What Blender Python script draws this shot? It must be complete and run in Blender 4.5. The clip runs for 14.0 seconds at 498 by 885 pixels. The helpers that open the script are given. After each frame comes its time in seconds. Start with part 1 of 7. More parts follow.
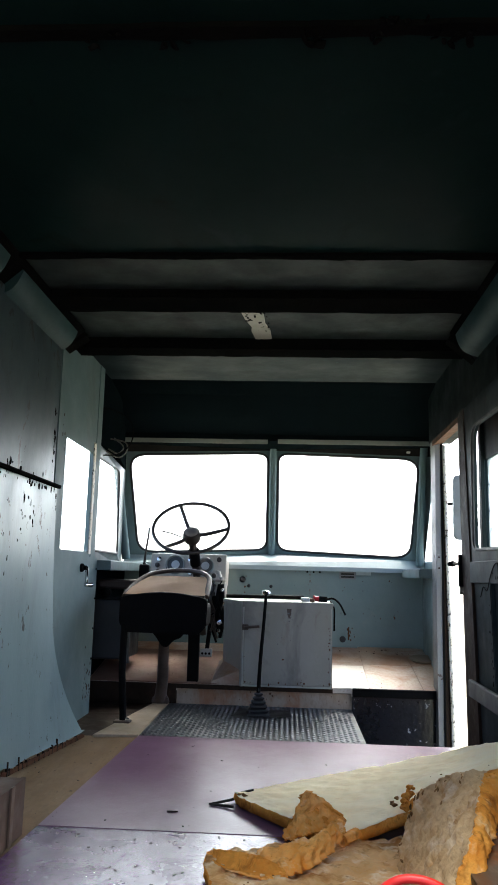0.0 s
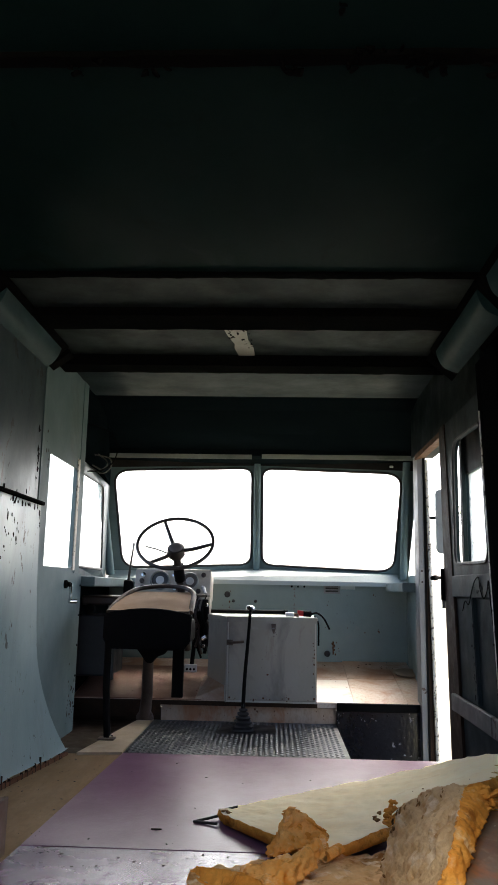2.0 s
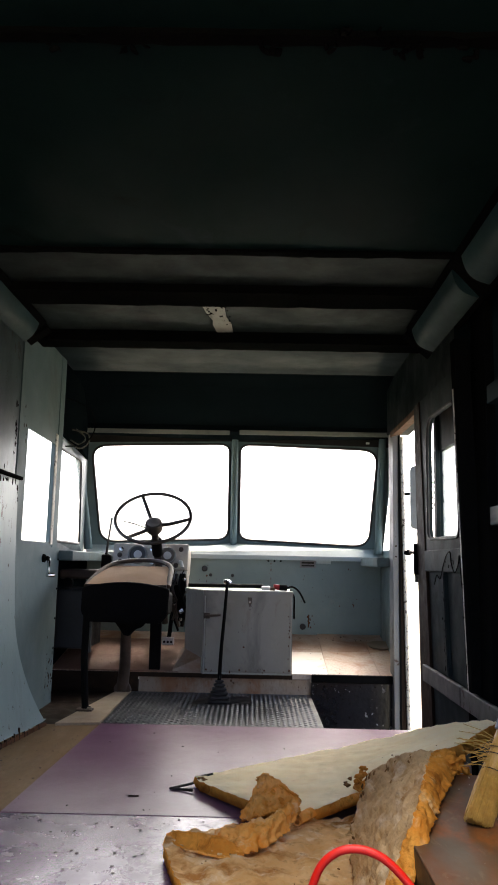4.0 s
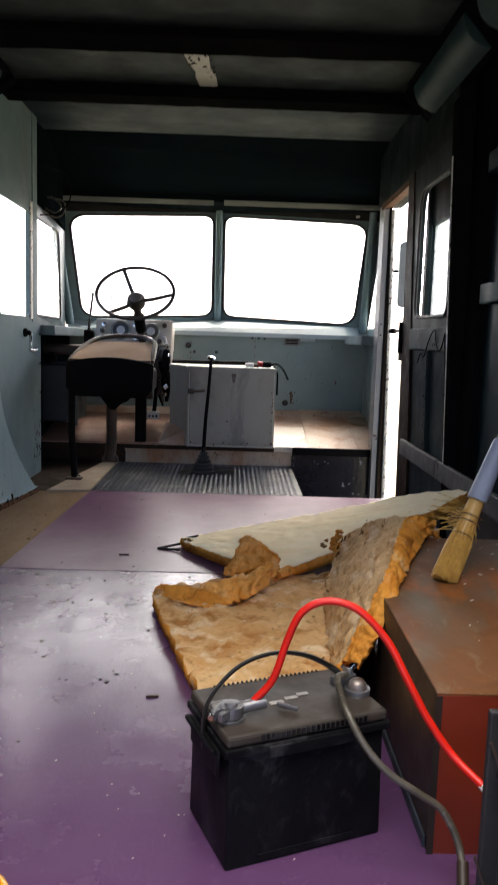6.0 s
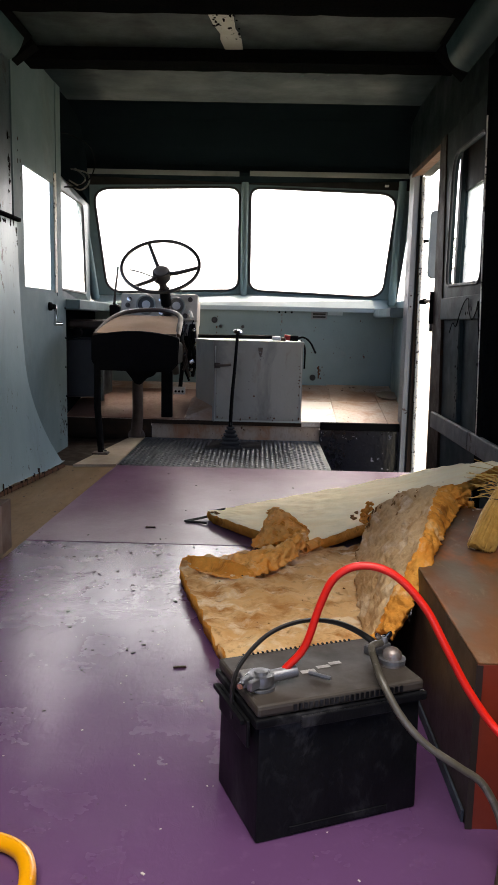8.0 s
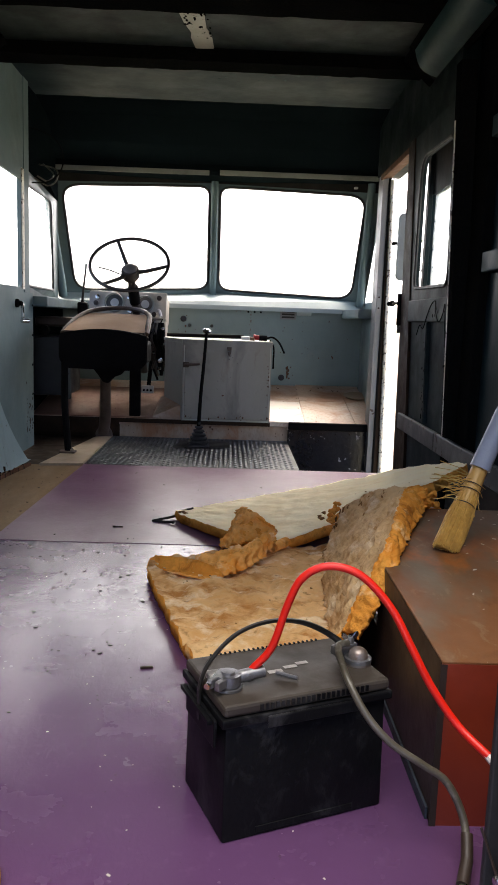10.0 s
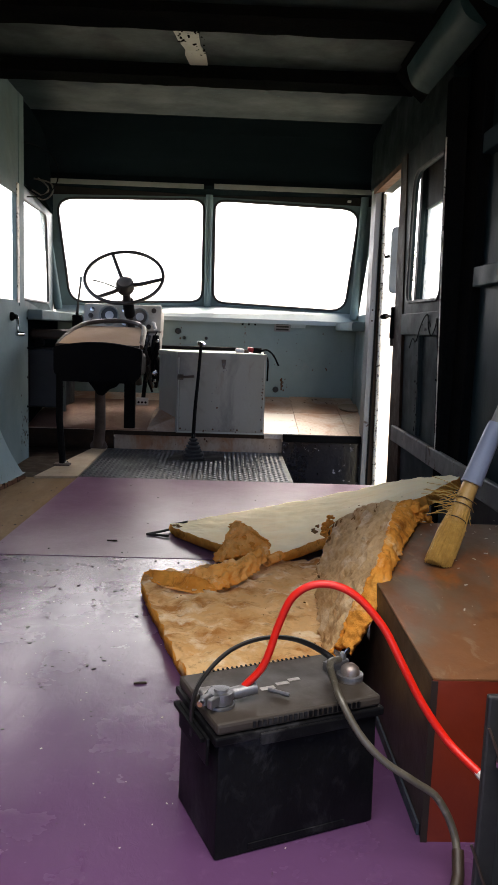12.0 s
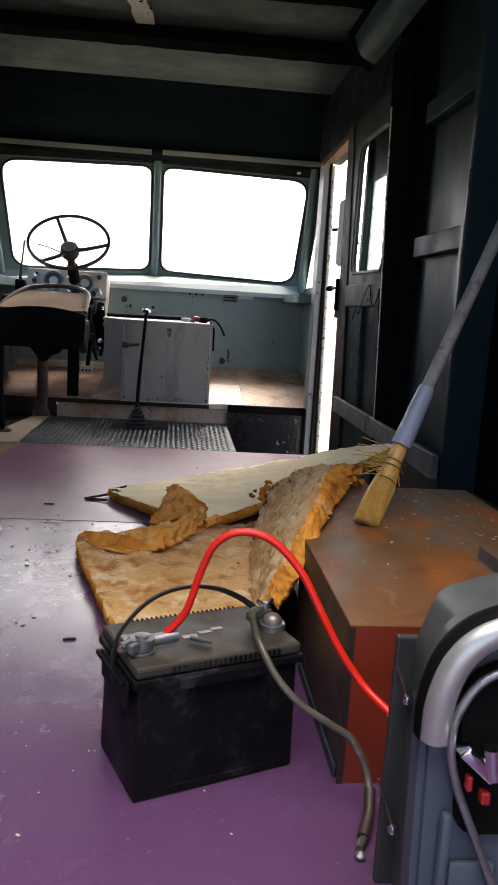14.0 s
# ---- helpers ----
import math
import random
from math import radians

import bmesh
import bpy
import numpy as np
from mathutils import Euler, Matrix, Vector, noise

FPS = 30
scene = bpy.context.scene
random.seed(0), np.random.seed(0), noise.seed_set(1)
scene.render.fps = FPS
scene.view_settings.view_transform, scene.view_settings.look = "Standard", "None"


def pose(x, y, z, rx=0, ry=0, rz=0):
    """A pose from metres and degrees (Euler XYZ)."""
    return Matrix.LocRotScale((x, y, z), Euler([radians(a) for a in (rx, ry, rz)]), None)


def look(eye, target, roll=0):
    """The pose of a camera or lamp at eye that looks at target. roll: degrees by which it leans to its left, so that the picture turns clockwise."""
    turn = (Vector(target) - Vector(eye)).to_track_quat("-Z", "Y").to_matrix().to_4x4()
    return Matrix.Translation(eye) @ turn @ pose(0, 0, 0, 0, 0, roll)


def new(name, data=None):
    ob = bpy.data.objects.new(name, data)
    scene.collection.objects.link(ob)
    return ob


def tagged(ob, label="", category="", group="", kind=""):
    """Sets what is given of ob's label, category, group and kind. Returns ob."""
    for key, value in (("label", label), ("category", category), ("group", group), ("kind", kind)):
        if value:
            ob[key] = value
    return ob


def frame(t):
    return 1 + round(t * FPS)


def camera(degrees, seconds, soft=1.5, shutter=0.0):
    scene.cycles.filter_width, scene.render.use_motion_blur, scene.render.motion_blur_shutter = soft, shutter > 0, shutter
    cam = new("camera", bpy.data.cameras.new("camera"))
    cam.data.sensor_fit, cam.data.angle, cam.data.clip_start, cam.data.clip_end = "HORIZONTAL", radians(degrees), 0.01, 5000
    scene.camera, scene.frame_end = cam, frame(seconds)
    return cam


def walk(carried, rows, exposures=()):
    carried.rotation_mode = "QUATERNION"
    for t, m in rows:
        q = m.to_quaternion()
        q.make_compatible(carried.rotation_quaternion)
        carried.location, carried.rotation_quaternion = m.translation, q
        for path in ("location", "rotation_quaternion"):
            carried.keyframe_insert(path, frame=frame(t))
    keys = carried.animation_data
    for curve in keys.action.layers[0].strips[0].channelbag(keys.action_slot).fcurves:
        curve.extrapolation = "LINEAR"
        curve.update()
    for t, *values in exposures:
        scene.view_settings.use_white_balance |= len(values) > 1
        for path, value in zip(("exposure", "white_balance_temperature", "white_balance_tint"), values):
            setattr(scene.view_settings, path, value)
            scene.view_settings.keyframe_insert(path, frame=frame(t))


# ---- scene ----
cam = camera(35.7, 14.0, soft=1.6, shutter=0.5)
EXPOSURES = [(0.0, 3.72, 6150, 1), (0.6, 3.64, 6250, 1), (1.4, 3.44, 6500, 3), (4.8, 3.5, 6950, 9), (14.0, 3.5, 6950, 9)]
PATH = [
    (0, (0.018, 0.143, 0.777), (-0.098, 2.111, 1.111), 1.5),
    (0.5, (0.012, 0.144, 0.781), (-0.098, 2.119, 1.078), 1.9),
    (1, (0.021, 0.143, 0.782), (-0.069, 2.124, 1.045), 1.8),
    (1.5, (0.028, 0.126, 0.782), (-0.068, 2.091, 1.143), 1.2),
    (2, (0.029, 0.118, 0.785), (-0.05, 2.082, 1.154), 1.1),
    (2.5, (0.033, 0.082, 0.79), (-0.037, 2.043, 1.174), 0.7),
    (2.7, (0.033, 0.082, 0.79), (-0.03, 2.043, 1.183), 0.7),
    (4.8, (0.036, 0.083, 0.781), (0.048, 2.069, 1.034), 1.4),
    (5, (0.036, 0.083, 0.781), (0.059, 2.069, 1.016), 1.5),
    (5.5, (0.028, 0.082, 0.781), (0.07, 2.082, 0.749), 2.2),
    (6, (0.031, 0.118, 0.775), (0.065, 2.101, 0.516), 1.8),
    (6.5, (0.02, 0.159, 0.75), (-0.029, 2.136, 0.452), 1.4),
    (7, (0.024, 0.173, 0.737), (-0.014, 2.149, 0.429), 1.3),
    (7.5, (0.026, 0.168, 0.738), (-0.002, 2.141, 0.411), 1.3),
    (8, (0.028, 0.167, 0.736), (-0.005, 2.143, 0.424), 1.3),
    (8.5, (0.027, 0.165, 0.733), (0.045, 2.138, 0.405), 1.7),
    (8.7, (0.027, 0.165, 0.735), (0.0585, 2.138, 0.425), 1.7),
    (11, (0.028, 0.163, 0.743), (0.082, 2.138, 0.43), 2.0),
    (11.5, (0.031, 0.158, 0.753), (0.094, 2.135, 0.46), 1.8),
    (12, (0.031, 0.154, 0.754), (0.092, 2.133, 0.468), 2.0),
    (12.5, (0.026, 0.159, 0.751), (0.07, 2.136, 0.455), 2.0),
    (13, (0.029, 0.166, 0.74), (0.107, 2.143, 0.446), 2.7),
    (13.5, (0.044, 0.152, 0.734), (0.195, 2.119, 0.408), 3.0),
    (14, (0.071, 0.14, 0.717), (0.261, 2.102, 0.378), 3.5),
]
walk(cam, [(t, look(eye, target, roll)) for t, eye, target, roll in PATH], EXPOSURES)

# ---- world and light ----
world = bpy.data.worlds.new("overcast_sky")
scene.world = world
world.use_nodes = True
wn = world.node_tree
sky = wn.nodes.new("ShaderNodeTexSky")
sky.sky_type = 'NISHITA'
sky.sun_disc = False
sky.sun_elevation = radians(52)
sky.sun_rotation = radians(14)
sky.air_density = 0.25
sky.dust_density = 4.0
sky.ozone_density = 1.0
wn.nodes["Background"].inputs[1].default_value = 0.15
wn.links.new(sky.outputs[0], wn.nodes["Background"].inputs[0])

sun_data = bpy.data.lights.new("sun", 'SUN')
sun_data.energy, sun_data.angle, sun_data.color = 0.40, radians(50), (1.0, 0.94, 0.86)
sun = new("sun", sun_data)
sun.matrix_world = look((-0.4, -2.6, 10.0), (0, 0, 0))


# ---- materials ----
def nodes_of(name):
    m = bpy.data.materials.new(name)
    m.use_nodes = True
    return m, m.node_tree.nodes, m.node_tree.links, m.node_tree.nodes["Principled BSDF"]


def tex_coord(n, l, stretch=(1, 1, 1)):
    g = n.new("ShaderNodeNewGeometry")
    mp = n.new("ShaderNodeMapping")
    mp.inputs["Scale"].default_value = stretch
    l.new(g.outputs["Position"], mp.inputs["Vector"])
    return mp.outputs["Vector"]


def noise_tex(n, l, vec, scale, detail=4, rough=0.6, distort=0.0):
    t = n.new("ShaderNodeTexNoise")
    t.inputs["Scale"].default_value, t.inputs["Detail"].default_value = scale, detail
    t.inputs["Roughness"].default_value, t.inputs["Distortion"].default_value = rough, distort
    l.new(vec, t.inputs["Vector"])
    return t.outputs["Fac"]


def ramp(n, l, fac, lo, hi, a=0.0, b=1.0):
    r = n.new("ShaderNodeMapRange")
    r.inputs["From Min"].default_value, r.inputs["From Max"].default_value = lo, hi
    r.inputs["To Min"].default_value, r.inputs["To Max"].default_value = a, b
    l.new(fac, r.inputs["Value"])
    return r.outputs["Result"]


def mixc(n, l, fac, a, b):
    m = n.new("ShaderNodeMix")
    m.data_type = 'RGBA'
    if isinstance(fac, (int, float)):
        m.inputs[0].default_value = fac
    else:
        l.new(fac, m.inputs[0])
    for sock, v in ((m.inputs[6], a), (m.inputs[7], b)):
        if isinstance(v, tuple):
            sock.default_value = (*v, 1)
        else:
            l.new(v, sock)
    return m.outputs[2]


def gloss_range(rough, var):
    """Roughness from shiny to dull, kept clearly polished or clearly satin."""
    if rough < 0.28:
        return max(0.02, rough - var), min(0.265, rough + var)
    return max(0.285, rough - var), min(1.0, rough + var)


def surface(name, c1, c2, rough=0.5, metal=0.0, scale=3.0, grain=60.0, grain_amt=0.25, bump=0.15, bump_scale=None,
            chips=None, stains=None, stretch=(1, 1, 1), rough_var=0.15, coat=0.0, spec=0.5, sharp=(0.35, 0.65), swirl=0.6):
    """Two colours in large patches, fine grain, optional chips (colour, threshold, scale) and stains (colour, threshold, scale, amount)."""
    m, n, l, b = nodes_of(name)
    v = tex_coord(n, l, stretch)
    big = noise_tex(n, l, v, scale, 5, 0.6, 0.3)
    fine = noise_tex(n, l, v, grain, 3, 0.65)
    col = mixc(n, l, ramp(n, l, big, *sharp), c1, c2)
    dark = tuple(x * (1 - grain_amt) for x in c1)
    col = mixc(n, l, ramp(n, l, fine, 0.45, 0.75, 0, 0.8), col, dark)
    r = ramp(n, l, noise_tex(n, l, v, scale * 2.3, 4), 0.3, 0.7, *gloss_range(rough, rough_var))
    height = fine
    for colour, threshold, sc, amount in stains or ():
        f = ramp(n, l, noise_tex(n, l, v, sc, 6, 0.65, swirl), threshold, threshold + 0.14, 0, amount)
        col = mixc(n, l, f, col, colour)
    for colour, threshold, sc in chips or ():
        f = ramp(n, l, noise_tex(n, l, v, sc, 6, 0.7, 0.4), threshold, threshold + 0.015)
        col = mixc(n, l, f, col, colour)
        ad = n.new("ShaderNodeMath")
        ad.operation = 'SUBTRACT'
        l.new(height, ad.inputs[0]), l.new(f, ad.inputs[1])
        height = ad.outputs[0]
    l.new(col, b.inputs["Base Color"])
    l.new(r, b.inputs["Roughness"])
    b.inputs["Metallic"].default_value = metal
    b.inputs["Coat Weight"].default_value = coat
    b.inputs["Coat Roughness"].default_value = 0.22
    b.inputs["Specular IOR Level"].default_value = spec
    bp = n.new("ShaderNodeBump")
    bp.inputs["Strength"].default_value, bp.inputs["Distance"].default_value = min(1.0, bump), 0.004 * max(1.0, bump)
    l.new(height, bp.inputs["Height"])
    l.new(bp.outputs["Normal"], b.inputs["Normal"])
    return m


def plain(name, c, rough=0.5, metal=0.0, bump=0.05):
    return surface(name, c, tuple(x * 0.82 for x in c), rough, metal, 8, 150, 0.15, bump)


def glass_mat(name, tint=(0.97, 0.99, 0.98), gloss=0.06, haze=0.0, dirt=(0.5, 0.52, 0.5)):
    """Thin pane: passes light straight through, reflects a little, with an uneven film of dirt."""
    m, n, l, b = nodes_of(name)
    n.remove(b)
    out = n["Material Output"]
    tr, gl, df = n.new("ShaderNodeBsdfTransparent"), n.new("ShaderNodeBsdfGlossy"), n.new("ShaderNodeBsdfTranslucent")
    tr.inputs[0].default_value = (*tint, 1)
    gl.inputs["Roughness"].default_value = 0.02
    df.inputs[0].default_value = (*dirt, 1)
    a, c = n.new("ShaderNodeMixShader"), n.new("ShaderNodeMixShader")
    a.inputs[0].default_value = gloss
    l.new(tr.outputs[0], a.inputs[1]), l.new(gl.outputs[0], a.inputs[2])
    v = tex_coord(n, l)
    l.new(ramp(n, l, noise_tex(n, l, v, 9, 6, 0.6, 0.8), 0.35, 0.75, haze * 0.4, haze), c.inputs[0])
    l.new(a.outputs[0], c.inputs[1]), l.new(df.outputs[0], c.inputs[2])
    l.new(c.outputs[0], out.inputs["Surface"])
    return m


RUST, BARE = (0.10, 0.05, 0.03), (0.03, 0.03, 0.03)
M = {}
M["paint"] = surface("grey_blue_paint", (0.142, 0.2, 0.208), (0.11, 0.156, 0.163), 0.6, 0, 2.0, 90, 0.12, 0.10,
                     chips=((BARE, 0.71, 7),), stains=(((0.102, 0.1148, 0.1105), 0.55, 1.7, 0.6), ((0.238, 0.306, 0.306), 0.62, 6, 0.4)), spec=0.08)
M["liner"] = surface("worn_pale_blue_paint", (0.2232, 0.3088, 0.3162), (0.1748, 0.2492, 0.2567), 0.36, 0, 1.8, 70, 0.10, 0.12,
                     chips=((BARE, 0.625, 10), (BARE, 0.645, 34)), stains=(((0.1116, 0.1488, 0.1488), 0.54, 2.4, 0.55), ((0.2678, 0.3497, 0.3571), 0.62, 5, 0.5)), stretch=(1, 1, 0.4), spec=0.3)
M["dash_paint"] = surface("faded_grey_blue_panel", (0.18, 0.243, 0.238), (0.135, 0.188, 0.184), 0.42, 0, 2.2, 120, 0.1, 0.08,
                          chips=(((0.054, 0.0405, 0.036), 0.665, 14),), stains=(((0.297, 0.243, 0.216), 0.62, 1.3, 0.45),))
M["sill"] = surface("pale_sill_paint", (0.378, 0.45, 0.45), (0.324, 0.396, 0.405), 0.3, 0, 3, 100, 0.1, 0.05, stains=(((0.225, 0.225, 0.207), 0.6, 5, 0.4),))
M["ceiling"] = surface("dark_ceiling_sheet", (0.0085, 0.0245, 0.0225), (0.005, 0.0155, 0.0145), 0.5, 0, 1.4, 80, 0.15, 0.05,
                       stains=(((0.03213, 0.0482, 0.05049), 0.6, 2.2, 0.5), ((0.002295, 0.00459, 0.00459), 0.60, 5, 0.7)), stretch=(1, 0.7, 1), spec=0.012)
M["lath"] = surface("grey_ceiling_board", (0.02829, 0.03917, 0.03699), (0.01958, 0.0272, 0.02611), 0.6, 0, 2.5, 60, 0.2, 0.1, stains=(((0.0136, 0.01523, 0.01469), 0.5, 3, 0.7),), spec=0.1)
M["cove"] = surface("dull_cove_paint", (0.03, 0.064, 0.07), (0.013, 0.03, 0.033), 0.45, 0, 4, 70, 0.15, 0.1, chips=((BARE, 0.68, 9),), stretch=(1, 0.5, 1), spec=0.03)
M["rib"] = surface("black_rib", (0.0056, 0.0063, 0.0063), (0.0084, 0.0084, 0.0077), 0.7, 0, 6, 90, 0.3, 0.3, spec=0.0)
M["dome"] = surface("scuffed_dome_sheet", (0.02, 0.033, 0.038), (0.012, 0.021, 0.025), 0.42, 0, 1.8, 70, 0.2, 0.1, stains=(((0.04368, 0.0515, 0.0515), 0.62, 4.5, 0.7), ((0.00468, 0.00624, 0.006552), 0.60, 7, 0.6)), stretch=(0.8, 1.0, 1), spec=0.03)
# Darker copy of the dome sheet; the shade is put into its colour.
M["dome_shaded"] = surface("shaded_dome_sheet", (0.0056, 0.009, 0.0108), (0.0036, 0.006, 0.0073), 0.92, 0, 1.6, 70, 0.2, 0.08, spec=0.0)
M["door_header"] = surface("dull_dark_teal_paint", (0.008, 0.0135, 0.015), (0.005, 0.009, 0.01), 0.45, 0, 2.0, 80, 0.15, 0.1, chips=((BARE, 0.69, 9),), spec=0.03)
M["outer"] = surface("dull_outer_skin", (0.10, 0.13, 0.13), (0.08, 0.105, 0.105), 0.6, 0, 1.6, 70, 0.2, 0.08, spec=0.1)


def floor_paint(name, tone_a, tone_b, rough_lo, rough_hi, coat=0.25, coat_bump=0.6, gloss=(0.35, 0.8)):
    """Glossy brushed floor paint: dull and shiny clouds, patches of fine wrinkles, dust specks."""
    m, n, l, b = nodes_of(name)
    v = tex_coord(n, l)
    cloud = noise_tex(n, l, v, 2.2, 4, 0.55)
    patch = ramp(n, l, noise_tex(n, l, v, 6.0, 4, 0.55), 0.42, 0.80, 0.25, 1.0)
    wr = noise_tex(n, l, tex_coord(n, l, (1.0, 0.6, 1.0)), 60, 3, 0.65, 0.8)
    fine = noise_tex(n, l, v, 120, 2)
    col = mixc(n, l, ramp(n, l, cloud, 0.25, 0.75), tone_a, tone_b)
    col = mixc(n, l, ramp(n, l, noise_tex(n, l, v, 38, 3, 0.6), 0.58, 0.80, 0, 0.12), col, (0.26, 0.15, 0.25))
    col = mixc(n, l, ramp(n, l, noise_tex(n, l, v, 75, 3, 0.6), 0.70, 0.73, 0, 0.8), col, (0.05, 0.03, 0.045))
    l.new(col, b.inputs["Base Color"])
    l.new(ramp(n, l, noise_tex(n, l, v, 4.5, 5, 0.65), 0.25, 0.75, rough_lo, rough_hi), b.inputs["Roughness"])
    l.new(ramp(n, l, noise_tex(n, l, tex_coord(n, l, (1.0, 0.55, 1.0)), 5.5, 6, 0.68, 0.5), 0.34, 0.64, *gloss), b.inputs["Specular IOR Level"])
    mul = n.new("ShaderNodeMath")
    mul.operation = 'MULTIPLY'
    l.new(patch, mul.inputs[0]), l.new(wr, mul.inputs[1])
    add = n.new("ShaderNodeMath")
    add.operation = 'MULTIPLY_ADD'
    l.new(fine, add.inputs[0]), l.new(mul.outputs[0], add.inputs[2])
    add.inputs[1].default_value = 0.12
    bp = n.new("ShaderNodeBump")
    bp.inputs["Strength"].default_value, bp.inputs["Distance"].default_value = 0.42, 0.003
    l.new(add.outputs[0], bp.inputs["Height"])
    l.new(bp.outputs["Normal"], b.inputs["Normal"])
    crackle = noise_tex(n, l, tex_coord(n, l, (1.0, 0.45, 1.0)), 95, 4, 0.7, 1.2)
    where = ramp(n, l, noise_tex(n, l, v, 8.5, 4, 0.6, 0.4), 0.42, 0.70, 0.10, 1.0)
    cm = n.new("ShaderNodeMath")
    cm.operation = 'MULTIPLY'
    l.new(crackle, cm.inputs[0]), l.new(where, cm.inputs[1])
    bp2 = n.new("ShaderNodeBump")
    bp2.inputs["Strength"].default_value, bp2.inputs["Distance"].default_value = coat_bump, 0.003
    l.new(cm.outputs[0], bp2.inputs["Height"])
    l.new(bp2.outputs["Normal"], b.inputs["Coat Normal"])
    b.inputs["Coat Weight"].default_value = coat
    l.new(ramp(n, l, noise_tex(n, l, v, 3.2, 5, 0.6), 0.3, 0.7, 0.10, 0.24), b.inputs["Coat Roughness"])
    return m


M["purple"] = floor_paint("purple_floor_paint", (0.099, 0.0435, 0.1115), (0.084, 0.0375, 0.096), 0.23, 0.30, 0.2, 0.6, (0.28, 0.7))
# Far panel lightened to mauve so its base colour carries the windscreen sheen.
M["mauve"] = floor_paint("mauve_sheen_floor_paint", (0.1573, 0.07342, 0.1294), (0.1381, 0.0638, 0.1171), 0.31, 0.42, 0.12, 0.35, (0.25, 0.55))
M["ply"] = surface("dusty_plywood", (0.2399, 0.1548, 0.0774), (0.1741, 0.1084, 0.05263), 0.75, 0, 2.5, 55, 0.3, 0.25, stretch=(1.5, 0.5, 1),
                   chips=(((0.02322, 0.01935, 0.01548), 0.75, 22),), stains=(((0.1161, 0.06579, 0.0387), 0.54, 3, 0.65), ((0.3251, 0.2477, 0.1548), 0.58, 7, 0.5)), spec=0.2)
M["board"] = surface("pale_board", (0.40, 0.31, 0.21), (0.30, 0.23, 0.155), 0.7, 0, 4, 60, 0.25, 0.2, stains=(((0.12, 0.09, 0.065), 0.6, 6, 0.5),), chips=(((0.07, 0.05, 0.035), 0.70, 24),))
M["tread"] = surface("worn_tread_steel", (0.0136, 0.01445, 0.0153), (0.00765, 0.008075, 0.0085), 0.45, 0.3, 4, 90, 0.3, 0.15, stains=(((0.0425, 0.0255, 0.017), 0.6, 4, 0.6),))
M["tread_bar"] = surface("polished_tread_bar", (0.17, 0.175, 0.18), (0.055, 0.058, 0.06), 0.30, 0.8, 5, 90, 0.25, 0.1)
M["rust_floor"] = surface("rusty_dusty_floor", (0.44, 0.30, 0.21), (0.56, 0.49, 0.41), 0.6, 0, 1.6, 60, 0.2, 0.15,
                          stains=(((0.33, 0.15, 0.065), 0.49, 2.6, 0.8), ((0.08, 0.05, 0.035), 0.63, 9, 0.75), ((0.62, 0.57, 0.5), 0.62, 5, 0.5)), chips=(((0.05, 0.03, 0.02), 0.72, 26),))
# Red-brown rusty plate, darkened for the shade below the driver's seat.
M["rust_shaded"] = surface("shaded_red_brown_floor", (0.2025, 0.1087, 0.075), (0.2475, 0.1575, 0.1125), 0.7, 0, 1.8, 60, 0.2, 0.15,
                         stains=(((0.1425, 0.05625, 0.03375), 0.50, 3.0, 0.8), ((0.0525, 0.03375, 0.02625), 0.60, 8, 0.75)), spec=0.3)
M["riser"] = surface("rusty_step_face", (0.40, 0.28, 0.19), (0.46, 0.38, 0.30), 0.7, 0, 3, 60, 0.25, 0.2, stains=(((0.34, 0.13, 0.05), 0.52, 5, 0.75), ((0.07, 0.04, 0.03), 0.62, 11, 0.7)), stretch=(1, 1, 0.5), spec=0.2)
M["foam_skin"] = surface("torn_orange_skin", (0.94, 0.50, 0.15), (0.84, 0.32, 0.045), 0.9, 0, 11, 60, 0.2, 1.4, stains=(((0.34, 0.11, 0.02), 0.57, 16, 0.7), ((0.93, 0.74, 0.48), 0.55, 13, 0.75)), spec=0.05)
M["foot_strip"] = surface("dull_bluish_strip", (0.045, 0.055, 0.072), (0.025, 0.028, 0.034), 0.6, 0, 9, 80, 0.2, 0.1, spec=0.1)
M["alloy"] = surface("dusty_alloy_plate", (0.68, 0.63, 0.55), (0.60, 0.53, 0.45), 0.5, 0.0, 3, 80, 0.15, 0.1, stains=(((0.42, 0.25, 0.14), 0.57, 4, 0.75), ((0.12, 0.08, 0.06), 0.66, 11, 0.7)))
M["black_gloss"] = surface("black_gloss_paint", (0.013, 0.013, 0.016), (0.022, 0.022, 0.026), 0.22, 0, 3, 40, 0.2, 0.35, chips=(((0.26, 0.26, 0.28), 0.615, 13), ((0.2, 0.2, 0.21), 0.69, 40)))
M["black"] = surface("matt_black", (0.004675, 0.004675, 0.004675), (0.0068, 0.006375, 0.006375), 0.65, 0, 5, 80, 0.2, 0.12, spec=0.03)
M["rubber"] = surface("black_rubber", (0.02, 0.02, 0.021), (0.032, 0.031, 0.03), 0.62, 0, 8, 120, 0.2, 0.1)
M["box_grey"] = surface("pale_grey_metal", (0.275, 0.258, 0.218), (0.225, 0.208, 0.175), 0.42, 0, 1.8, 90, 0.1, 0.08,
                        chips=(((0.045, 0.036, 0.0315), 0.70, 18),), stains=(((0.108, 0.0945, 0.0855), 0.49, 3.2, 0.65), ((0.162, 0.099, 0.0675), 0.60, 9, 0.6), ((0.432, 0.423, 0.405), 0.60, 6, 0.5)), stretch=(1, 1, 0.6))
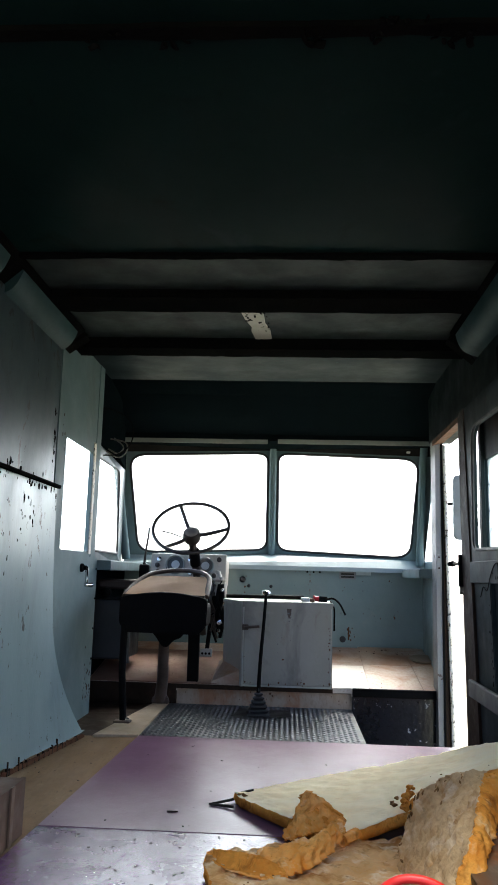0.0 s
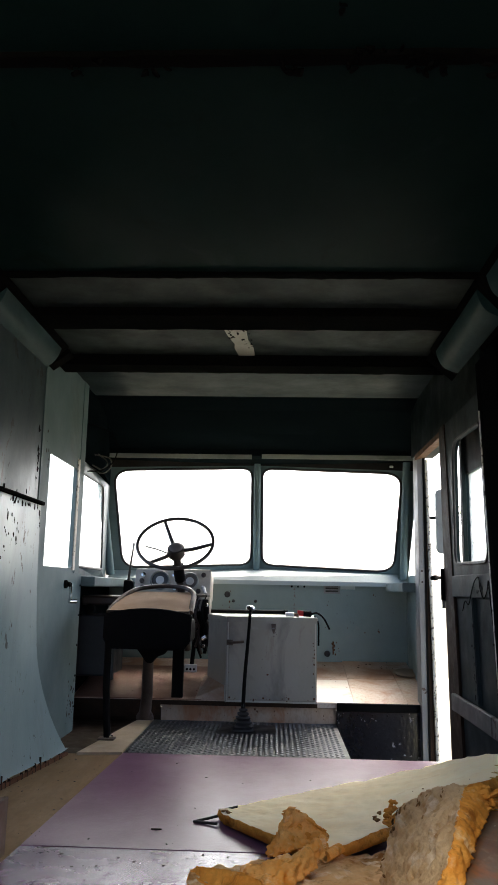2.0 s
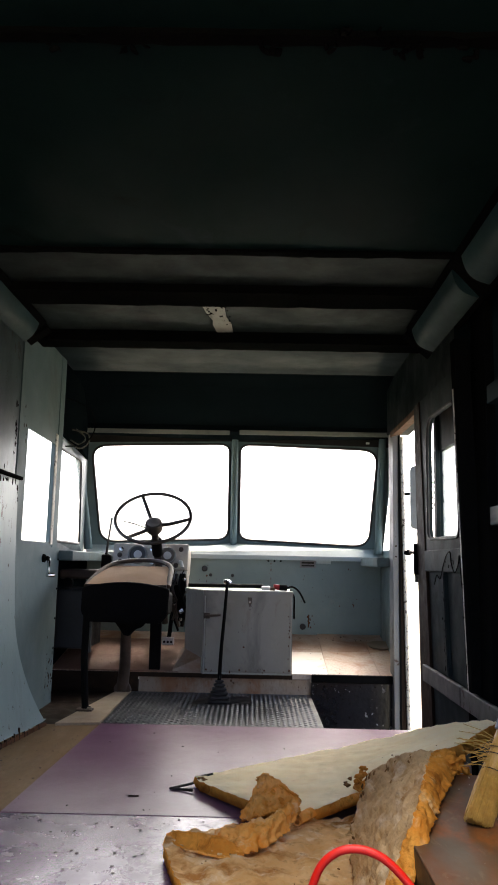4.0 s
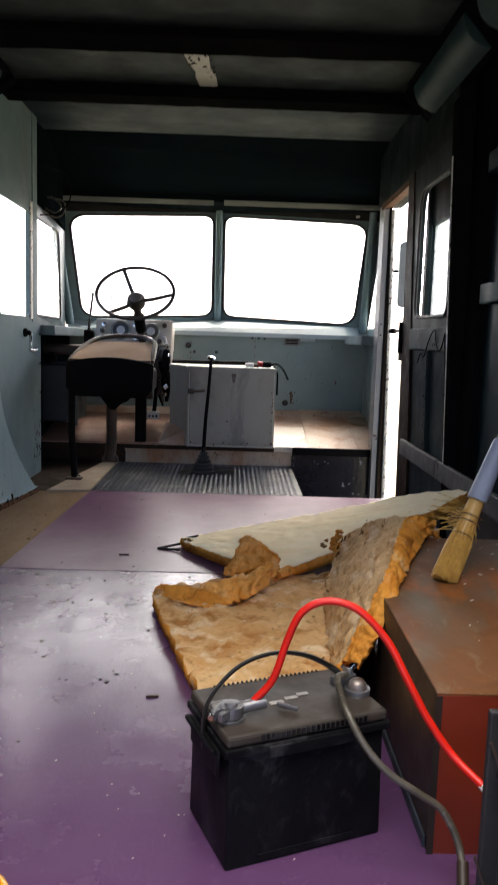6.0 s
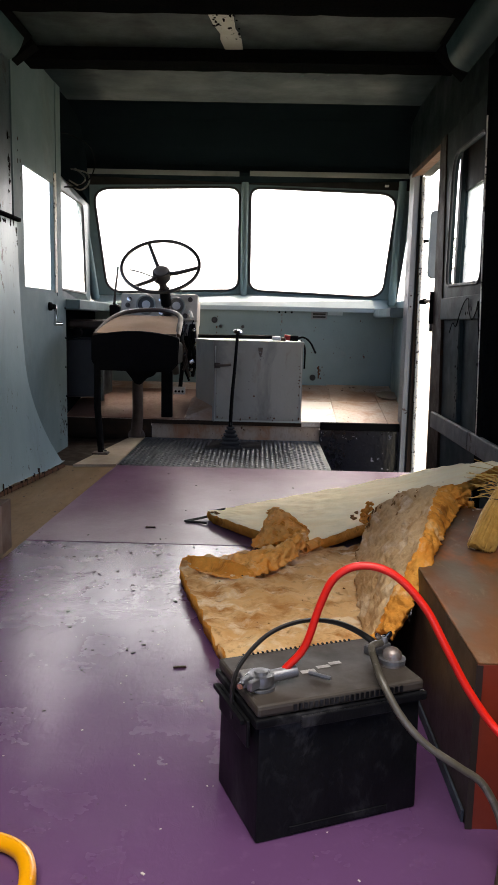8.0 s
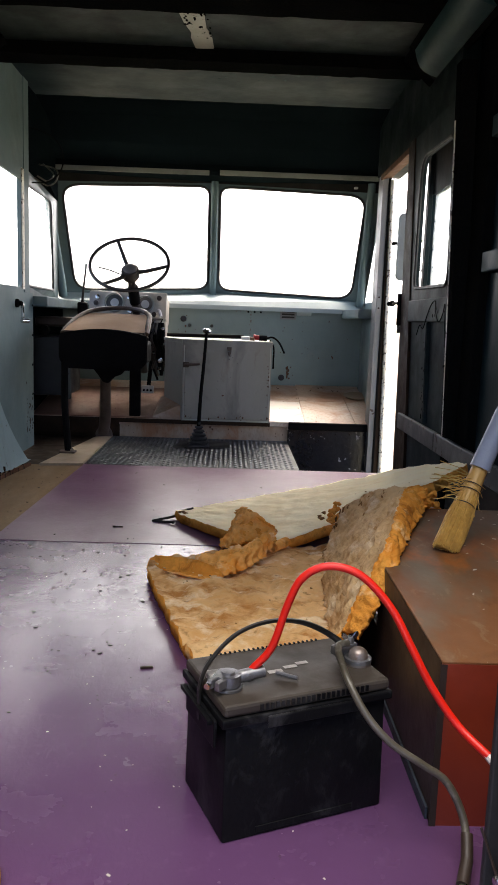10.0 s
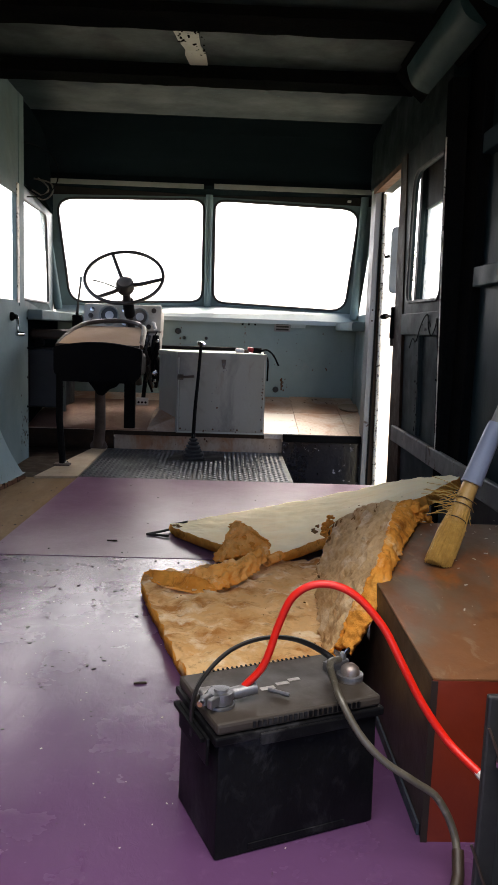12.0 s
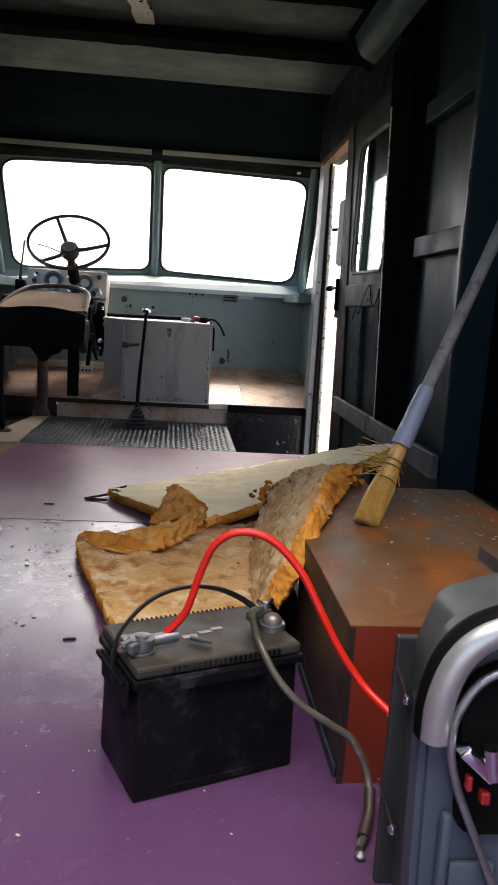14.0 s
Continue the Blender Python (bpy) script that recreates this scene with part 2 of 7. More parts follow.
M["box_pale"] = surface("scuffed_pale_metal", (0.43, 0.42, 0.36), (0.36, 0.35, 0.3), 0.42, 0, 2.2, 90, 0.1, 0.08,
                        chips=(((0.07, 0.05, 0.04), 0.69, 20),), stains=(((0.24, 0.22, 0.2), 0.56, 4, 0.6), ((0.25, 0.16, 0.1), 0.64, 11, 0.7)), stretch=(1, 1, 0.7))
M["post"] = surface("pale_chipped_post", (0.202, 0.202, 0.1958), (0.153, 0.153, 0.1499), 0.5, 0, 3, 70, 0.15, 0.15, chips=(((0.05508, 0.03366, 0.02326), 0.63, 12),), spec=0.25)
M["jamb"] = surface("peeling_white_jamb", (0.62, 0.60, 0.52), (0.5, 0.47, 0.38), 0.6, 0, 5, 60, 0.2, 0.3, chips=(((0.05, 0.035, 0.025), 0.56, 45),))
M["rust"] = surface("brown_rust", (0.12, 0.055, 0.028), (0.075, 0.036, 0.02), 0.75, 0, 8, 60, 0.3, 0.4, spec=0.1)
M["dark_rust"] = surface("dark_rusty_edge", (0.036, 0.021, 0.013), (0.02, 0.013, 0.009), 0.7, 0, 6, 60, 0.3, 0.3, stains=(((0.09, 0.045, 0.02), 0.6, 9, 0.5),), spec=0.1)
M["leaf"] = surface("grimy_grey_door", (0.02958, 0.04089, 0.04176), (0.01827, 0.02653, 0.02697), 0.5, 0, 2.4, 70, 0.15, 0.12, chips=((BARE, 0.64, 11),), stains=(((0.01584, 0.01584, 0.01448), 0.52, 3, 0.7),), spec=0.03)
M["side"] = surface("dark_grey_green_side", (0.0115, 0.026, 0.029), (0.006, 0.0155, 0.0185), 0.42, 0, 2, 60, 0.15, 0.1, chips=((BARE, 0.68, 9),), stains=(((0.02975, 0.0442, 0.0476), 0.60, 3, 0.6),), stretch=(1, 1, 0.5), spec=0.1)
# Darkened copy of the side paint, offsetting the rear light on this wall.
M["side_shaded"] = surface("shaded_black_side", (0.006, 0.008, 0.008), (0.004, 0.005, 0.005), 0.6, 0, 2, 60, 0.15, 0.1, spec=0.03)
M["rail"] = surface("dull_teal_rail_paint", (0.026, 0.049, 0.054), (0.017, 0.034, 0.038), 0.5, 0, 3, 70, 0.15, 0.1, chips=((BARE, 0.64, 12),), spec=0.03)
# Wall paint darkened to put the shade under the ceiling into its colour.
M["upper"] = surface("shaded_teal_grey_paint", (0.06, 0.086, 0.094), (0.044, 0.065, 0.072), 0.42, 0, 1.6, 80, 0.12, 0.1, chips=((BARE, 0.62, 7), ((0.0096, 0.01056, 0.01056), 0.655, 19)), stains=(((0.024, 0.0288, 0.0288), 0.56, 2.2, 0.6),), stretch=(1, 1, 0.6), spec=0.15)
M["top_shade"] = surface("shade_dark_band", (0.02992, 0.02584, 0.02448), (0.01904, 0.01768, 0.01632), 0.6, 0, 4, 70, 0.2, 0.1, spec=0.0)
M["strip"] = surface("pale_dull_strip", (0.30, 0.31, 0.285), (0.22, 0.225, 0.21), 0.5, 0, 3, 70, 0.2, 0.1, stains=(((0.1, 0.1, 0.09), 0.56, 5, 0.7),), stretch=(0.4, 1, 1), spec=0.2)
M["heater"] = surface("dull_black_sheet", (0.035, 0.037, 0.038), (0.022, 0.023, 0.024), 0.4, 0, 4, 80, 0.2, 0.1, stains=(((0.075, 0.07, 0.062), 0.60, 7, 0.6),), spec=0.4)
M["kick"] = surface("scuffed_kick_strip", (0.1088, 0.1139, 0.1101), (0.0704, 0.0736, 0.0704), 0.55, 0, 5, 60, 0.2, 0.2, chips=(((0.032, 0.0192, 0.0128), 0.60, 12),), spec=0.2)
M["case_top"] = surface("rusty_brown_lid", (0.225, 0.092, 0.034), (0.13, 0.062, 0.03), 0.45, 0, 2.6, 70, 0.25, 0.12,
                        stains=(((0.135, 0.108, 0.0765), 0.47, 3.1, 0.85), ((0.36, 0.108, 0.018), 0.55, 3.6, 0.85), ((0.045, 0.0225, 0.0144), 0.56, 6, 0.7), ((0.27, 0.198, 0.126), 0.57, 26, 0.6)), chips=(((0.378, 0.342, 0.288), 0.70, 50),), stretch=(1, 0.55, 1), spec=0.12)
M["red_oxide"] = surface("red_oxide_paint", (0.2033, 0.02737, 0.01095), (0.1408, 0.01955, 0.008602), 0.4, 0, 4, 80, 0.15, 0.12, chips=(((0.2346, 0.09384, 0.04692), 0.74, 14),))
# Rust-stained side, far darker than the lid; its shade is in the colour.
M["case_side"] = surface("shaded_brown_side", (0.03375, 0.0225, 0.018), (0.021, 0.01725, 0.0165), 0.5, 0, 3, 60, 0.2, 0.15, chips=(((0.06, 0.0675, 0.0825), 0.7, 9),), stains=(((0.09, 0.04125, 0.01875), 0.58, 5, 0.5),), spec=0.2)
M["foam"] = surface("tan_foam_face", (0.80, 0.52, 0.25), (0.68, 0.37, 0.135), 0.95, 0, 7, 45, 0.15, 1.8, stretch=(0.9, 1.2, 1), swirl=0.0,
                    stains=(((0.42, 0.16, 0.03), 0.49, 9, 0.85), ((0.90, 0.74, 0.50), 0.52, 12, 0.85), ((0.22, 0.085, 0.02), 0.585, 26, 0.8)), spec=0.05)
M["foam_pale"] = surface("pale_foam_face", (0.98, 0.87, 0.6), (0.97, 0.81, 0.5), 0.95, 0, 5, 45, 0.04, 0.45, stretch=(0.8, 1.8, 1), swirl=0.1,
                         stains=(((0.74, 0.47, 0.20), 0.60, 9, 0.5), ((0.30, 0.15, 0.055), 0.68, 34, 0.75)), spec=0.05)
M["foam_flap"] = surface("brown_tan_foam_face", (0.74, 0.51, 0.27), (0.62, 0.38, 0.17), 0.95, 0, 7, 45, 0.2, 1.8, swirl=0.1,
                         stains=(((0.42, 0.19, 0.055), 0.52, 9, 0.75), ((0.84, 0.68, 0.46), 0.53, 14, 0.75), ((0.10, 0.045, 0.018), 0.66, 22, 0.8)), stretch=(1, 0.35, 1), spec=0.05)
M["foam_edge"] = surface("orange_foam_edge", (0.86, 0.38, 0.07), (0.66, 0.23, 0.03), 0.95, 0, 14, 60, 0.25, 1.6, stains=(((0.26, 0.08, 0.015), 0.55, 18, 0.8), ((0.90, 0.62, 0.30), 0.58, 13, 0.75)), spec=0.05)
M["foam_scrap"] = surface("dark_torn_foam", (0.42, 0.22, 0.08), (0.10, 0.05, 0.018), 0.95, 0, 30, 90, 0.25, 1.0, spec=0.05)
M["case_plastic"] = surface("dusty_black_plastic", (0.00425, 0.00442, 0.0051), (0.00765, 0.00765, 0.0085), 0.34, 0, 5, 140, 0.2, 0.04, stains=(((0.04675, 0.0459, 0.0476), 0.54, 9, 0.7), ((0.0255, 0.0255, 0.02635), 0.56, 26, 0.5)), stretch=(1.4, 1.4, 0.8), spec=0.08)
M["case_lid"] = surface("dust_covered_lid", (0.044, 0.034, 0.025), (0.026, 0.02, 0.015), 0.6, 0, 9, 140, 0.2, 0.05, stains=(((0.06936, 0.05664, 0.04335), 0.58, 18, 0.6),))
M["lead"] = surface("grey_lead", (0.30, 0.30, 0.31), (0.2, 0.2, 0.21), 0.38, 0.8, 20, 200, 0.3, 0.25)
M["steel"] = surface("bright_steel", (0.55, 0.55, 0.55), (0.42, 0.42, 0.42), 0.25, 1.0, 20, 200, 0.2, 0.05)
M["chrome"] = surface("chrome", (0.7, 0.7, 0.7), (0.6, 0.6, 0.6), 0.12, 1.0, 20, 200, 0.1, 0.02)
M["copper"] = surface("brown_stained_lead", (0.30, 0.27, 0.25), (0.18, 0.12, 0.09), 0.4, 0.6, 40, 200, 0.3, 0.2, stains=(((0.24, 0.10, 0.05), 0.56, 50, 0.7),))
M["red_cable"] = plain("red_cable_sheath", (0.7912, 0.01656, 0.00644), 0.32)
M["grey_cable"] = surface("dirty_grey_cable", (0.1035, 0.09, 0.0702), (0.0495, 0.0432, 0.0288), 0.3, 0.1, 16, 200, 0.2, 0.1, stains=(((0.27, 0.252, 0.216), 0.57, 30, 0.7),))
M["strap"] = plain("black_strap", (0.022, 0.021, 0.02), 0.4)
M["white_print"] = surface("worn_pale_print", (0.5, 0.47, 0.43), (0.2, 0.185, 0.17), 0.6, 0, 60, 200, 0.2, 0.02)
M["yellow"] = plain("yellow_hose", (0.702, 0.297, 0.0045), 0.22)
M["card"] = surface("brown_board", (0.11, 0.055, 0.03), (0.08, 0.04, 0.022), 0.75, 0, 6, 80, 0.2, 0.15)
M["card_tape"] = surface("pale_wood_batten", (0.17, 0.10, 0.06), (0.13, 0.075, 0.045), 0.7, 0, 8, 80, 0.2, 0.15)
M["straw"] = surface("yellow_straw", (0.66, 0.42, 0.11), (0.46, 0.26, 0.055), 0.55, 0, 60, 150, 0.3, 0.1)
M["wood_neck"] = surface("yellow_wood", (0.55, 0.33, 0.10), (0.46, 0.26, 0.07), 0.5, 0, 10, 90, 0.2, 0.1, stretch=(1, 1, 0.2))
M["ferrule"] = plain("grey_blue_plastic", (0.27, 0.306, 0.378), 0.45)
M["pole"] = surface("weathered_grey_pole", (0.29, 0.28, 0.25), (0.17, 0.16, 0.145), 0.65, 0, 9, 80, 0.3, 0.25, stains=(((0.05, 0.046, 0.042), 0.55, 24, 0.75), ((0.40, 0.38, 0.34), 0.6, 15, 0.5)), spec=0.2)
M["wheel"] = surface("worn_black_rim", (0.03, 0.022, 0.018), (0.02, 0.017, 0.015), 0.4, 0, 14, 140, 0.2, 0.1)
M["cushion"] = surface("tan_seat_cloth", (0.40, 0.255, 0.15), (0.32, 0.20, 0.115), 0.85, 0, 5, 220, 0.2, 0.25, spec=0.1)
M["worn_rim"] = surface("scuffed_seat_rim", (0.078, 0.051, 0.0348), (0.036, 0.0228, 0.0156), 0.6, 0, 26, 90, 0.3, 0.3, stains=(((0.17, 0.12, 0.085), 0.60, 26, 0.8), ((0.018, 0.012, 0.009), 0.60, 22, 0.8)), spec=0.1)
M["dark_rim"] = surface("dark_brown_rim", (0.0525, 0.0315, 0.021), (0.0245, 0.0161, 0.0119), 0.5, 0, 10, 90, 0.3, 0.2, stains=(((0.14, 0.091, 0.0595), 0.64, 20, 0.6),))
M["pedestal"] = surface("rusty_pedestal", (0.11, 0.078, 0.06), (0.055, 0.036, 0.027), 0.6, 0.2, 8, 90, 0.3, 0.3)
M["dash"] = surface("dirty_cream_dash", (0.5, 0.46, 0.395), (0.42, 0.375, 0.31), 0.5, 0, 6, 90, 0.15, 0.1, chips=(((0.08, 0.056, 0.04), 0.68, 22),), stains=(((0.288, 0.24, 0.192), 0.58, 8, 0.6),))
M["dial"] = plain("dark_dial", (0.055, 0.058, 0.058), 0.35)
M["dial_face"] = plain("pale_dial_centre", (0.68, 0.68, 0.66), 0.4)
M["grey_shell"] = surface("scuffed_grey_shell", (0.062, 0.07, 0.07), (0.036, 0.042, 0.042), 0.38, 0, 6, 140, 0.15, 0.05, stains=(((0.154, 0.161, 0.161), 0.62, 7, 0.5),))
M["blue_shell"] = surface("blue_grey_shell", (0.068, 0.086, 0.108), (0.05, 0.065, 0.085), 0.45, 0, 6, 140, 0.15, 0.06)
M["silver"] = surface("silver_plastic", (0.468, 0.4615, 0.455), (0.351, 0.3445, 0.338), 0.30, 0.6, 8, 150, 0.1, 0.03)
M["red_plastic"] = plain("red_plastic", (0.36, 0.016, 0.016), 0.4)
M["white_plastic"] = plain("white_plastic", (0.66, 0.64, 0.6), 0.4)
M["grimy"] = surface("brown_grey_grime", (0.15, 0.13, 0.115), (0.11, 0.095, 0.085), 0.6, 0, 12, 90, 0.2, 0.05)
M["grime"] = plain("dark_grime", (0.02, 0.015, 0.012), 0.8)
M["fleck"] = plain("pale_fleck", (0.6, 0.56, 0.48), 0.6)
M["patch"] = surface("peeling_cream_patch", (0.42, 0.4125, 0.345), (0.345, 0.3375, 0.2775), 0.6, 0, 8, 70, 0.2, 0.2, chips=(((0.09, 0.09, 0.075), 0.62, 18),))
M["ground"] = surface("pale_gravel_ground", (0.22, 0.21, 0.15), (0.17, 0.165, 0.11), 0.9, 0, 0.6, 20, 0.2, 0.3, stains=(((0.24, 0.26, 0.13), 0.58, 0.25, 0.6),))
M["mirror"] = surface("mirror_back", (0.15, 0.165, 0.165), (0.11, 0.12, 0.12), 0.5, 0, 9, 90, 0.1, 0.05)
M["twig"] = surface("bare_twigs", (0.30, 0.29, 0.27), (0.24, 0.23, 0.21), 0.9, 0, 6, 40, 0.3, 0.4)
M["leafage"] = surface("sparse_leafage", (0.26, 0.30, 0.20), (0.2, 0.25, 0.15), 0.7, 0, 3, 40, 0.3, 0.2)
M["bark"] = surface("bark", (0.10, 0.085, 0.07), (0.07, 0.06, 0.05), 0.9, 0, 6, 40, 0.3, 0.4)
M["glass"] = glass_mat("clear_pane")
M["dirty_glass"] = glass_mat("dusty_pane", (0.85, 0.9, 0.89), 0.06, 0.65, (0.62, 0.66, 0.65))


# ---- mesh helpers ----
def origin_of(ob):
    o = Vector((0, 0, 0))
    while ob:
        o += ob.location
        ob = ob.parent
    return o


def thing(name, at, label, category, group="", kind=""):
    """An Empty at the base of a thing made of several parts."""
    e = new(name)
    e.empty_display_size = 0.05
    e.location = at
    return tagged(e, label, category, group, kind)


def part(name, bm, material, parent=None, label="", smooth=False, second=None):
    """Links a bmesh, given in world metres, as one mesh object under a thing or a part."""
    bmesh.ops.recalc_face_normals(bm, faces=bm.faces)
    me = bpy.data.meshes.new(name)
    if parent:
        o = origin_of(parent)
        bmesh.ops.translate(bm, verts=bm.verts, vec=-o)
    bm.to_mesh(me)
    bm.free()
    me.materials.append(M[material])
    if second:
        me.materials.append(M[second])
    if smooth:
        me.shade_smooth()
        if smooth != "soft":
            me.set_sharp_from_angle(angle=radians(38))
    ob = new(name, me)
    if parent:
        ob.parent = parent
    if label:
        tagged(ob, label)
    return ob


def setting(name, bm, material, label, category, smooth=False, second=None):
    return tagged(part(name, bm, material, None, "", smooth, second), label, category, "", "structure")


def single(name, bm, material, label, category, group="", kind="", smooth=False, second=None):
    return tagged(part(name, bm, material, None, "", smooth, second), label, category, group, kind)


def add_box(bm, lo, hi, m=None, bevel=0.0, seg=2):
    vs = [bm.verts.new((x, y, z)) for x in (lo[0], hi[0]) for y in (lo[1], hi[1]) for z in (lo[2], hi[2])]
    fs = [bm.faces.new([vs[i] for i in q]) for q in ((0, 1, 3, 2), (4, 6, 7, 5), (0, 4, 5, 1), (2, 3, 7, 6), (0, 2, 6, 4), (1, 5, 7, 3))]
    if bevel:
        es = {e for f in fs for e in f.edges}
        out = bmesh.ops.bevel(bm, geom=list(es), offset=bevel, segments=seg, affect='EDGES', profile=0.5)
        vs = list({v for v in vs if v.is_valid} | set(out["verts"]))
    if m is not None:
        bmesh.ops.transform(bm, matrix=m, verts=vs)
    return vs


def box(lo, hi, m=None, bevel=0.0, seg=2):
    bm = bmesh.new()
    add_box(bm, lo, hi, m, bevel, seg)
    return bm


def prism(poly, axis, lo, hi, bevel=0.0):
    """A closed polygon in the plane across an axis, drawn out from lo to hi. axis x: (y, z); y: (x, z); z: (x, y)."""
    bm = bmesh.new()
    put = {"x": lambda a, b, c: (c, a, b), "y": lambda a, b, c: (a, c, b), "z": lambda a, b, c: (a, b, c)}[axis]
    lows, highs = [bm.verts.new(put(a, b, lo)) for a, b in poly], [bm.verts.new(put(a, b, hi)) for a, b in poly]
    bm.faces.new(lows), bm.faces.new(highs)
    k = len(poly)
    for i in range(k):
        bm.faces.new((lows[i], lows[(i + 1) % k], highs[(i + 1) % k], highs[i]))
    if bevel:
        bmesh.ops.bevel(bm, geom=list(bm.edges), offset=bevel, segments=2, affect='EDGES')
    return bm


def smooth_path(pts, steps=6):
    """Catmull-Rom through the points."""
    p = [Vector(q) for q in pts]
    p = [2 * p[0] - p[1]] + p + [2 * p[-1] - p[-2]]
    out = []
    for i in range(1, len(p) - 2):
        for s in range(steps):
            t = s / steps
            a, b, c, d = p[i - 1], p[i], p[i + 1], p[i + 2]
            out.append(0.5 * (2 * b + (c - a) * t + (2 * a - 5 * b + 4 * c - d) * t * t + (3 * b - a - 3 * c + d) * t ** 3))
    return out + [p[-2]]


def add_tube(bm, pts, r, sides=10, flat=1.0, closed=False, r_end=None):
    pts = [Vector(q) for q in pts]
    k, rings, up = len(pts), [], None
    for i, p in enumerate(pts):
        a = pts[(i - 1) % k] if closed or i else p
        b = pts[(i + 1) % k] if closed or i < k - 1 else p
        d = (b - a).normalized()
        if up is None:
            up = Vector((0, 0, 1)) if abs(d.z) < 0.9 else Vector((1, 0, 0))
        side = d.cross(up).normalized()
        up = side.cross(d).normalized()
        rr = r if r_end is None else r + (r_end - r) * i / max(1, k - 1)
        rings.append([bm.verts.new(p + rr * (math.cos(w) * side + flat * math.sin(w) * up)) for w in (2 * math.pi * j / sides for j in range(sides))])
    for i in range(k if closed else k - 1):
        a, b = rings[i], rings[(i + 1) % k]
        for j in range(sides):
            bm.faces.new((a[j], a[(j + 1) % sides], b[(j + 1) % sides], b[j]))
    if not closed:
        bm.faces.new(rings[0][::-1]), bm.faces.new(rings[-1])


def tube(pts, r, sides=10, flat=1.0, closed=False, r_end=None):
    bm = bmesh.new()
    add_tube(bm, pts, r, sides, flat, closed, r_end)
    return bm


def lathe(profile, at=(0, 0, 0), m=None, sides=24):
    """A turned body about z from (radius, height) pairs."""
    bm = bmesh.new()
    rings = []
    for r, z in profile:
        rings.append([bm.verts.new((max(r, 1e-4) * math.cos(2 * math.pi * j / sides), max(r, 1e-4) * math.sin(2 * math.pi * j / sides), z)) for j in range(sides)])
    for a, b in zip(rings, rings[1:]):
        for j in range(sides):
            bm.faces.new((a[j], a[(j + 1) % sides], b[(j + 1) % sides], b[j]))
    bm.faces.new(rings[0][::-1]), bm.faces.new(rings[-1])
    bmesh.ops.transform(bm, matrix=Matrix.Translation(at) @ (m or Matrix()), verts=bm.verts)
    return bm


def rounded(corners, radii, seg=6):
    """A polygon (a, b) with each corner rounded by its radius; corners counter-clockwise. Returns points and their corner numbers."""
    out = []
    k = len(corners)
    for i, c in enumerate(corners):
        c, p, q = Vector(c), Vector(corners[i - 1]), Vector(corners[(i + 1) % k])
        r = radii[i] if isinstance(radii, (list, tuple)) else radii
        a, b = c + (p - c).normalized() * r, c + (q - c).normalized() * r
        for s in range(seg + 1):
            t = s / seg
            out.append(((1 - t) ** 2 * a + 2 * t * (1 - t) * c + t * t * b, i))
    return out


def frame_ring(hole, radii, outer, to_world, depth, seg=6):
    """A sheet with one rounded opening: the corners of hole and outer match one by one in (a, b); to_world turns (a, b, d) into a place,
    d from 0 to depth."""
    inner = rounded(hole, radii, seg)
    bm = bmesh.new()
    rows = []
    k = len(outer)
    for d in (0.0, depth):
        ins = [bm.verts.new(to_world(p.x, p.y, d)) for p, _ in inner]
        outs = [bm.verts.new(to_world(a, b, d)) for a, b in outer]
        rows.append((ins, outs))
        n = len(inner)
        for j in range(n):
            i, i2 = inner[j][1], inner[(j + 1) % n][1]
            if i == i2:
                bm.faces.new((ins[j], ins[(j + 1) % n], outs[i]))
            else:
                bm.faces.new((ins[j], ins[(j + 1) % n], outs[i2], outs[i]))
    for part_of in (0, 1):
        a, b = rows[0][part_of], rows[1][part_of]
        for j in range(len(a)):
            bm.faces.new((a[j], a[(j + 1) % len(a)], b[(j + 1) % len(a)], b[j]))
    return bm


def pane(hole, radii, to_world, d, thick=0.004):
    bm = bmesh.new()
    pts = [p for p, _ in rounded(hole, radii, 6)]
    a, b = [bm.verts.new(to_world(p.x, p.y, d)) for p in pts], [bm.verts.new(to_world(p.x, p.y, d + thick)) for p in pts]
    bm.faces.new(a), bm.faces.new(b)
    for j in range(len(a)):
        bm.faces.new((a[j], a[(j + 1) % len(a)], b[(j + 1) % len(a)], b[j]))
    return bm


def seal(hole, radii, to_world, d, r):
    """A round rubber bead along an opening's edge."""
    return tube([to_world(p.x, p.y, d) for p, _ in rounded(hole, radii, 6)], r, 6, closed=True)


